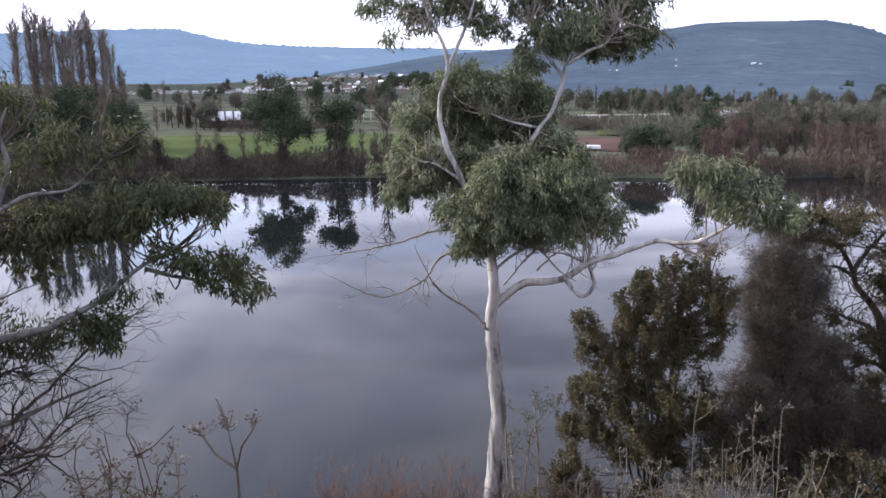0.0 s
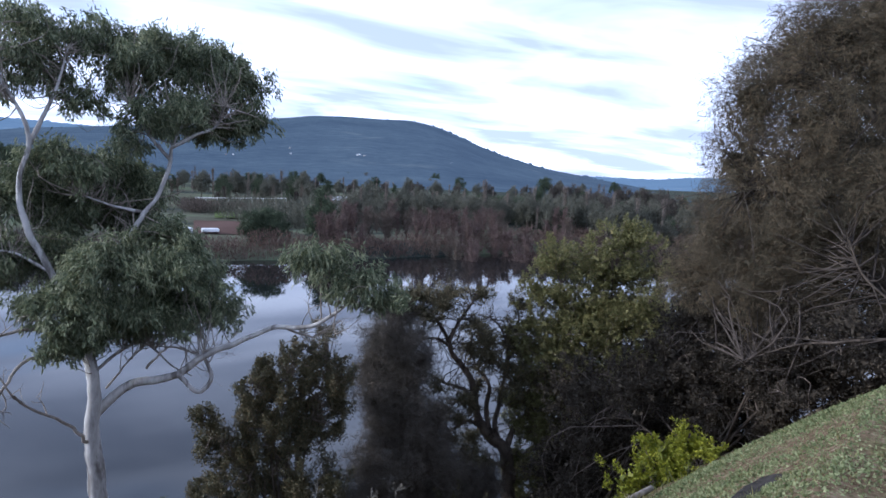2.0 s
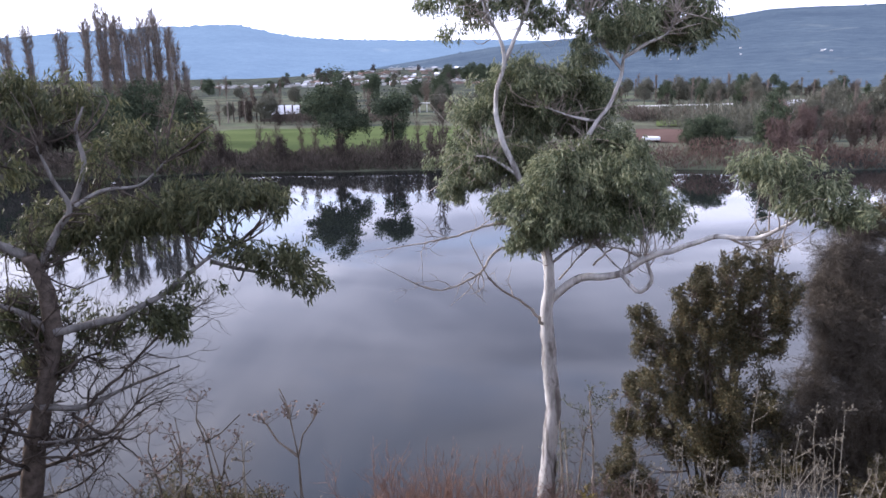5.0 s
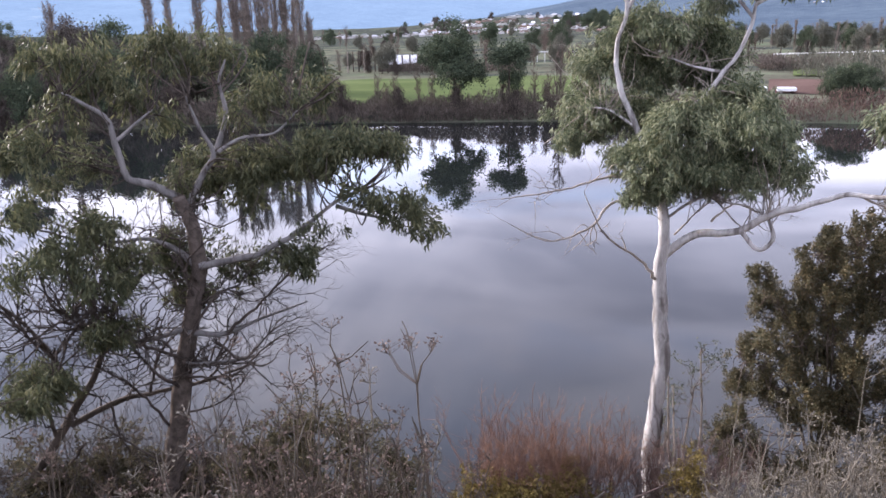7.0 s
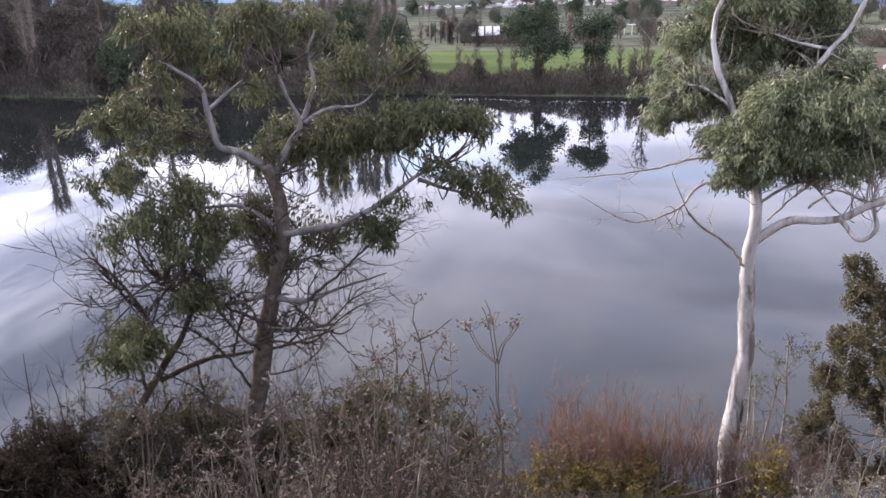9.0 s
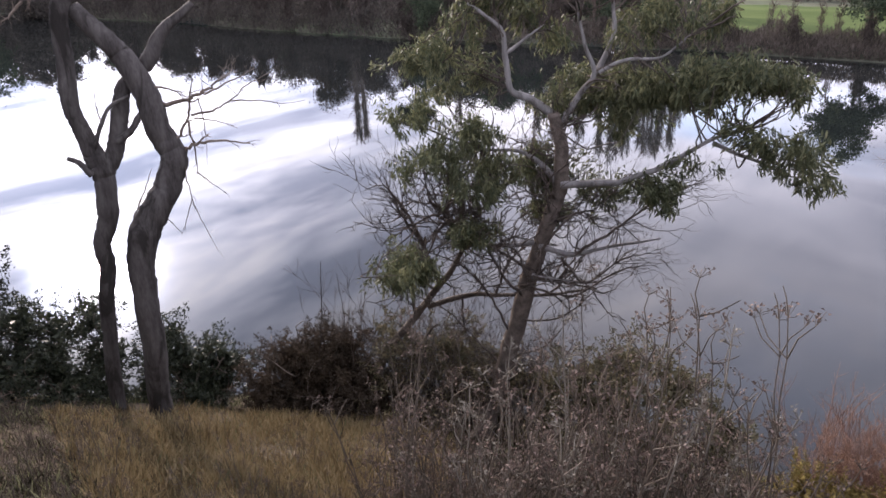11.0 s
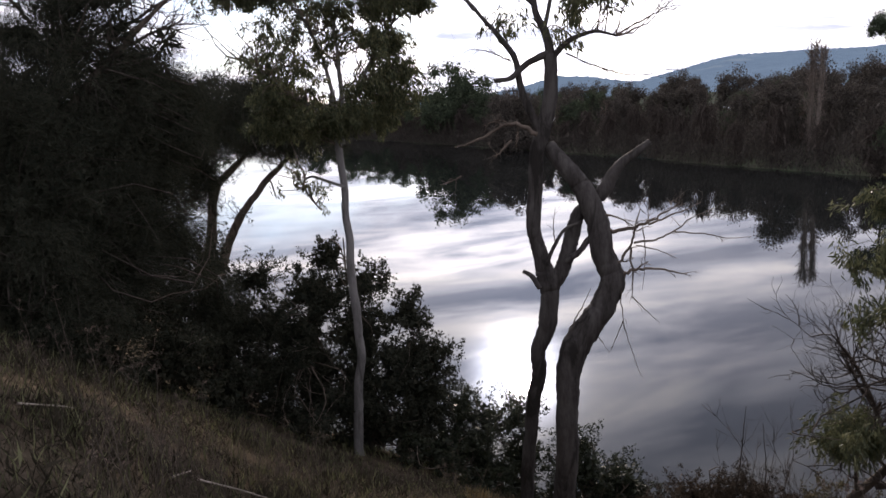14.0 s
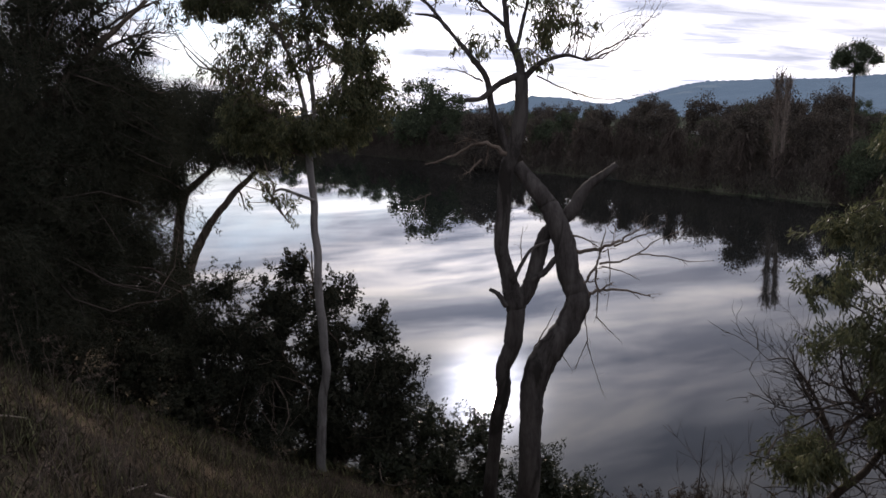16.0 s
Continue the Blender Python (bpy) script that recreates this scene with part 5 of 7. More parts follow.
# the older gum half way down the bank
grow(
    "gum_tree", "old spreading gum tree with grey bark and thin drooping leaves", "tree",
    [
        ([(-6.09, 7.08, 4.04), (-5.81, 7.30, 5.54), (-5.64, 7.43, 6.57), (-5.47, 7.55, 7.38), (-5.31, 7.65, 8.13), (-5.35, 7.63, 8.72), (-5.43, 7.57, 9.07)], 0.16, 0.08),
        ([(-5.47, 7.67, 9.02), (-5.73, 7.48, 9.23), (-5.95, 7.32, 9.38), (-6.01, 7.27, 9.77), (-6.06, 7.23, 10.11), (-6.27, 7.06, 10.34), (-6.39, 6.95, 10.44)], 0.06, 0.015),
        ([(-6.01, 7.27, 9.82), (-5.82, 7.42, 9.99), (-5.63, 7.56, 10.18)], 0.03, 0.01),
        ([(-5.43, 7.69, 8.85), (-5.20, 7.84, 9.35), (-5.07, 7.92, 9.60), (-5.19, 7.85, 9.93), (-5.29, 7.79, 10.32)], 0.05, 0.015),
        ([(-5.10, 8.02, 9.57), (-4.95, 8.11, 10.04), (-4.97, 8.10, 10.47), (-4.89, 8.15, 10.74)], 0.04, 0.012),
        ([(-5.02, 7.95, 9.59), (-4.76, 8.11, 9.75), (-4.37, 8.31, 9.80), (-4.09, 8.45, 10.07)], 0.03, 0.01),
        ([(-5.25, 7.57, 8.13), (-4.84, 7.72, 8.21), (-4.46, 7.81, 8.30), (-4.01, 7.93, 8.53), (-3.58, 8.13, 8.89), (-3.16, 8.29, 9.08)], 0.055, 0.018),
        ([(-3.56, 8.25, 8.85), (-3.22, 8.38, 8.71), (-2.94, 8.48, 8.62), (-2.73, 8.54, 8.49)], 0.03, 0.01),
        ([(-5.33, 7.64, 8.09), (-5.52, 7.51, 8.36), (-5.78, 7.32, 8.56), (-6.20, 6.99, 8.57)], 0.05, 0.015),
        ([(-5.48, 7.42, 7.23), (-5.06, 7.70, 7.14), (-4.65, 7.94, 7.28), (-4.08, 8.23, 7.46)], 0.045, 0.012),
        ([(-5.54, 7.37, 6.78), (-5.23, 7.59, 6.70), (-4.77, 7.87, 6.74)], 0.045, 0.02),
        ([(-5.50, 7.53, 7.26), (-5.89, 7.24, 7.19), (-6.26, 6.93, 7.26), (-6.56, 6.67, 7.67)], 0.04, 0.012),
    ],
    [
        ((-3.34, 8.44, 9.55), 0.54, 0.31), ((-3.82, 8.24, 9.48), 0.45, 0.36), ((-2.89, 8.49, 9.53), 0.24, 0.21, "gum_thin"),
        ((-2.95, 8.15, 8.93), 0.21, 0.17), ((-2.65, 8.25, 8.69), 0.29, 0.33), ((-4.47, 8.94, 10.17), 0.57, 0.36, "gum_thin"),
        ((-5.31, 8.60, 10.72), 0.47, 0.39, "gum_thin"), ((-5.76, 8.08, 10.62), 0.62, 0.38, "gum_thin"), ((-6.04, 7.88, 10.14), 0.49, 0.30, "gum_thin"),
        ((-4.90, 8.60, 10.06), 0.41, 0.27, "gum_thin"), ((-3.97, 9.16, 10.26), 0.35, 0.26, "gum_thin"), ((-6.49, 7.27, 10.81), 0.57, 0.31, "gum_thin"),
        ((-6.17, 7.53, 10.47), 0.44, 0.33, "gum_thin"), ((-6.46, 7.16, 10.19), 0.32, 0.27, "gum_thin"), ((-6.81, 6.85, 9.69), 0.43, 0.29, "gum_thin"),
        ((-6.36, 7.24, 9.52), 0.39, 0.18, "gum_thin"), ((-7.03, 6.63, 9.63), 0.34, 0.31, "gum_thin"), ((-7.06, 6.60, 8.97), 0.38, 0.33, "gum_thin"),
        ((-6.78, 6.87, 9.23), 0.35, 0.23, "gum_thin"), ((-5.94, 6.69, 8.71), 0.54, 0.29, "gum_thin"), ((-6.35, 6.45, 8.51), 0.47, 0.29, "gum_thin"),
        ((-5.74, 6.84, 8.27), 0.44, 0.33, "gum_thin"), ((-6.67, 6.14, 8.35), 0.21, 0.27, "gum_thin"),
        ((-6.05, 6.59, 8.19), 0.58, 0.23, "gum_thin"), 
        ((-4.09, 7.79, 8.15), 0.30, 0.25), ((-3.63, 8.00, 8.52), 0.24, 0.13, "gum_thin"), 
        ((-6.04, 6.60, 7.55), 0.26, 0.18),
        ((-5.12, 8.48, 9.16), 0.63, 0.36), ((-5.64, 8.16, 9.12), 0.46, 0.32), ((-4.62, 8.52, 9.30), 0.46, 0.31),
        ((-5.93, 7.83, 8.12), 0.35, 0.41), ((-5.80, 7.92, 7.46), 0.26, 0.27), ((-4.84, 8.29, 7.90), 0.38, 0.32, "gum_thin"),
        ((-5.37, 8.21, 8.19), 0.24, 0.17, "gum_thin"),
    ],
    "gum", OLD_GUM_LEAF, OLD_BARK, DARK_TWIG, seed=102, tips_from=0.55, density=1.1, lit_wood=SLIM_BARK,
    tangle=[(0.25, 0.6, 60, 0.95, 0.020, 1.0), (0.3, 0.75, 40, 0.8, 0.013, 1.2)],
    bare=[
        ([(-5.65, 7.54, 10.17), (-5.53, 7.62, 10.34), (-5.45, 7.68, 10.54)], 0.014, 12, 0.45),
        ([(-6.01, 7.27, 9.79), (-6.13, 7.18, 9.97), (-6.27, 7.06, 9.96)], 0.014, 12, 0.45),
        ([(-5.95, 7.32, 9.38), (-6.12, 7.18, 9.45), (-6.27, 7.06, 9.63)], 0.014, 12, 0.45),
        ([(-5.07, 7.92, 9.60), (-4.89, 8.03, 9.73), (-4.65, 8.17, 9.96)], 0.014, 12, 0.45),
        ([(-5.00, 7.61, 7.18), (-4.65, 7.82, 7.50), (-4.14, 8.10, 8.00), (-3.77, 8.26, 8.25)], 0.025, 28, 0.8),
        ([(-5.14, 7.53, 7.08), (-4.85, 7.71, 6.77), (-4.48, 7.92, 7.13), (-4.13, 8.10, 7.29)], 0.022, 24, 0.7),
        ([(-5.63, 7.31, 6.45), (-5.92, 7.08, 6.89), (-6.16, 6.89, 7.61), (-6.31, 6.76, 8.04)], 0.025, 30, 0.8),
        ([(-5.55, 7.37, 6.87), (-6.04, 6.99, 7.25), (-6.51, 6.58, 7.56), (-6.92, 6.17, 7.55)], 0.025, 30, 0.8),
        ([(-5.44, 7.33, 7.15), (-5.07, 7.57, 7.73), (-4.81, 7.73, 7.85), (-4.59, 7.86, 8.14)], 0.022, 26, 0.7),
        ([(-5.68, 7.28, 6.03), (-5.16, 7.63, 6.15), (-4.78, 7.87, 6.61)], 0.02, 19, 0.6),
        ([(-5.79, 7.31, 5.72), (-6.09, 7.08, 6.44), (-6.41, 6.80, 6.90), (-6.77, 6.46, 7.11)], 0.022, 22, 0.7),
        ([(-5.49, 7.29, 6.66), (-5.01, 7.61, 6.54), (-4.50, 7.91, 6.96), (-4.21, 8.06, 7.09)], 0.02, 22, 0.6),
        ([(-5.92, 7.34, 5.31), (-5.45, 7.68, 5.53), (-5.13, 7.89, 6.11)], 0.018, 16, 0.6),
        ([(-5.98, 7.30, 5.14), (-6.30, 7.03, 5.64), (-6.67, 6.70, 6.16), (-7.02, 6.35, 6.41)], 0.018, 19, 0.7),
        ([(-5.38, 7.49, 7.58), (-4.99, 7.74, 7.75), (-4.76, 7.88, 7.55), (-4.34, 8.10, 7.66)], 0.018, 19, 0.6),
    ],
)

# the leaning half-bare shrub beside it
grow(
    "leaning_shrub", "leaning dark half-bare shrub tangled beside the old gum", "shrub",
    [
        ([(-7.71, 6.26, 4.60), (-7.54, 6.45, 5.26), (-7.19, 6.82, 5.91), (-6.88, 7.11, 6.51), (-6.66, 7.30, 7.08), (-6.53, 7.41, 7.60)], 0.09, 0.025),
        ([(-7.12, 6.88, 5.94), (-6.73, 7.24, 6.11), (-6.33, 7.57, 6.14), (-5.69, 8.03, 6.18), (-5.09, 8.40, 6.34)], 0.05, 0.015),
        ([(-6.97, 7.02, 6.29), (-7.16, 6.84, 6.98), (-7.34, 6.66, 7.55), (-7.53, 6.46, 7.93)], 0.04, 0.012),
        ([(-7.26, 6.75, 5.78), (-7.31, 6.70, 6.27), (-7.36, 6.64, 6.66)], 0.03, 0.01),
    ],
    [((-7.27, 6.59, 6.56), 0.36, 0.36), ((-6.44, 5.80, 7.17), 0.33, 0.20), ((-6.56, 5.52, 6.94), 0.20, 0.20, "gum_thin"), ((-5.97, 6.39, 7.49), 0.31, 0.17, "sparse")],
    "gum", OLD_GUM_LEAF, DARK_BARK, DARK_TWIG, seed=103,
    tangle=[(0.1, 1.0, 34, 1.2, 0.016)],
    bare=[
        ([(-6.66, 7.30, 7.08), (-6.75, 7.22, 7.62), (-6.83, 7.15, 8.15)], 0.03, 30, 0.8),
        ([(-7.16, 6.84, 6.98), (-7.40, 6.60, 7.56), (-7.52, 6.47, 8.01)], 0.025, 40, 0.8),
        ([(-6.58, 7.37, 7.43), (-6.29, 7.60, 7.83), (-6.08, 7.76, 8.15)], 0.025, 30, 0.7),
        ([(-6.33, 7.57, 6.14), (-6.16, 7.70, 6.74), (-5.86, 7.91, 7.08)], 0.025, 26, 0.7),
        ([(-5.69, 8.03, 6.18), (-5.38, 8.23, 6.59), (-5.23, 8.32, 6.95)], 0.02, 20, 0.6),
        ([(-6.73, 7.24, 6.11), (-6.70, 7.27, 5.56), (-6.47, 7.46, 4.91)], 0.02, 22, 0.6),
        ([(-7.02, 6.98, 5.62), (-7.30, 6.70, 5.19), (-7.46, 6.54, 4.72)], 0.02, 20, 0.6),
        ([(-8.54, 5.69, 4.46), (-8.45, 5.82, 5.64), (-8.43, 5.85, 6.21), (-8.41, 5.87, 6.68)], 0.014, 3, 0.4),
        ([(-8.30, 6.01, 4.34), (-8.23, 6.10, 5.50), (-8.24, 6.09, 5.95), (-8.27, 6.05, 6.44)], 0.014, 3, 0.4),
    ],
)

# twin-stemmed dying gum
grow(
    "dying_gum_tree", "twin-stemmed dying gum with bleached broken limbs and a thin crown", "tree",
    [
        ([(-9.26, 3.42, 5.16), (-9.14, 3.44, 6.13), (-9.19, 3.46, 6.79), (-9.22, 3.51, 7.19), (-9.22, 3.63, 7.59), (-9.18, 3.83, 7.96), (-9.13, 4.06, 8.26), (-9.13, 4.16, 8.56), (-9.23, 4.08, 8.87), (-9.31, 4.03, 9.34), (-9.43, 3.90, 9.78), (-9.54, 3.78, 10.02), (-9.65, 3.65, 10.21), (-9.77, 3.49, 10.46)], (0.17, 0.165, 0.155, 0.175, 0.21, 0.195, 0.18, 0.17, 0.16, 0.165, 0.155, 0.135, 0.12, 0.10), 0.085),
        ([(-9.84, 3.06, 5.29), (-9.75, 3.13, 6.32), (-9.74, 3.18, 6.77), (-9.72, 3.25, 7.12), (-9.72, 3.27, 7.47), (-9.68, 3.39, 7.90), (-9.67, 3.43, 8.32), (-9.69, 3.40, 8.57), (-9.73, 3.33, 8.82), (-9.76, 3.26, 9.16), (-9.77, 3.25, 9.57), (-9.77, 3.29, 9.98), (-9.76, 3.31, 10.38), (-9.74, 3.40, 10.66), (-9.70, 3.51, 11.16), (-9.70, 3.52, 11.72)], (0.11, 0.105, 0.105, 0.11, 0.115, 0.145, 0.14, 0.15, 0.115, 0.10, 0.11, 0.11, 0.11, 0.11, 0.10, 0.085), 0.085),
        ([(-9.68, 3.44, 8.36), (-9.64, 3.60, 8.63), (-9.63, 3.70, 8.90), (-9.62, 3.78, 9.19), (-9.60, 3.88, 9.47), (-9.55, 4.05, 9.63), (-9.50, 4.20, 9.78), (-9.46, 4.34, 9.99), (-9.41, 4.49, 10.19), (-9.35, 4.65, 10.32), (-9.29, 4.82, 10.45)], (0.12, 0.12, 0.11, 0.11, 0.10, 0.10, 0.10, 0.09, 0.075, 0.06, 0.045), 0.04),
        ([(-9.50, 3.61, 8.81), (-9.43, 3.77, 8.95), (-9.35, 3.95, 9.18)], 0.05, 0.04),
        ([(-9.61, 3.35, 8.76), (-9.56, 3.48, 9.05), (-9.51, 3.59, 9.26), (-9.41, 3.82, 9.38)], 0.032, 0.02),
        ([(-9.64, 3.27, 8.41), (-9.69, 3.15, 8.58), (-9.73, 3.04, 8.67)], 0.045, 0.028),
        ([(-9.70, 3.52, 11.71), (-9.73, 3.46, 12.00), (-9.77, 3.34, 12.36), (-9.80, 3.28, 12.84), (-9.81, 3.26, 13.18)], 0.07, 0.02),
        ([(-9.76, 3.38, 10.62), (-9.83, 3.15, 11.19), (-9.84, 3.07, 11.64), (-9.90, 2.84, 11.99), (-9.95, 2.64, 12.24), (-10.01, 2.37, 12.52), (-10.07, 2.09, 12.57)], 0.06, 0.014),
        ([(-9.95, 2.53, 12.34), (-10.03, 2.26, 12.70), (-10.10, 1.97, 12.87), (-10.16, 1.70, 13.05)], 0.028, 0.01),
        ([(-9.70, 3.52, 11.74), (-9.73, 3.26, 11.63), (-9.77, 2.97, 11.43), (-9.79, 2.72, 11.39)], 0.055, 0.03),
        ([(-9.69, 3.55, 11.69), (-9.62, 3.79, 11.89), (-9.52, 4.08, 11.98), (-9.42, 4.37, 11.92)], 0.05, 0.014),
        ([(-9.77, 3.34, 12.36), (-9.91, 2.97, 12.72), (-10.00, 2.70, 13.00)], 0.028, 0.01),
        ([(-9.73, 3.46, 12.11), (-9.77, 3.63, 12.70), (-9.83, 3.73, 13.16)], 0.035, 0.01),
    ],
    [
        ((-9.63, 3.95, 12.34), 0.39, 0.31, "gum_thin"), ((-9.53, 4.36, 12.40), 0.17, 0.25, "gum_thin"), ((-9.90, 2.99, 12.09), 0.25, 0.21, "gum_thin"),
        ((-9.73, 3.46, 12.93), 0.35, 0.17, "gum_thin"), ((-9.58, 3.81, 12.67), 0.29, 0.22, "gum_thin"), ((-9.38, 4.44, 12.92), 0.25, 0.12, "sparse"),
        ((-9.85, 2.84, 12.74), 0.28, 0.17, "sparse"), ((-9.53, 3.67, 11.98), 0.17, 0.14, "gum_thin"), ((-9.04, 5.04, 12.47), 0.17, 0.11, "bare"),
        ((-9.99, 2.38, 12.99), 0.25, 0.11, "sparse"), ((-9.78, 3.32, 13.33), 0.47, 0.23, "gum_thin"),
    ],
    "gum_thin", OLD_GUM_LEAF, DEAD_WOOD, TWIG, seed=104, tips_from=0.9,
    bare=[
        ([(-9.80, 2.98, 11.64), (-9.90, 2.69, 11.79), (-9.97, 2.45, 11.83)], 0.014, 8, 0.3),
        ([(-9.42, 4.37, 11.92), (-9.19, 4.79, 12.15), (-9.05, 5.02, 12.33), (-8.95, 5.18, 12.56)], 0.014, 26, 0.36),
        ([(-9.71, 3.75, 11.72), (-9.51, 4.20, 11.49), (-9.28, 4.62, 11.37), (-9.06, 5.00, 11.43)], 0.014, 14, 0.35),
        ([(-9.25, 4.03, 9.23), (-9.09, 4.34, 9.28), (-8.97, 4.57, 9.36), (-8.85, 4.76, 9.48), (-8.74, 4.95, 9.63)], 0.032, 10, 0.3),
        ([(-9.24, 4.07, 9.49), (-9.13, 4.27, 9.43), (-9.03, 4.46, 9.30)], 0.018, 6, 0.22),
        ([(-9.14, 4.15, 8.60), (-9.10, 4.22, 8.76), (-9.02, 4.37, 9.05), (-8.99, 4.42, 9.29), (-8.96, 4.49, 9.56)], 0.03, 8, 0.25),
        ([(-9.02, 4.37, 9.05), (-9.00, 4.40, 8.65), (-9.01, 4.40, 8.28)], 0.018, 8, 0.16),
        ([(-9.06, 4.20, 8.57), (-8.95, 4.40, 8.71), (-8.78, 4.69, 8.73), (-8.59, 5.00, 8.67)], 0.03, 5, 0.2),
        ([(-9.00, 4.42, 9.09), (-8.83, 4.71, 9.15), (-8.69, 4.93, 9.30), (-8.63, 5.03, 9.42), (-8.45, 5.30, 9.58)], 0.017, 8, 0.2),
        ([(-8.73, 4.87, 9.25), (-8.52, 5.20, 9.23), (-8.35, 5.44, 9.17), (-8.18, 5.68, 9.20)], 0.011, 4, 0.15),
        ([(-8.95, 4.61, 9.34), (-8.76, 4.92, 9.49), (-8.59, 5.18, 9.64)], 0.017, 6, 0.18),
        ([(-8.98, 4.45, 9.05), (-8.83, 4.71, 8.98), (-8.71, 4.91, 8.88)], 0.011, 4, 0.12),
        ([(-8.94, 4.52, 9.29), (-8.92, 4.55, 8.89), (-8.94, 4.52, 8.41)], 0.01, 5, 0.14),
        ([(-9.00, 4.21, 8.50), (-8.98, 4.24, 8.02), (-8.94, 4.31, 7.69), (-8.86, 4.46, 7.17)], 0.01, 7, 0.18),
        ([(-8.98, 4.24, 7.98), (-9.03, 4.14, 7.68), (-9.06, 4.09, 7.55)], 0.008, 3, 0.12),
        ([(-8.97, 4.37, 8.33), (-8.89, 4.50, 8.18), (-8.79, 4.68, 7.98)], 0.01, 4, 0.14),
        ([(-9.13, 3.93, 7.75), (-9.06, 4.08, 7.50)], 0.007, 2, 0.1),
        ([(-9.31, 3.56, 7.82), (-9.23, 3.72, 8.16), (-9.17, 3.85, 8.46)], 0.013, 2, 0.12),
        ([(-9.56, 3.48, 9.08), (-9.57, 3.46, 9.34), (-9.55, 3.49, 9.60)], 0.01, 4, 0.15),
        ([(-9.50, 3.22, 10.64), (-9.62, 2.89, 10.80), (-9.75, 2.51, 10.62), (-9.85, 2.13, 10.51)], 0.035, 4, 0.4),
        ([(-9.62, 2.89, 10.57), (-9.66, 2.77, 10.45), (-9.71, 2.64, 10.34)], 0.02, 5, 0.25),
        ([(-9.64, 2.15, 10.13), (-9.68, 1.99, 10.06), (-9.72, 1.86, 10.02)], 0.014, 3, 0.2),
    ],
)

# slim white gum on the slope
grow(
    "gum_tree", "slim white-trunked gum tree with a high leafy crown", "tree",
    [
        ([(-11.62, 0.65, 5.05), (-11.62, 0.66, 5.57), (-11.61, 0.72, 6.38), (-11.60, 0.81, 7.17), (-11.61, 0.76, 8.15), (-11.61, 0.75, 9.10), (-11.61, 0.73, 10.02), (-11.61, 0.69, 10.74), (-11.62, 0.65, 11.35)], 0.088, 0.05),
        ([(-11.62, 0.78, 10.57), (-11.58, 0.65, 11.45), (-11.55, 0.47, 12.14), (-11.52, 0.16, 12.65), (-11.48, -0.24, 12.88)], 0.04, 0.01),
        ([(-11.62, 0.79, 10.83), (-11.65, 0.81, 11.72), (-11.69, 0.76, 12.41), (-11.73, 0.75, 13.10)], 0.045, 0.012),
        ([(-11.62, 0.77, 10.66), (-11.64, 1.15, 11.53), (-11.65, 1.55, 12.23), (-11.62, 2.06, 12.71)], 0.04, 0.01),
        ([(-11.62, 0.76, 10.57), (-11.55, 0.41, 11.11), (-11.48, -0.08, 11.47), (-11.38, -0.48, 11.81)], 0.032, 0.01),
        ([(-11.53, 0.74, 9.90), (-11.51, 0.48, 10.01), (-11.49, 0.23, 10.11), (-11.45, 0.09, 9.99), (-11.41, 0.20, 9.77), (-11.36, 0.32, 9.59)], 0.028, 0.01),
    ],
    [
        ((-11.84, 0.55, 13.31), 1.19, 0.35), ((-11.68, -0.16, 12.92), 0.76, 0.37), ((-11.48, -0.58, 12.78), 0.45, 0.25),
        ((-11.37, -1.05, 12.58), 0.18, 0.14, "gum_thin"), ((-11.87, 1.25, 12.96), 0.68, 0.44), ((-11.79, 1.70, 12.67), 0.48, 0.36),
        ((-11.60, 2.16, 12.66), 0.34, 0.35), ((-11.65, 0.50, 12.58), 0.87, 0.43, "gum_thin"), ((-11.40, 0.97, 12.13), 0.57, 0.43, "gum_thin"),
        ((-11.48, -0.04, 12.14), 0.55, 0.42, "gum_thin"), ((-11.72, 1.57, 12.06), 0.48, 0.36), ((-11.69, 1.71, 11.59), 0.48, 0.32),
        ((-11.36, 0.25, 11.54), 0.55, 0.37, "gum_thin"), ((-11.58, 1.14, 11.35), 0.64, 0.35, "gum_thin"), ((-11.38, -0.40, 11.79), 0.45, 0.28, "gum_thin"),
        ((-11.35, 0.48, 10.98), 0.81, 0.29, "gum_thin"), ((-11.48, -0.31, 11.13), 0.61, 0.34, "gum_thin"), ((-11.84, 0.58, 13.80), 0.93, 0.34),
        ((-11.45, 0.30, 9.72), 0.15, 0.24, "gum_thin"), ((-11.46, 0.02, 10.05), 0.19, 0.24, "gum_thin"),
        ((-11.56, 0.40, 10.81), 0.62, 0.21), ((-11.58, -0.37, 10.88), 0.52, 0.26), ((-11.68, 1.13, 10.91), 0.59, 0.25),
        ((-11.71, 1.60, 11.15), 0.41, 0.27), ((-11.77, 0.09, 11.25), 0.53, 0.31),
    ],
    "gum", OLD_GUM_LEAF, SLIM_BARK, TWIG, seed=105, tips_from=0.6, scale=0.85, density=1.15,
)

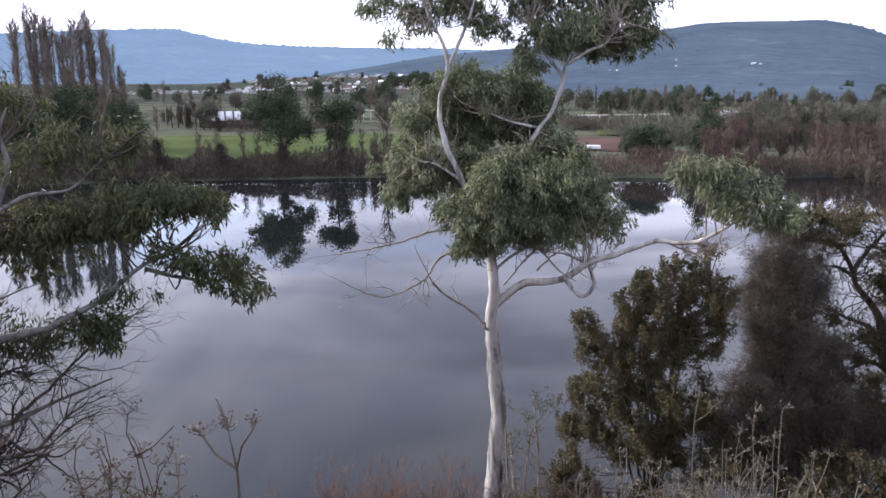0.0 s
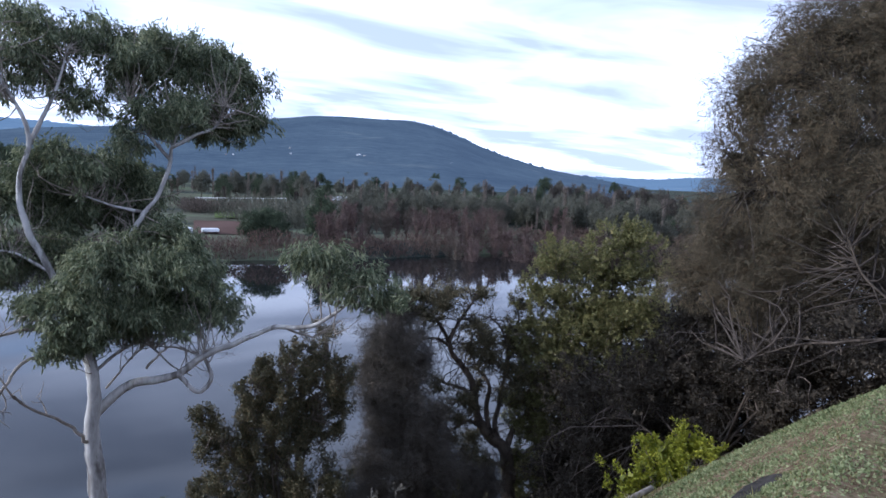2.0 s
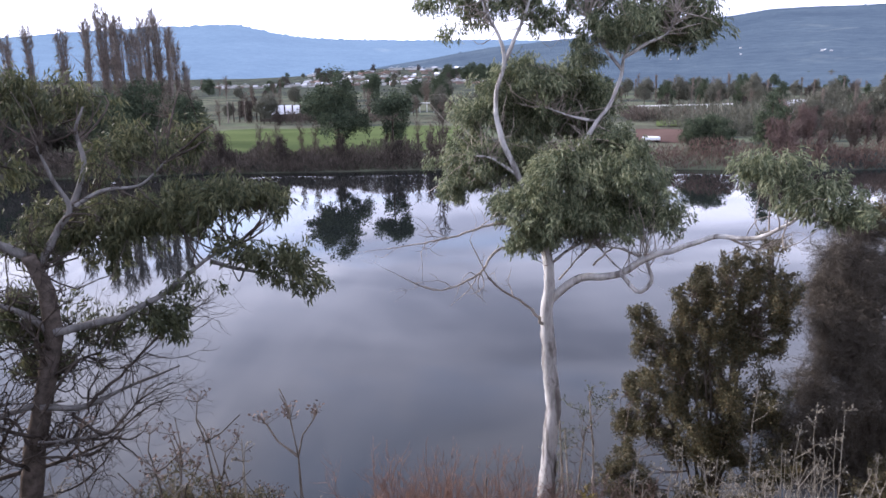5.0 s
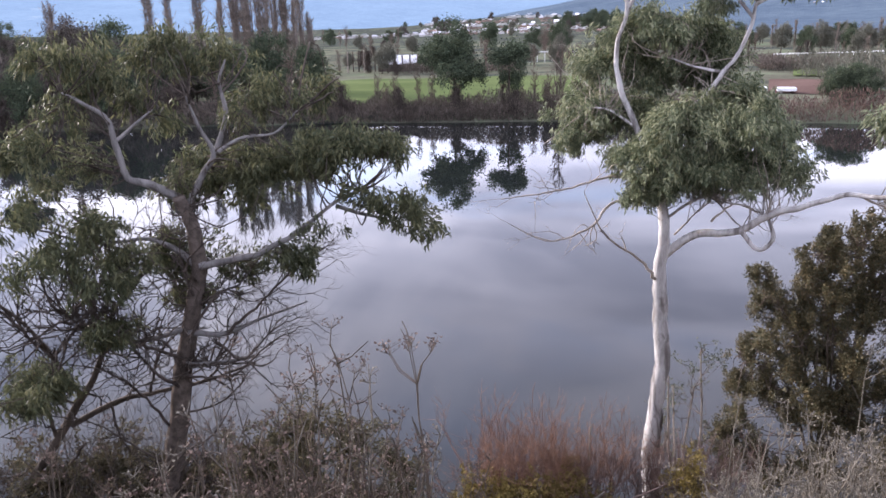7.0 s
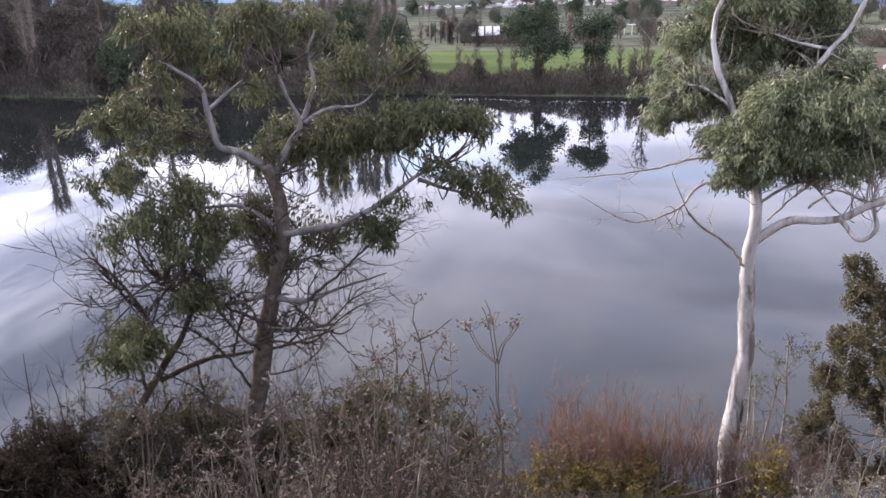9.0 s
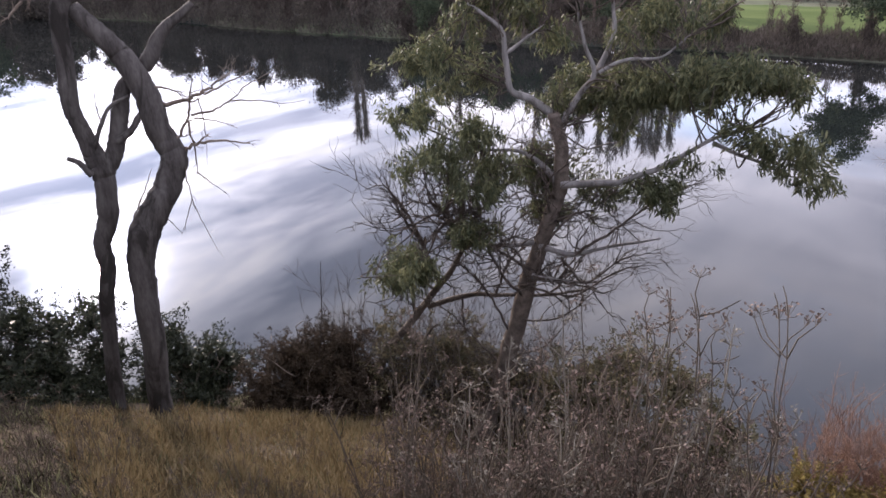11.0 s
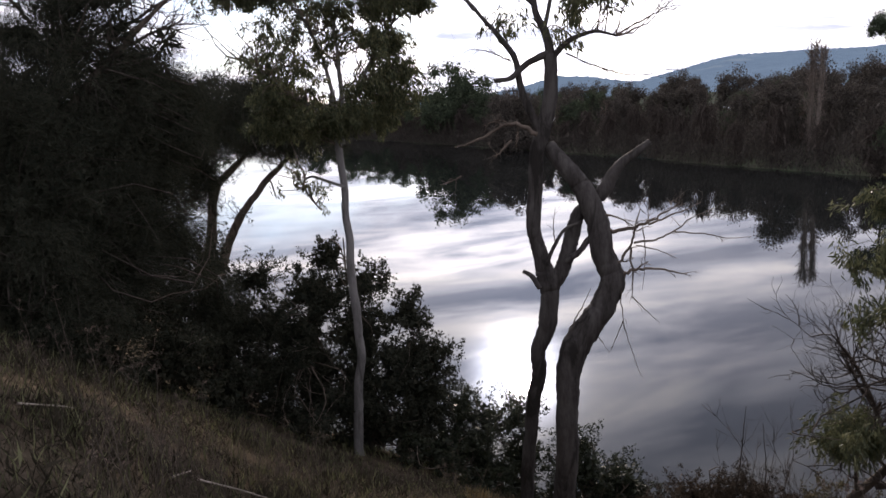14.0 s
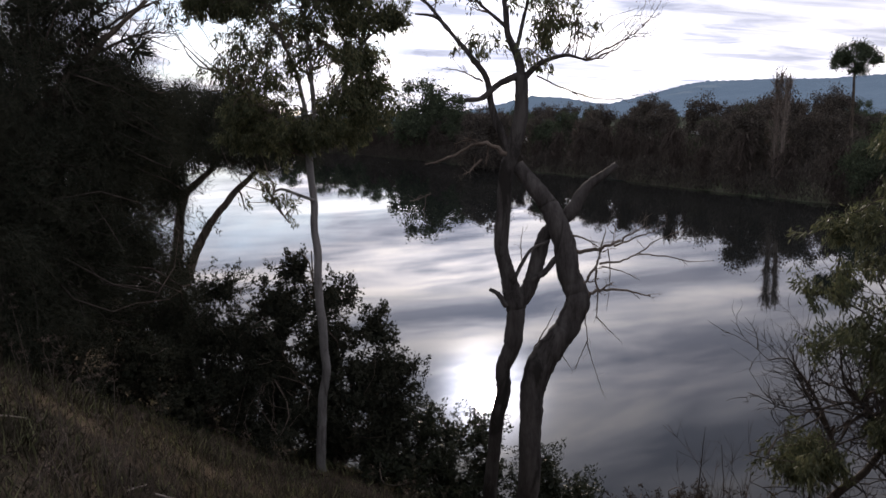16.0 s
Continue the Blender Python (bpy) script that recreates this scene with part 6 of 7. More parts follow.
# trees further along the bank
grow(
    "sheoak_tree", "dark forked she-oak leaning over the river bend", "tree",
    [
        ([(-22.08, -2.42, 5.50), (-22.09, -2.27, 7.05), (-22.11, -2.10, 8.24), (-22.12, -1.90, 9.06), (-22.16, -1.24, 9.69), (-22.17, -0.62, 10.33)], 0.22, 0.06),
        ([(-22.11, -2.06, 8.23), (-22.11, -2.04, 9.24), (-22.10, -2.17, 10.08)], 0.12, 0.05),
        ([(-21.61, -2.02, 6.62), (-21.64, -1.55, 7.76), (-21.67, -0.82, 8.79), (-21.67, -0.03, 9.58), (-21.65, 0.49, 9.97)], 0.15, 0.05),
        ([(-22.17, -0.83, 8.74), (-22.17, -0.39, 9.14), (-22.17, -0.22, 8.61)], 0.04, 0.02),
    ],
    [
        ((-22.14, -1.56, 10.70), 1.91, 0.87), ((-22.16, 0.38, 10.45), 1.91, 0.73), ((-21.02, -2.92, 10.02), 0.83, 1.16),
        ((-21.08, -2.34, 11.53), 1.49, 0.83), ((-21.04, -2.80, 8.91), 0.47, 0.75, "sparse"), ((-21.65, -1.26, 8.41), 0.34, 0.51, "sparse"), ((-23.17, -0.69, 11.67), 1.45, 0.73),
    ],
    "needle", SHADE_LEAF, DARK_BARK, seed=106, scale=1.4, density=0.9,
)
grow(
    "sheoak_tree", "large dark drooping she-oak on the grassy slope", "tree",
    [
        ([(-10.13, -3.76, 8.19), (-10.20, -3.54, 9.59), (-10.30, -3.21, 10.81), (-10.41, -2.77, 11.94)], 0.22, 0.06),
        ([(-10.30, -3.21, 10.81), (-10.44, -2.62, 11.51), (-10.55, -2.02, 12.15), (-10.63, -1.40, 12.73)], 0.09, 0.015),
        ([(-10.27, -3.31, 10.53), (-10.18, -3.62, 11.39), (-10.05, -4.00, 11.94)], 0.09, 0.02),
    ],
    [
        ((-10.25, -3.38, 11.45), 1.16, 0.66), ((-10.80, -2.36, 11.36), 0.94, 0.60), ((-10.60, -2.45, 10.80), 0.70, 0.55), ((-11.07, -1.94, 10.79), 0.78, 0.61),
        ((-10.32, -3.13, 10.44), 1.33, 0.83), ((-9.64, -3.65, 9.84), 0.96, 0.88), ((-10.95, -2.65, 9.64), 1.05, 0.88), ((-11.54, -2.16, 10.03), 0.55, 0.82), ((-10.04, -3.39, 8.79), 1.25, 0.83), ((-9.54, -3.93, 11.07), 0.95, 1.03), ((-11.06, -2.00, 11.66), 0.78, 0.52), ((-11.30, -1.69, 11.26), 0.53, 0.53), ((-12.07, -1.99, 9.05), 0.58, 0.87), ((-12.63, -1.50, 10.16), 0.45, 0.69), ((-12.62, -1.61, 7.93), 0.51, 0.71), ((-10.90, -2.88, 8.85), 0.89, 0.71),
        ((-10.54, -2.67, 12.61), 0.58, 0.25, "needle"), ((-10.40, -3.26, 12.21), 0.36, 0.28), ((-10.71, -2.82, 12.17), 0.67, 0.33), ((-10.74, -2.16, 12.28), 0.38, 0.34, "needle_thin"), ((-10.71, -1.64, 12.09), 0.23, 0.34, "needle_thin"), ((-10.83, -2.24, 12.77), 0.45, 0.26, "needle_thin"),
    ],
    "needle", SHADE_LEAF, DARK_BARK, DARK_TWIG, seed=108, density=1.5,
    bare=[
        ([(-10.71, -2.86, 12.53), (-10.71, -2.84, 13.03), (-10.69, -2.90, 13.37)], 0.026, 30, 0.55),
        ([(-10.71, -2.84, 12.56), (-10.78, -2.50, 12.90), (-10.83, -2.24, 13.24)], 0.026, 30, 0.55),
        ([(-10.71, -2.85, 12.60), (-10.62, -3.20, 12.83), (-10.55, -3.45, 13.06)], 0.026, 30, 0.55),
        ([(-10.81, -2.35, 12.32), (-10.88, -1.90, 12.78), (-10.93, -1.54, 13.20)], 0.026, 30, 0.55),
        ([(-10.82, -2.29, 12.25), (-10.92, -1.62, 12.63), (-10.96, -1.20, 12.83)], 0.026, 30, 0.55),
        ([(-10.79, -2.46, 12.54), (-10.88, -1.94, 13.07), (-10.91, -1.70, 13.45)], 0.026, 30, 0.55),
        ([(-10.63, -3.18, 12.37), (-10.57, -3.39, 12.72), (-10.50, -3.61, 12.84)], 0.026, 30, 0.55),
        ([(-10.85, -2.09, 12.10), (-10.92, -1.57, 12.33), (-10.95, -1.28, 12.37)], 0.026, 30, 0.55),
    ],
)


def shrub(name, label, seed, clumps, style, leaf, wood=DARK_BARK, stems=5, density=1.0, scale=1.0, group="", twig_size=0.011):
    """A shrub whose stems rise from the ground under its clumps."""
    rng = np.random.default_rng(seed)
    clumps = list(clumps)
    for (x, y, z), wide, tall, *own in list(clumps):
        low = z - tall
        while low > gz(x, y) + 0.25:
            drop = min(tall, 0.7) * 1.2
            x, y = x + rng.normal(0, 0.15), y + rng.normal(0, 0.15)
            clumps.append(((x, y, low - drop * 0.35), wide * rng.uniform(0.7, 0.95), drop * 0.7, *own))
            low -= drop
    mid = np.mean([c[0] for c in clumps], axis=0)
    base = (float(mid[0]), float(mid[1]), gz(mid[0], mid[1]))
    limbs = []
    for k in range(max(stems, 1)):
        c = np.array(clumps[k % len(clumps)][0]) + rng.normal(0, 0.15, 3)
        foot = np.array(base) + np.array([rng.normal(0, 0.15), rng.normal(0, 0.15), 0])
        if k == 0:
            foot = np.array(base)
        bend = (foot * 0.55 + c * 0.45) + rng.normal(0, 0.12, 3)
        limbs.append(([tuple(foot), tuple(bend), tuple(c)], rng.uniform(0.025, 0.045), 0.012))
    return grow(name, label, "shrub", limbs, clumps, style, leaf, wood, TWIG, seed=seed, density=density * 0.88, scale=scale, group=group, twig_size=twig_size)


# right-hand bank
grow(
    "bronze_shrub", "tall bronze-green shrub with pointed tops by the water", "shrub",
    [
        ([(4.27, 13.13, 1.57), (4.28, 13.13, 5.36), (4.33, 13.22, 7.15)], 0.045, 0.010),
        ([(4.27, 13.13, 1.57), (4.04, 13.20, 5.25), (3.78, 13.38, 6.92)], 0.045, 0.010),
        ([(4.27, 13.13, 1.57), (4.58, 13.03, 5.42), (5.01, 12.98, 7.28)], 0.045, 0.010),
        ([(4.27, 13.13, 1.57), (3.69, 13.30, 4.87), (2.98, 13.58, 6.14)], 0.045, 0.010),
        ([(4.27, 13.13, 1.57), (3.54, 13.34, 4.14), (2.63, 13.65, 4.65)], 0.045, 0.010),
        ([(4.27, 13.13, 1.57), (4.63, 13.01, 4.45), (5.12, 12.94, 5.29)], 0.045, 0.010),
        ([(4.27, 13.13, 1.57), (4.16, 13.17, 4.80), (4.04, 13.31, 6.00)], 0.045, 0.010),
        ([(4.27, 13.13, 1.57), (3.96, 13.23, 4.46), (3.58, 13.44, 5.30)], 0.045, 0.010),
        ([(4.27, 13.13, 1.57), (4.43, 13.08, 5.08), (4.66, 13.11, 6.58)], 0.045, 0.010),
    ],
    [
        ((3.73, 13.14, 7.49), 0.14, 0.28), ((3.84, 13.51, 6.96), 0.19, 0.29), ((3.78, 13.34, 6.60), 0.24, 0.28),
        ((3.83, 13.58, 6.09), 0.27, 0.29), ((3.47, 13.27, 7.07), 0.15, 0.30), ((3.52, 13.32, 6.58), 0.22, 0.30),
        ((3.61, 13.65, 5.97), 0.27, 0.31), ((4.00, 13.32, 7.16), 0.13, 0.32), ((4.01, 13.32, 6.66), 0.20, 0.32),
        ((4.05, 13.11, 6.22), 0.24, 0.31), ((4.23, 12.89, 7.70), 0.14, 0.29), ((4.40, 13.51, 7.09), 0.20, 0.31),
        ((4.25, 12.94, 6.82), 0.24, 0.29), ((4.47, 13.43, 6.19), 0.29, 0.31), ((4.54, 13.05, 7.70), 0.12, 0.27),
        ((4.68, 13.43, 7.21), 0.16, 0.27), ((4.53, 13.08, 6.92), 0.20, 0.27), ((4.67, 13.43, 6.41), 0.23, 0.28),
        ((4.75, 13.12, 7.44), 0.14, 0.27), ((4.64, 12.92, 7.12), 0.19, 0.27), ((4.80, 13.23, 6.62), 0.24, 0.27),
        ((4.78, 13.20, 6.24), 0.27, 0.27), ((5.07, 13.10, 7.86), 0.15, 0.29), ((4.96, 12.97, 7.48), 0.21, 0.28),
        ((4.96, 12.79, 7.11), 0.26, 0.28), ((5.09, 13.05, 6.60), 0.30, 0.29), ((5.09, 12.65, 7.58), 0.13, 0.38),
        ((5.32, 13.00, 6.71), 0.20, 0.40), ((5.38, 12.93, 7.01), 0.11, 0.22), ((5.25, 12.79, 6.78), 0.16, 0.22),
        ((4.26, 13.46, 6.81), 0.20, 0.38), ((4.09, 13.07, 6.23), 0.29, 0.37), ((2.97, 13.50, 6.57), 0.16, 0.39),
        ((3.03, 13.78, 5.70), 0.24, 0.40), ((2.75, 13.54, 6.33), 0.09, 0.23), ((2.81, 13.76, 5.91), 0.13, 0.24),
        ((3.27, 13.59, 5.82), 0.13, 0.25), ((3.29, 13.83, 5.35), 0.19, 0.25), ((2.96, 13.83, 5.05), 0.33, 0.22),
        ((2.71, 13.69, 4.85), 0.29, 0.29), ((2.60, 13.77, 4.24), 0.24, 0.30), ((3.18, 13.18, 5.00), 0.34, 0.31),
        ((3.75, 13.44, 5.45), 0.40, 0.40), ((4.20, 13.41, 5.53), 0.41, 0.35), ((4.52, 12.97, 5.77), 0.40, 0.37),
        ((4.89, 12.96, 5.96), 0.32, 0.30), ((3.55, 13.33, 5.00), 0.43, 0.35), ((4.13, 13.51, 4.71), 0.50, 0.41),
        ((4.52, 12.91, 5.03), 0.48, 0.40), ((5.00, 12.80, 5.18), 0.35, 0.35), ((3.63, 12.96, 4.45), 0.47, 0.37),
        ((4.25, 13.08, 4.16), 0.54, 0.38), ((4.83, 13.04, 4.21), 0.50, 0.39), ((3.15, 13.75, 4.15), 0.36, 0.36),
        ((5.38, 13.04, 4.36), 0.39, 0.42), ((5.12, 12.70, 6.20), 0.19, 0.19), ((3.47, 13.71, 5.50), 0.22, 0.19),
        ((2.73, 13.30, 4.09), 0.34, 0.26), ((3.36, 13.62, 3.69), 0.44, 0.30), ((3.89, 13.00, 3.73), 0.54, 0.35),
        ((4.58, 12.96, 3.68), 0.55, 0.36), ((5.12, 12.51, 3.93), 0.46, 0.38), ((5.69, 12.86, 4.02), 0.36, 0.39),
        ((2.25, 12.96, 3.31), 0.38, 0.38), ((2.74, 12.76, 2.85), 0.51, 0.40), ((3.42, 12.50, 2.79), 0.50, 0.39),
        ((4.04, 12.32, 2.95), 0.48, 0.38), ((4.63, 12.22, 3.28), 0.41, 0.41), ((2.67, 12.88, 3.72), 0.33, 0.29),
        ((2.42, 12.83, 3.02), 0.34, 0.29),
    ],
    "sprig", CONE_LEAF, DARK_BARK, TWIG, seed=110, density=1.6,
)
grow(
    "grey_shrub", "soft grey-brown fine-needled shrub beside the tea tree", "shrub",
    [
        ([(6.89, 13.1, 1.96), (6.79, 13.26, 5.52), (6.74, 13.52, 7.37)], 0.05, 0.012),
        ([(6.89, 13.1, 1.96), (6.64, 13.34, 5.25), (6.42, 13.67, 6.86)], 0.05, 0.012),
        ([(6.89, 13.1, 1.96), (6.99, 13.16, 5.06), (7.12, 13.32, 6.45)], 0.05, 0.012),
        ([(6.89, 13.1, 1.96), (7.19, 13.06, 4.48), (7.51, 13.10, 5.30)], 0.05, 0.012),
        ([(6.89, 13.1, 1.96), (7.44, 12.91, 4.10), (8.01, 12.80, 4.55)], 0.05, 0.012),
        ([(6.89, 13.1, 1.96), (6.61, 13.36, 4.24), (6.36, 13.70, 4.86)], 0.05, 0.012),
    ],
    [
        ((6.26, 13.89, 6.98), 0.28, 0.48), ((6.46, 13.59, 7.59), 0.47, 0.47), ((7.00, 13.63, 7.43), 0.50, 0.59),
        ((6.32, 13.42, 6.51), 0.50, 0.61), ((7.03, 13.47, 6.53), 0.53, 0.61), ((6.47, 13.36, 5.68), 0.50, 0.61),
        ((6.99, 12.97, 5.81), 0.52, 0.60), ((6.27, 13.47, 4.77), 0.48, 0.57), ((6.62, 12.84, 4.97), 0.60, 0.57),
        ((7.32, 12.82, 5.01), 0.55, 0.57), ((7.38, 12.94, 5.92), 0.27, 0.46), ((7.69, 12.47, 4.66), 0.48, 0.48),
        ((5.77, 12.96, 4.35), 0.47, 0.47), ((8.32, 12.59, 4.39), 0.46, 0.46), ((6.59, 13.14, 4.09), 0.70, 0.48),
        ((7.38, 12.92, 4.10), 0.69, 0.47), ((6.81, 14.02, 8.03), 0.43, 0.31), ((8.75, 12.76, 4.16), 0.33, 0.42),
        ((6.10, 12.95, 3.59), 0.64, 0.47), ((6.94, 12.68, 3.56), 0.69, 0.47), ((7.66, 12.30, 3.85), 0.59, 0.43),
        ((7.02, 14.16, 6.69), 0.44, 0.44), ((6.95, 13.89, 5.90), 0.49, 0.49), ((7.52, 13.52, 4.94), 0.49, 0.49),
        ((7.40, 13.70, 7.00), 0.25, 0.37),
    ],
    "needle", GREY_NEEDLE, DARK_BARK, DARK_TWIG, seed=137, density=2.4, scale=0.9,
)
grow(
    "tea_tree", "dark fine-leaved tea tree with a thick crooked trunk", "tree",
    [
        ([(9.67, 13.25, 3.18), (9.64, 13.27, 4.11), (9.54, 13.35, 4.83), (9.28, 13.53, 5.02), (9.04, 13.69, 5.40), (8.94, 13.76, 5.89)], (0.19, 0.16, 0.15, 0.12, 0.10, 0.08), 0.07),
        ([(8.94, 13.76, 5.89), (8.76, 13.72, 6.45), (8.36, 13.84, 6.99), (8.18, 13.80, 7.37), (7.85, 13.85, 7.85), (7.47, 13.92, 8.09)], 0.085, 0.02),
        ([(8.21, 13.74, 7.24), (7.81, 13.74, 7.46), (7.36, 13.76, 7.45)], 0.045, 0.012),
        ([(8.17, 13.76, 7.36), (8.37, 13.76, 7.74), (8.63, 13.71, 8.12), (8.83, 13.71, 8.39)], 0.05, 0.012),
        ([(8.98, 13.73, 5.75), (8.61, 13.73, 6.21), (8.16, 13.76, 6.39), (7.72, 13.79, 6.63)], 0.06, 0.015),
        ([(9.12, 13.63, 5.24), (8.66, 13.62, 5.50), (8.20, 13.59, 5.35), (7.83, 13.49, 5.50)], 0.055, 0.012),
        ([(9.32, 13.50, 4.98), (9.21, 13.70, 5.62), (9.32, 13.74, 6.19), (9.16, 13.97, 6.52), (9.04, 14.16, 6.59)], 0.075, 0.015),
        ([(9.56, 13.33, 4.76), (9.78, 13.38, 5.16), (10.12, 13.33, 5.54), (10.57, 13.19, 5.77)], 0.09, 0.03),
        ([(9.49, 13.38, 4.81), (9.42, 13.57, 5.17), (9.52, 13.65, 5.75), (9.71, 13.66, 6.74), (9.68, 13.83, 7.44), (9.49, 14.11, 7.78)], 0.08, 0.015),
        ([(9.73, 13.70, 6.73), (9.93, 13.68, 7.22), (10.04, 13.72, 7.82)], 0.045, 0.012),
        ([(9.52, 13.36, 4.37), (8.75, 13.40, 4.74), (8.15, 13.31, 4.66)], 0.045, 0.01),
        ([(9.55, 13.34, 3.89), (8.83, 13.29, 4.46), (8.21, 13.15, 4.37)], 0.04, 0.01),
    ],
    [
        ((9.13, 13.63, 7.32), 0.65, 0.35), ((8.85, 13.85, 7.03), 0.39, 0.48), ((9.39, 13.86, 6.76), 0.33, 0.33),
        ((9.53, 13.42, 6.69), 0.32, 0.47), ((9.84, 13.22, 6.38), 0.50, 0.41), ((10.19, 13.18, 5.89), 0.44, 0.38),
        ((8.34, 13.42, 6.10), 0.35, 0.29), ((7.99, 13.39, 5.91), 0.38, 0.29), ((7.61, 13.26, 6.45), 0.32, 0.23),
        ((8.75, 13.64, 7.73), 0.47, 0.23), ((7.37, 13.95, 8.39), 0.73, 0.29), ((8.37, 14.07, 8.34), 0.66, 0.27),
        ((6.80, 14.04, 8.30), 0.44, 0.29), ((7.52, 13.68, 7.99), 0.41, 0.26), ((7.90, 13.62, 7.84), 0.38, 0.23, "sparse"),
        ((10.04, 13.88, 7.41), 0.45, 0.42), ((10.41, 13.19, 5.13), 0.47, 0.53), ((8.87, 13.69, 5.00), 0.40, 0.30),
        ((8.04, 13.39, 5.29), 0.35, 0.27), ((9.06, 13.85, 6.21), 0.30, 0.27), ((9.52, 13.47, 6.06), 0.27, 0.21),
        ((9.52, 14.12, 7.87), 0.39, 0.30, "sparse"), ((9.94, 13.56, 8.09), 0.38, 0.32), ((9.07, 13.98, 8.34), 0.45, 0.24),
        ((7.43, 13.61, 6.84), 0.23, 0.23, "sparse"), ((7.71, 13.75, 7.28), 0.26, 0.21, "sparse"), ((8.59, 13.77, 6.56), 0.27, 0.24, "sparse"),
        ((10.09, 13.53, 7.01), 0.38, 0.35), ((10.36, 13.73, 4.12), 0.34, 0.47), ((8.46, 12.97, 4.76), 0.44, 0.29),
        ((8.25, 12.86, 4.26), 0.43, 0.32), ((9.05, 13.47, 7.06), 0.35, 0.29), ((8.00, 13.73, 8.17), 0.44, 0.26),
        ((7.22, 14.09, 8.00), 0.45, 0.30), ((8.80, 13.68, 5.77), 0.27, 0.24), ((7.73, 13.37, 5.93), 0.29, 0.26),
        ((8.19, 13.27, 5.70), 0.32, 0.26), ((10.22, 13.17, 6.38), 0.35, 0.38), ((8.41, 13.33, 4.91), 0.36, 0.24),
        ((8.97, 13.27, 4.53), 0.36, 0.30), ((9.84, 13.92, 7.16), 0.39, 0.33), ((8.52, 13.78, 7.49), 0.33, 0.27, "sparse"),
    ],
    "tea", TEA_LEAF, DARK_BARK, DARK_TWIG, seed=111, density=1.5, scale=0.8,
    tangle=[(0.2, 1.0, 60, 1.3, 0.015)],
)
shrub("wattle_tree", "olive-green wattle tree with dense rounded foliage", 112, [
    ((11.93, 12.19, 9.69), 0.93, 0.56), ((12.32, 11.50, 9.18), 0.79, 0.66), ((10.57, 13.00, 9.17), 0.72, 0.55), ((11.27, 12.54, 9.08), 0.92, 0.63), ((10.18, 13.18, 8.51), 0.50, 0.52),
    ((10.99, 12.52, 8.05), 1.12, 0.72), ((11.89, 11.66, 8.15), 1.12, 0.79), ((12.40, 10.97, 8.00), 0.72, 0.92), ((10.31, 12.83, 7.25), 0.79, 0.79),
], "broad", WATTLE_LEAF, stems=9, scale=0.75, density=1.5)
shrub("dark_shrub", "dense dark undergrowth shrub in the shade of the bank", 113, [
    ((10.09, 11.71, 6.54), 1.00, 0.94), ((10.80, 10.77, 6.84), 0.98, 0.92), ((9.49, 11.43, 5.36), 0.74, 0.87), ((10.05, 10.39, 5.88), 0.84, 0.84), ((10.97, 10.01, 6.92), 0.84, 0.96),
], "tea", SHADED_UNDER_LEAF, density=0.8)
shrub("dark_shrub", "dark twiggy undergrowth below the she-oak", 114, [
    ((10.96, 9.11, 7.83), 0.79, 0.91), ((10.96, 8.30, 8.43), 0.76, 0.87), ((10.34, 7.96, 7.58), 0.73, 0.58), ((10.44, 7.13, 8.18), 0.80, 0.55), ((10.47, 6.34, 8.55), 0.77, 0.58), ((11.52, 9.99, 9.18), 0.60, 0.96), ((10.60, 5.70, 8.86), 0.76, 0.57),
], "tea", SHADED_UNDER_LEAF, density=0.8)
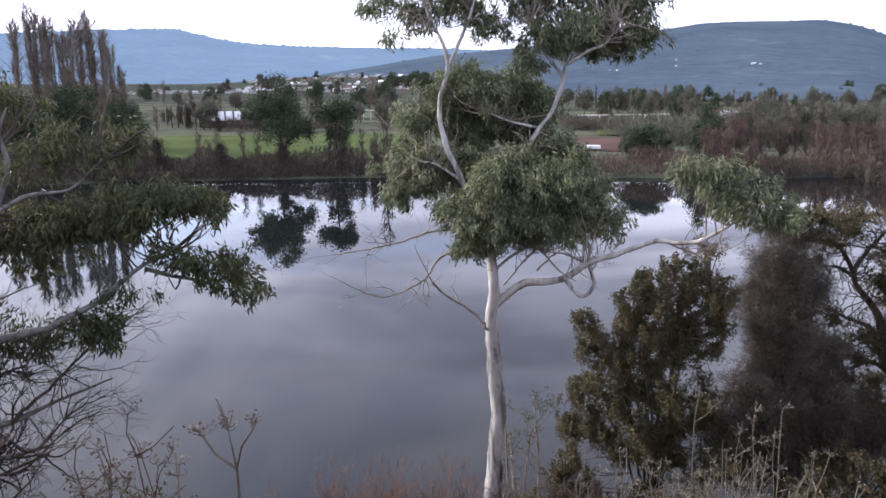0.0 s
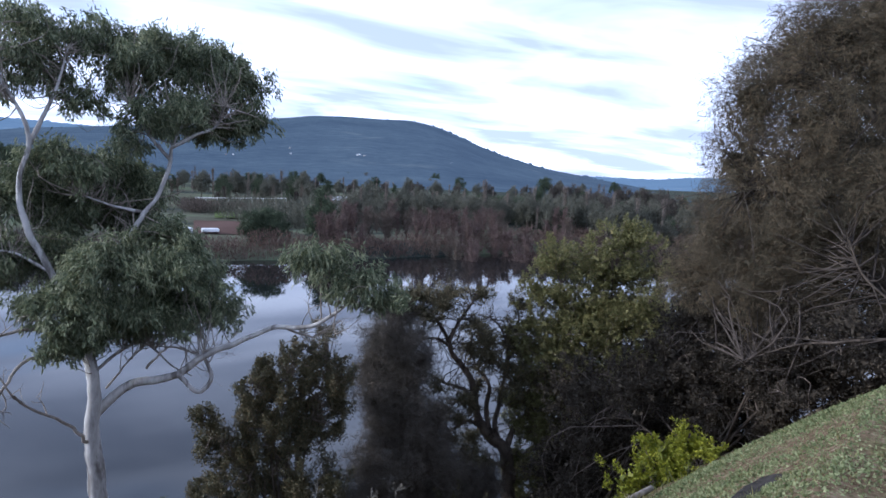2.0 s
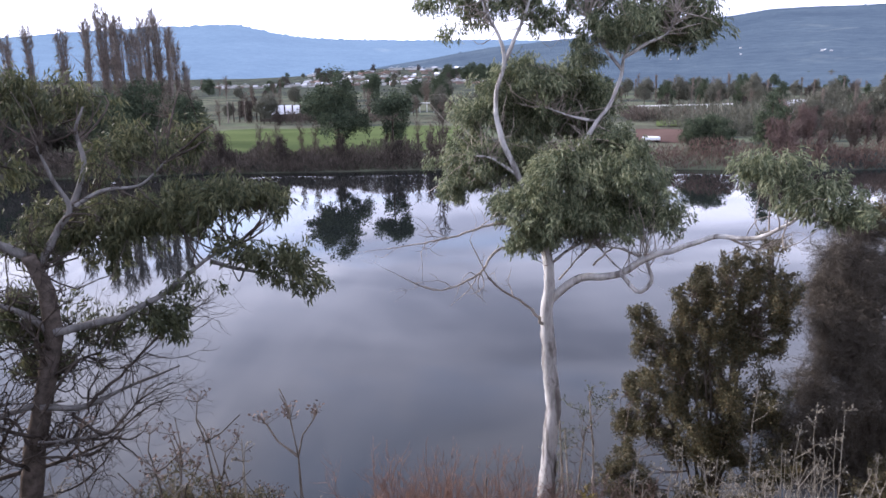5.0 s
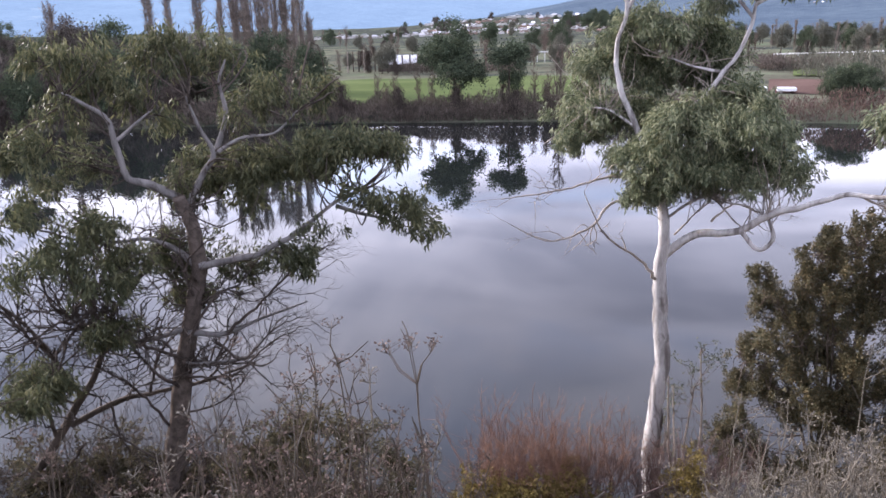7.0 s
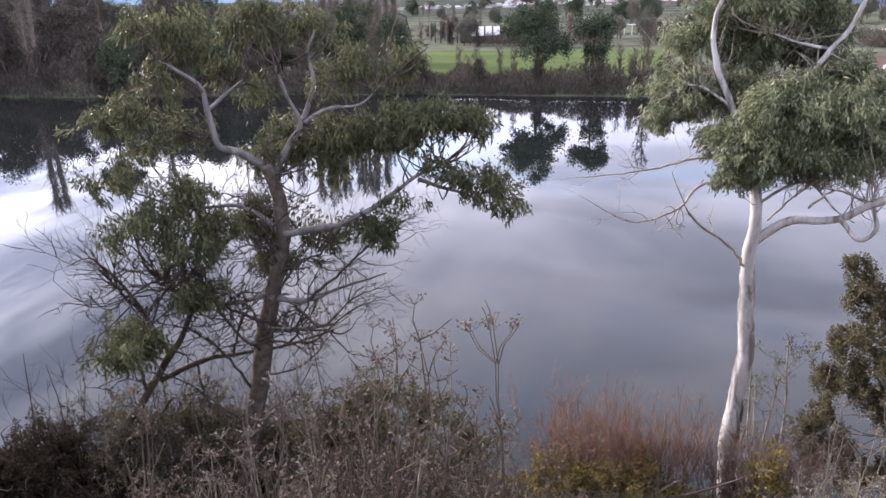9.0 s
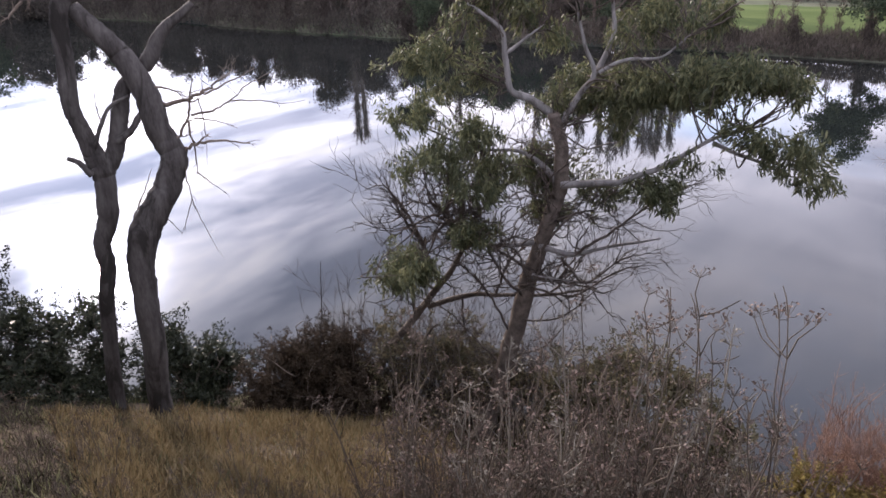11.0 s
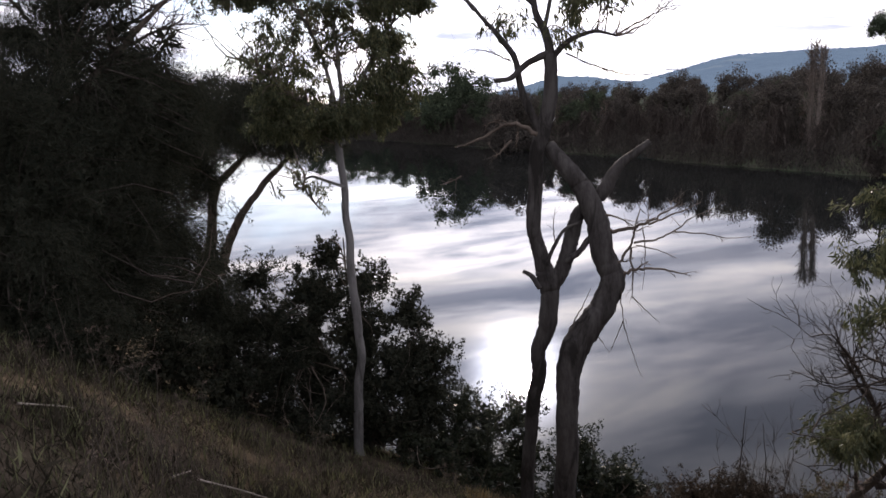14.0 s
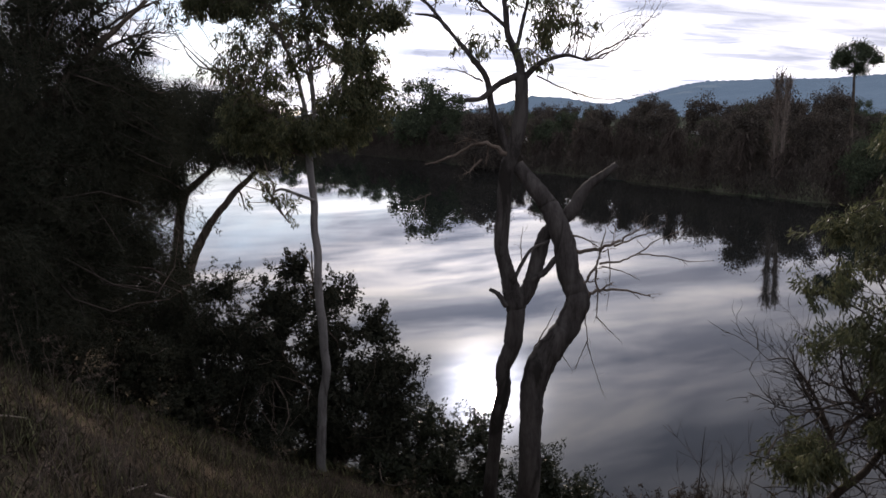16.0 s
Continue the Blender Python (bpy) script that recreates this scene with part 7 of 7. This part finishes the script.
grow(
    "sheoak_tree", "huge rusty-brown drooping she-oak beside the lawn", "tree",
    [
        ([(11.77, 4.83, 7.81), (11.65, 5.11, 9.06), (11.46, 5.53, 10.40), (11.16, 6.13, 11.77), (10.97, 6.47, 12.93)], 0.28, 0.08),
        ([(11.66, 5.09, 8.74), (10.56, 5.10, 9.07), (9.88, 5.34, 9.14), (9.42, 5.75, 9.04), (9.17, 6.15, 8.94), (8.81, 6.66, 8.63)], 0.036, 0.006),
        ([(11.54, 5.36, 9.85), (10.49, 5.48, 9.55), (10.07, 5.82, 9.91), (9.95, 6.04, 10.45)], 0.03, 0.01),
        ([(11.05, 5.70, 11.20), (10.64, 6.44, 11.16), (10.22, 7.09, 11.39), (9.81, 7.66, 11.02)], 0.07, 0.02),
        ([(10.90, 5.99, 11.75), (10.59, 6.53, 12.41), (10.24, 7.07, 12.92), (9.96, 7.46, 13.10)], 0.07, 0.02),
        ([(11.58, 5.97, 11.20), (11.69, 5.75, 12.28), (11.68, 5.76, 13.25)], 0.09, 0.03),
    ],
    [
        ((11.06, 6.91, 13.42), 1.23, 0.93), ((10.53, 7.35, 12.90), 0.91, 0.86), ((10.01, 7.73, 12.36), 0.64, 0.74), ((10.58, 6.92, 12.01), 1.18, 0.88), ((9.90, 7.87, 11.38), 0.64, 0.74),
        ((10.19, 7.14, 11.05), 0.96, 0.82), ((10.72, 6.31, 11.09), 0.96, 0.87), ((9.95, 8.13, 10.26), 0.60, 0.60), ((10.02, 8.52, 9.45), 0.56, 0.62), ((10.26, 7.73, 9.27), 0.70, 0.55), ((10.74, 7.04, 9.18), 0.70, 0.50), ((10.26, 7.39, 10.06), 0.79, 0.69), ((11.39, 6.34, 12.71), 1.12, 1.12), ((11.31, 5.84, 11.20), 1.09, 1.09), ((10.71, 6.72, 9.95), 0.79, 0.69),
        ((11.99, 5.57, 12.86), 1.25, 1.25), ((12.06, 5.41, 10.99), 1.23, 1.23), ((11.65, 6.27, 13.90), 1.26, 0.84), ((10.94, 6.76, 10.36), 0.48, 0.40), ((10.72, 7.10, 10.16), 0.48, 0.40), ((10.93, 6.37, 10.35), 0.40, 0.40), ((10.35, 8.29, 9.71), 0.45, 0.40), ((10.50, 7.43, 9.63), 0.48, 0.40), ((11.27, 6.13, 9.92), 0.80, 0.80),
    ],
    "needle", SHEOAK, DARK_BARK, DARK_TWIG, seed=115, density=1.1,
    bare=[
        ([(9.80, 5.29, 9.16), (9.51, 5.79, 8.93), (9.27, 6.18, 8.62), (8.94, 6.65, 8.46)], 0.009, 10, 0.5),
        ([(9.42, 5.75, 9.04), (9.05, 6.33, 9.01), (8.67, 6.84, 8.68)], 0.009, 8, 0.5),
        ([(10.31, 5.38, 9.54), (10.09, 5.80, 9.56), (9.92, 6.08, 9.32)], 0.009, 8, 0.5),
    ],
)
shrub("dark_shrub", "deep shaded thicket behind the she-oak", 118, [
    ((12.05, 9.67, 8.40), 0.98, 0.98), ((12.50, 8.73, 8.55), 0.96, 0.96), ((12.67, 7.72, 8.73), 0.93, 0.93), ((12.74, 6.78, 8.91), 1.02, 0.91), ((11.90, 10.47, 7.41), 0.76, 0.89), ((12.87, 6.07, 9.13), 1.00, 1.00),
], "tea", SHADED_UNDER_LEAF, stems=6)
shrub("dark_shrub", "dark shaded shrub at the foot of the tea tree", 138, [((7.35, 11.86, 3.93), 0.64, 0.76), ((7.80, 11.33, 4.10), 0.61, 0.69), ((6.80, 11.49, 3.64), 0.73, 0.61)], "tea", TEA_LEAF)
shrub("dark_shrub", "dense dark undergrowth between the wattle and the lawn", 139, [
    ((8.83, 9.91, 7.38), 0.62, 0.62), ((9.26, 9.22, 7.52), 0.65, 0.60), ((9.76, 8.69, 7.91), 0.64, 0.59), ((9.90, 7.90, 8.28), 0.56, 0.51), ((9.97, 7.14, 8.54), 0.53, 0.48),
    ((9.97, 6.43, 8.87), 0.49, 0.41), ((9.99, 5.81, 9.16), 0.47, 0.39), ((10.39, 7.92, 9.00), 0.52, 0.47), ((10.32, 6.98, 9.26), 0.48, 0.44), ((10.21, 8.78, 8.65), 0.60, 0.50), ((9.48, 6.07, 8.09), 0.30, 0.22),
], "tea", SHADED_UNDER_LEAF, stems=9)
shrub("lime_shrub", "bright yellow-green shrub at the edge of the lawn", 116, [
    ((7.24, 6.08, 7.86), 0.35, 0.22), ((6.86, 6.21, 7.70), 0.36, 0.27), ((6.47, 6.33, 7.39), 0.33, 0.26), ((6.88, 6.04, 7.52), 0.45, 0.26),
], "broad", LIME_LEAF, stems=4, density=2.6, scale=0.7)
shrub("dark_shrub", "dark shrub below the yellow-green bush", 117, [((8.81, 9.91, 5.27), 0.67, 0.67), ((8.28, 10.36, 4.64), 0.80, 0.69), ((9.57, 9.46, 6.28), 0.67, 0.67)], "tea", SHADED_UNDER_LEAF)

# shrubs below the camera and to the left
shrub("bare_shrub", "small thin leafless shrub at the water's edge", 120, [((1.65, 12.44, 5.25), 0.50, 0.42, "sparse"), ((1.56, 12.35, 4.51), 0.40, 0.46, "bare")], "sparse", OLD_GUM_LEAF, PALE_TWIG, density=0.9, twig_size=0.006)


def twiggy(name, label, spots, stems, tall, thick, material, seed, lean=0.25):
    """A leafless shrub: many fine upright stems that fork again and again."""
    rng = np.random.default_rng(seed)
    mid = np.mean(np.array(spots), axis=0)
    base = np.array([mid[0], mid[1], gz(mid[0], mid[1])])
    ob = thing(name, tuple(base), label, "shrub")
    pick = rng.integers(0, len(spots), stems)
    at = np.array(spots)[pick] + rng.normal(0, 0.22, (stems, 3))
    foot = np.stack([at[:, 0], at[:, 1], ground_z(at[:, 0], at[:, 1]) - 0.05], -1) - base
    way = np.stack([rng.normal(0, lean, stems), rng.normal(0, lean, stems), np.ones(stems)], -1)
    lines = wander(foot, way, tall * rng.uniform(0.55, 1.0, (stems, 1)), 8, rng, 0.16, 0.1)
    vs, fs, off = [], [], 0
    for level in range(3):
        r = thick * (1.0, 0.6, 0.42)[level] * np.linspace(1, 0.45, lines.shape[1])[None] * rng.uniform(0.7, 1.2, (len(lines), 1))
        v, f = sweep(lines, r, 3)
        vs.append(v), fs.append(f + off)
        off += len(v)
        again = np.repeat(np.arange(len(lines)), 4)
        knot = rng.integers(2, lines.shape[1], len(again))
        begin = lines[again, knot]
        lines = wander(begin, unit(begin - lines[again, knot - 1]) + rng.normal(0, 0.35, begin.shape), tall * (0.42, 0.2)[min(level, 1)] * rng.uniform(0.4, 1.1, (len(begin), 1)), 4, rng, 0.2, 0.1)
    part("trunk", limb_mesh("trunk", [tuple(foot[0]), tuple(foot[0] + (0.05, 0, tall * 0.3)), tuple(foot[0] + (0.1, 0.05, tall * 0.6))], thick * 2, thick, material, rng, 6)[0], ob)
    tagged(part("twig_growth", mesh("twig_growth", np.vstack(vs), np.vstack(fs), material, True), ob), kind="stuff")


twiggy("red_shrub", "low reddish leafless shrub beside the white gum", [(-2.03, 11.07, 3.39), (-1.51, 11.15, 3.53), (-0.99, 11.21, 3.62), (-0.47, 11.24, 3.48), (0.04, 11.25, 3.42), (-0.77, 11.23, 3.08), (-1.61, 11.14, 2.90)], 190, 1.8, 0.009, RED_SHOOT, 121)
twiggy("brown_twig_shrub", "brown leafless shrub against the white gum's trunk", [(0.46, 11.44, 3.11), (1.24, 11.38, 3.38), (1.60, 11.34, 3.69), (2.06, 11.27, 3.69), (1.57, 11.34, 2.85), (0.80, 11.42, 2.55)], 120, 1.4, 0.009, RED_TWIG, 131)
twiggy("bare_thicket", "dark leafless thicket under the old gum", [(-7.13, 6.53, 5.86), (-6.75, 6.90, 5.67), (-6.31, 7.29, 5.57), (-5.83, 7.66, 5.40), (-5.43, 7.93, 5.38), (-7.01, 6.65, 5.24), (-6.27, 7.32, 4.88), (-5.64, 7.79, 4.65)], 110, 1.9, 0.010, DARK_TWIG, 132)
twiggy("bare_thicket", "dark leafless thicket behind the rust-brown shrub", [(-7.85, 7.06, 4.18), (-7.51, 7.40, 4.19), (-7.22, 7.67, 3.99), (-6.77, 8.04, 4.04), (-6.32, 8.37, 4.11)], 70, 1.9, 0.010, DARK_TWIG, 133)
twiggy("bare_thicket", "thin upright bare stems by the water", [(-9.17, 6.44, 4.53), (-9.05, 6.60, 4.52), (-8.89, 6.79, 4.51), (-8.49, 7.25, 4.50)], 14, 2.4, 0.010, DARK_TWIG, 134, 0.1)
shrub("straw_shrub", "low golden-green dry shrub at the foot of the gum", 122, [((-2.15, 10.03, 3.12), 0.68, 0.47), ((-1.40, 10.36, 3.11), 0.69, 0.49), ((-0.62, 10.63, 3.13), 0.70, 0.56), ((0.03, 10.65, 2.88), 0.54, 0.43), ((1.56, 10.84, 3.67), 0.48, 0.48), ((-2.17, 9.62, 2.84), 0.73, 0.36)], "tea", GOLD_LEAF, RED_TWIG, density=1.1)
shrub("brown_shrub", "dark brown-green shrub behind the dry weeds", 123, [((-4.37, 8.42, 5.26), 0.68, 0.47), ((-3.80, 8.80, 4.90), 0.60, 0.57), ((-3.11, 9.05, 4.40), 0.43, 0.52), ((-4.89, 7.91, 5.12), 0.63, 0.49), ((-4.26, 8.03, 4.68), 0.90, 0.54), ((-3.27, 8.47, 4.10), 0.79, 0.56), ((-5.08, 7.45, 4.67), 0.71, 0.54)], "tea", TEA_LEAF)
shrub("brown_shrub", "dark brown shrub at the old gum's foot", 135, [((-6.83, 7.09, 5.06), 0.84, 0.51), ((-7.34, 6.60, 5.23), 0.74, 0.51), ((-6.21, 7.62, 4.68), 0.76, 0.47)], "tea", TEA_LEAF)
shrub("rust_shrub", "round rust-brown dead shrub on the bank", 124, [((-8.77, 5.44, 5.04), 0.64, 0.58), ((-8.31, 6.08, 5.04), 0.75, 0.57), ((-8.39, 5.65, 4.54), 1.19, 0.81), ((-7.81, 6.37, 4.45), 0.52, 0.65), ((-8.92, 5.02, 4.50), 0.48, 0.62)], "tea", RUST_LEAF, density=2.6, scale=0.75)
shrub("dark_shrub", "dark upright shrub beside the rust-brown one", 136, [((-10.40, 4.37, 4.65), 0.43, 0.59), ((-10.11, 4.96, 4.48), 0.41, 0.62), ((-10.13, 4.47, 3.99), 0.72, 0.52)], "tea", DARK_LEAF)
shrub("dark_shrub", "dark shrub at the foot of the dying gum", 125, [((-10.25, 4.30, 4.99), 0.55, 0.48), ((-9.96, 4.88, 4.82), 0.34, 0.50), ((-10.28, 4.70, 4.85), 0.46, 0.46), ((-9.79, 4.34, 4.41), 0.79, 0.49), ((-10.67, 4.35, 5.13), 0.41, 0.41)], "tea", DARK_LEAF)
shrub("dark_shrub", "dark shrub between the two gums", 126, [((-12.08, 2.68, 5.68), 0.58, 0.65), ((-11.78, 3.04, 5.49), 0.73, 0.52), ((-11.62, 3.55, 5.38), 0.52, 0.50), ((-11.18, 3.61, 5.04), 0.52, 0.52), ((-11.57, 2.21, 5.11), 0.93, 0.62), ((-11.19, 2.91, 4.73), 0.82, 0.62)], "tea", DARK_LEAF)
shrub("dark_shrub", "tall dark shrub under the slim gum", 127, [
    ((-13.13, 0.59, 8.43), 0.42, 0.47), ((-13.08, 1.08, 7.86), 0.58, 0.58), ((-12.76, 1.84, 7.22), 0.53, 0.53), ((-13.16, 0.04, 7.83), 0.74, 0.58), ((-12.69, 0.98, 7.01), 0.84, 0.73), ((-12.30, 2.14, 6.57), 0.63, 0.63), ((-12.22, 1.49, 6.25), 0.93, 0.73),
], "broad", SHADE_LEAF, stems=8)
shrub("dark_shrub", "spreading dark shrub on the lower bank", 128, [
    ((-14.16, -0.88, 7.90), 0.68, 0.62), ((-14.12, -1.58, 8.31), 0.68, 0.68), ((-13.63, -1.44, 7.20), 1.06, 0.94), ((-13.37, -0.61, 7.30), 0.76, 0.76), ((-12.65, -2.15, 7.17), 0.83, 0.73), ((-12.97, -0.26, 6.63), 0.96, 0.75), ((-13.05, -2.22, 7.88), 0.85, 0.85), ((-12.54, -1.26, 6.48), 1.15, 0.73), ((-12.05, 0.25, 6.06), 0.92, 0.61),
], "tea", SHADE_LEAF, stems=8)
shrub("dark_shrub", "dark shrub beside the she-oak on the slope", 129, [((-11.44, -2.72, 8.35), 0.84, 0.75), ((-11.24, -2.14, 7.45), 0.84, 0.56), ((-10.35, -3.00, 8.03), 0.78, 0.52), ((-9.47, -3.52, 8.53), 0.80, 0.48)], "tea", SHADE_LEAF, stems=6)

# ---- weeds, grass and small things ----


def weed(seed, tall, wood, head, name, label):
    """Dead fennel-like stalks, straight and upright, with spent umbels on rays at the top."""
    rng = np.random.default_rng(seed)
    ob = thing(name, (0, 0, 0), label, "weed", "dry weeds on the bank")
    n = rng.integers(6, 10)
    heads = []
    for j in range(n):
        lean = rng.normal(0, 0.11, 2) * tall
        foot = rng.normal(0, 0.19, 2)
        h = tall * (1.0 if j == 0 else rng.uniform(0.3, 0.72))
        line = spline([(foot[0], foot[1], -0.1), (foot[0] + lean[0] * 0.4, foot[1] + lean[1] * 0.4, h * 0.5), (foot[0] + lean[0], foot[1] + lean[1], h)], 4)
        line[1:] += rng.normal(0, 0.006, (len(line) - 1, 3))
        k = rng.integers(3, 6)
        at = rng.integers(int(len(line) * 0.45), len(line), k)
        tips = line[at] + unit(np.stack([rng.normal(0, 0.6, k), rng.normal(0, 0.6, k), rng.uniform(0.8, 1.6, k)], -1)) * rng.uniform(0.08, 0.26, (k, 1))
        v, f = sweep(line[None], np.linspace(0.0068, 0.0032, len(line))[None], 4)
        v2, f2 = sweep(twig_paths(line[at], tips, rng, 3, 0.06), np.tile(np.linspace(0.0042, 0.0026, 3), (k, 1)), 3)
        part("stalk", mesh("stalk", np.vstack([v, v2]), np.vstack([f, f2 + len(v)]), wood, True), ob)
        heads.append(np.vstack([tips[:2], line[-1:]]))
    heads = np.vstack(heads)
    hub = np.repeat(heads, 7, 0)
    rays = unit(np.stack([rng.normal(0, 1, len(hub)), rng.normal(0, 1, len(hub)), rng.uniform(0.4, 1.4, len(hub))], -1)) * rng.uniform(0.03, 0.075, (len(hub), 1))
    v, f = sweep(np.stack([hub, hub + rays * 0.5, hub + rays], 1), np.full((len(hub), 3), 0.0016), 3)
    tagged(part("ray_growth", mesh("ray_growth", v, f, wood), ob), kind="stuff")
    at = np.repeat(hub + rays, 2, 0) + rng.normal(0, 0.006, (len(hub) * 2, 3))
    tagged(part("seed_growth", mesh("seed_growth", *blades(at, unit(rng.normal(0, 1, at.shape)), rng.uniform(0.014, 0.026, len(at)), 0.012, rng, simple=True), head), ob), kind="stuff")
    return ob


PALE_WEEDS = [weed(200 + k, (1.6, 1.1, 1.3)[k], WEED, PALE_HEAD, "dry_weed", "straw-coloured dead weed stalks with spent seed heads") for k in range(3)]
DARK_WEEDS = [weed(210 + k, (1.7, 1.25, 1.45, 1.1)[k], SHADED_WEED, WEED_HEAD, "dead_weed", "grey-brown dead weed stalks with spent seed heads") for k in range(4)]
rng = np.random.default_rng(61)
spots = [(PALE_WEEDS, -13 - 17 * rng.uniform(), rng.uniform(3.3, 4.6), 0.70) for _ in range(46)]
spots += [(DARK_WEEDS, 17 + 36 * rng.uniform(), rng.uniform(3.2, 5.2), 1.2) for _ in range(96)]
spots += [(PALE_WEEDS, -17 - 10 * rng.uniform(), rng.uniform(3.6, 4.6), 0.78) for _ in range(8)]
spots += [(PALE_WEEDS, 17 + 30 * rng.uniform(), rng.uniform(3.2, 4.6), 1.2) for _ in range(14)]
spots += [(DARK_WEEDS, rng.uniform(-11, 16), rng.uniform(4.4, 6.2), 0.6) for _ in range(8)]
spots += [(DARK_WEEDS, rng.uniform(58, 112), rng.uniform(3.6, 8.5), 0.55) for _ in range(80)]
for k, (kinds, bearing, far, size) in enumerate(spots):
    stand(kinds[k % len(kinds)], *on_bearing(bearing, far), k * 0.77, size * rng.uniform(0.7, 1.2) * (1.0 if bearing < 40 else 0.85), 0.0)


def scatter(name, label, category, count, left, right, near, far, tall, width, leaf, seed, lean=0.35, keep=None, clumpy=0.5):
    """Blades of grass over a stretch of the bank, thick and thin in patches."""
    rng = np.random.default_rng(seed)
    a = np.radians(rng.uniform(min(left, right), max(left, right), count))
    d = near + (far - near) * rng.uniform(0, 1, count) ** 0.8
    x, y = -np.sin(a) * d, np.cos(a) * d
    patch = np.sin(x * 2.1 + np.sin(y * 1.7) * 1.5) * np.sin(y * 2.4 + np.sin(x * 1.3)) * 0.5 + 0.5
    ok = rng.uniform(0, 1, count) < 1 - clumpy + clumpy * patch
    if keep is not None:
        ok &= keep(x, y)
    ok &= ~in_river(x, y)
    x, y, patch = x[ok], y[ok], patch[ok]
    at = np.stack([x, y, ground_z(x, y) - 0.01], -1)
    way = rng.normal(0, lean, at.shape) + np.array([0, 0, 1.0])
    v, f = blades(at, way, tall * rng.uniform(0.4, 1.1, len(x)) * (0.6 + 0.5 * patch), width * rng.uniform(0.7, 1.3, len(x)), rng)
    tagged(new(name, mesh(name, v, f, leaf)), label, category, kind="stuff")


def off_lawn(x, y):
    return ~((x > 2.0) & (y < 5.6) & (y < x * 1.6 + 1))


def on_lawn(x, y):
    return ~off_lawn(x, y)


scatter("golden_grass", "long dry golden grass on the slope", "grass", 80000, 44, 78, 1.5, 10.0, 0.26, 0.005, STRAW, 71, 0.6, clumpy=0.7)
scatter("brown_grass", "dull brown dry grass on the shaded slope", "grass", 60000, 72, 125, 1.8, 11.0, 0.20, 0.006, SHADED_GRASS, 72, 0.9, clumpy=0.85)
scatter("bank_grass", "rough dry grass and weeds down the bank", "grass", 60000, -45, 50, 3.8, 14.0, 0.2, 0.008, SHADED_GRASS, 73, keep=off_lawn)
scatter("dull_grass", "dull green rough grass down the bank", "grass", 50000, -50, 120, 3.6, 15.0, 0.22, 0.008, TURF_LEAF, 74, keep=off_lawn)
scatter("groundcover", "low green creeping groundcover on the lawn", "groundcover", 230000, -36, -85, 2.6, 11.5, 0.040, 0.026, LAWN_LEAF, 75, 0.9, keep=on_lawn, clumpy=0.88)
scatter("lawn_edge_grass", "tufts of yellow grass along the lawn's edge", "grass", 16000, -32, -46, 4.6, 7.6, 0.30, 0.0032, TUFT_LEAF, 76, 0.42, clumpy=0.95)


scatter("lawn_tuft", "short pale green tufts and dry stalks on the lawn", "grass", 26000, -36, -85, 2.6, 11.5, 0.075, 0.006, TUFT_LEAF, 77, 0.8, keep=on_lawn, clumpy=0.95)


def flat_stone():
    x, y = 4.67, 3.33
    ob = thing("flat_stone", (x, y, gz(x, y)), "dark flat stone half sunk in the lawn", "stone")
    bm = bmesh.new()
    bmesh.ops.create_icosphere(bm, subdivisions=3, radius=1.0)
    for v in bm.verts:
        k = 1 + 0.3 * noise.noise(v.co * 1.6) + 0.14 * noise.noise(v.co * 5)
        v.co = Vector((v.co.x * 0.36 * k, v.co.y * 0.10 * k, max(min(v.co.z, 0.3), -0.6) * 0.045 + 0.012 * noise.noise(v.co * 4)))
    me = bpy.data.meshes.new("slab")
    bm.to_mesh(me)
    bm.free()
    me.materials.append(STONE)
    s = part("slab", me, ob)
    s.rotation_euler = (radians(-9), radians(-4), radians(10))


flat_stone()


def fallen_branch(label, points, thick, seed):
    rng = np.random.default_rng(seed)
    base = np.array(points[0], float)
    ob = thing("fallen_branch", tuple(base), label, "branch")
    part("wood", limb_mesh("wood", np.array(points, float) - base, thick, thick * 0.6, PALE_TWIG, rng, 7)[0], ob)


def along_ground(points, lift):
    return [(x, y, gz(x, y) + lift) for x, y, _ in points]


fallen_branch("grey fallen branch at the lawn's edge", along_ground([(4.95, 5.20, 0), (5.22, 5.33, 0), (5.56, 5.47, 0), (5.97, 5.56, 0)], 0.12), 0.055, 301)
fallen_branch("pale broken branch at the foot of the gum", [(-0.65, 10.63, 2.35), (-0.26, 10.65, 2.83), (0.11, 10.65, 3.23)], 0.035, 302)
fallen_branch("pale upright dead stick by the water", [(-0.20, 11.25, 3.15), (-0.20, 11.25, 3.70), (-0.18, 11.25, 4.17)], 0.02, 303)

fallen_branch("grey dead twig lying on the dark slope", along_ground([(-5.08, -2.16, 9.28), (-5.53, -2.08, 9.27), (-5.75, -2.03, 9.22)], 0.1), 0.008, 304)
fallen_branch("thin bent dead stick on the dark slope", along_ground([(-5.12, -1.13, 8.67), (-5.35, -0.88, 8.55), (-5.47, -0.60, 8.41)], 0.1), 0.008, 305)
fallen_branch("dry bleached stick on the dark slope", along_ground([(-4.90, -1.25, 8.72), (-5.32, -1.19, 8.65)], 0.1), 0.008, 306)
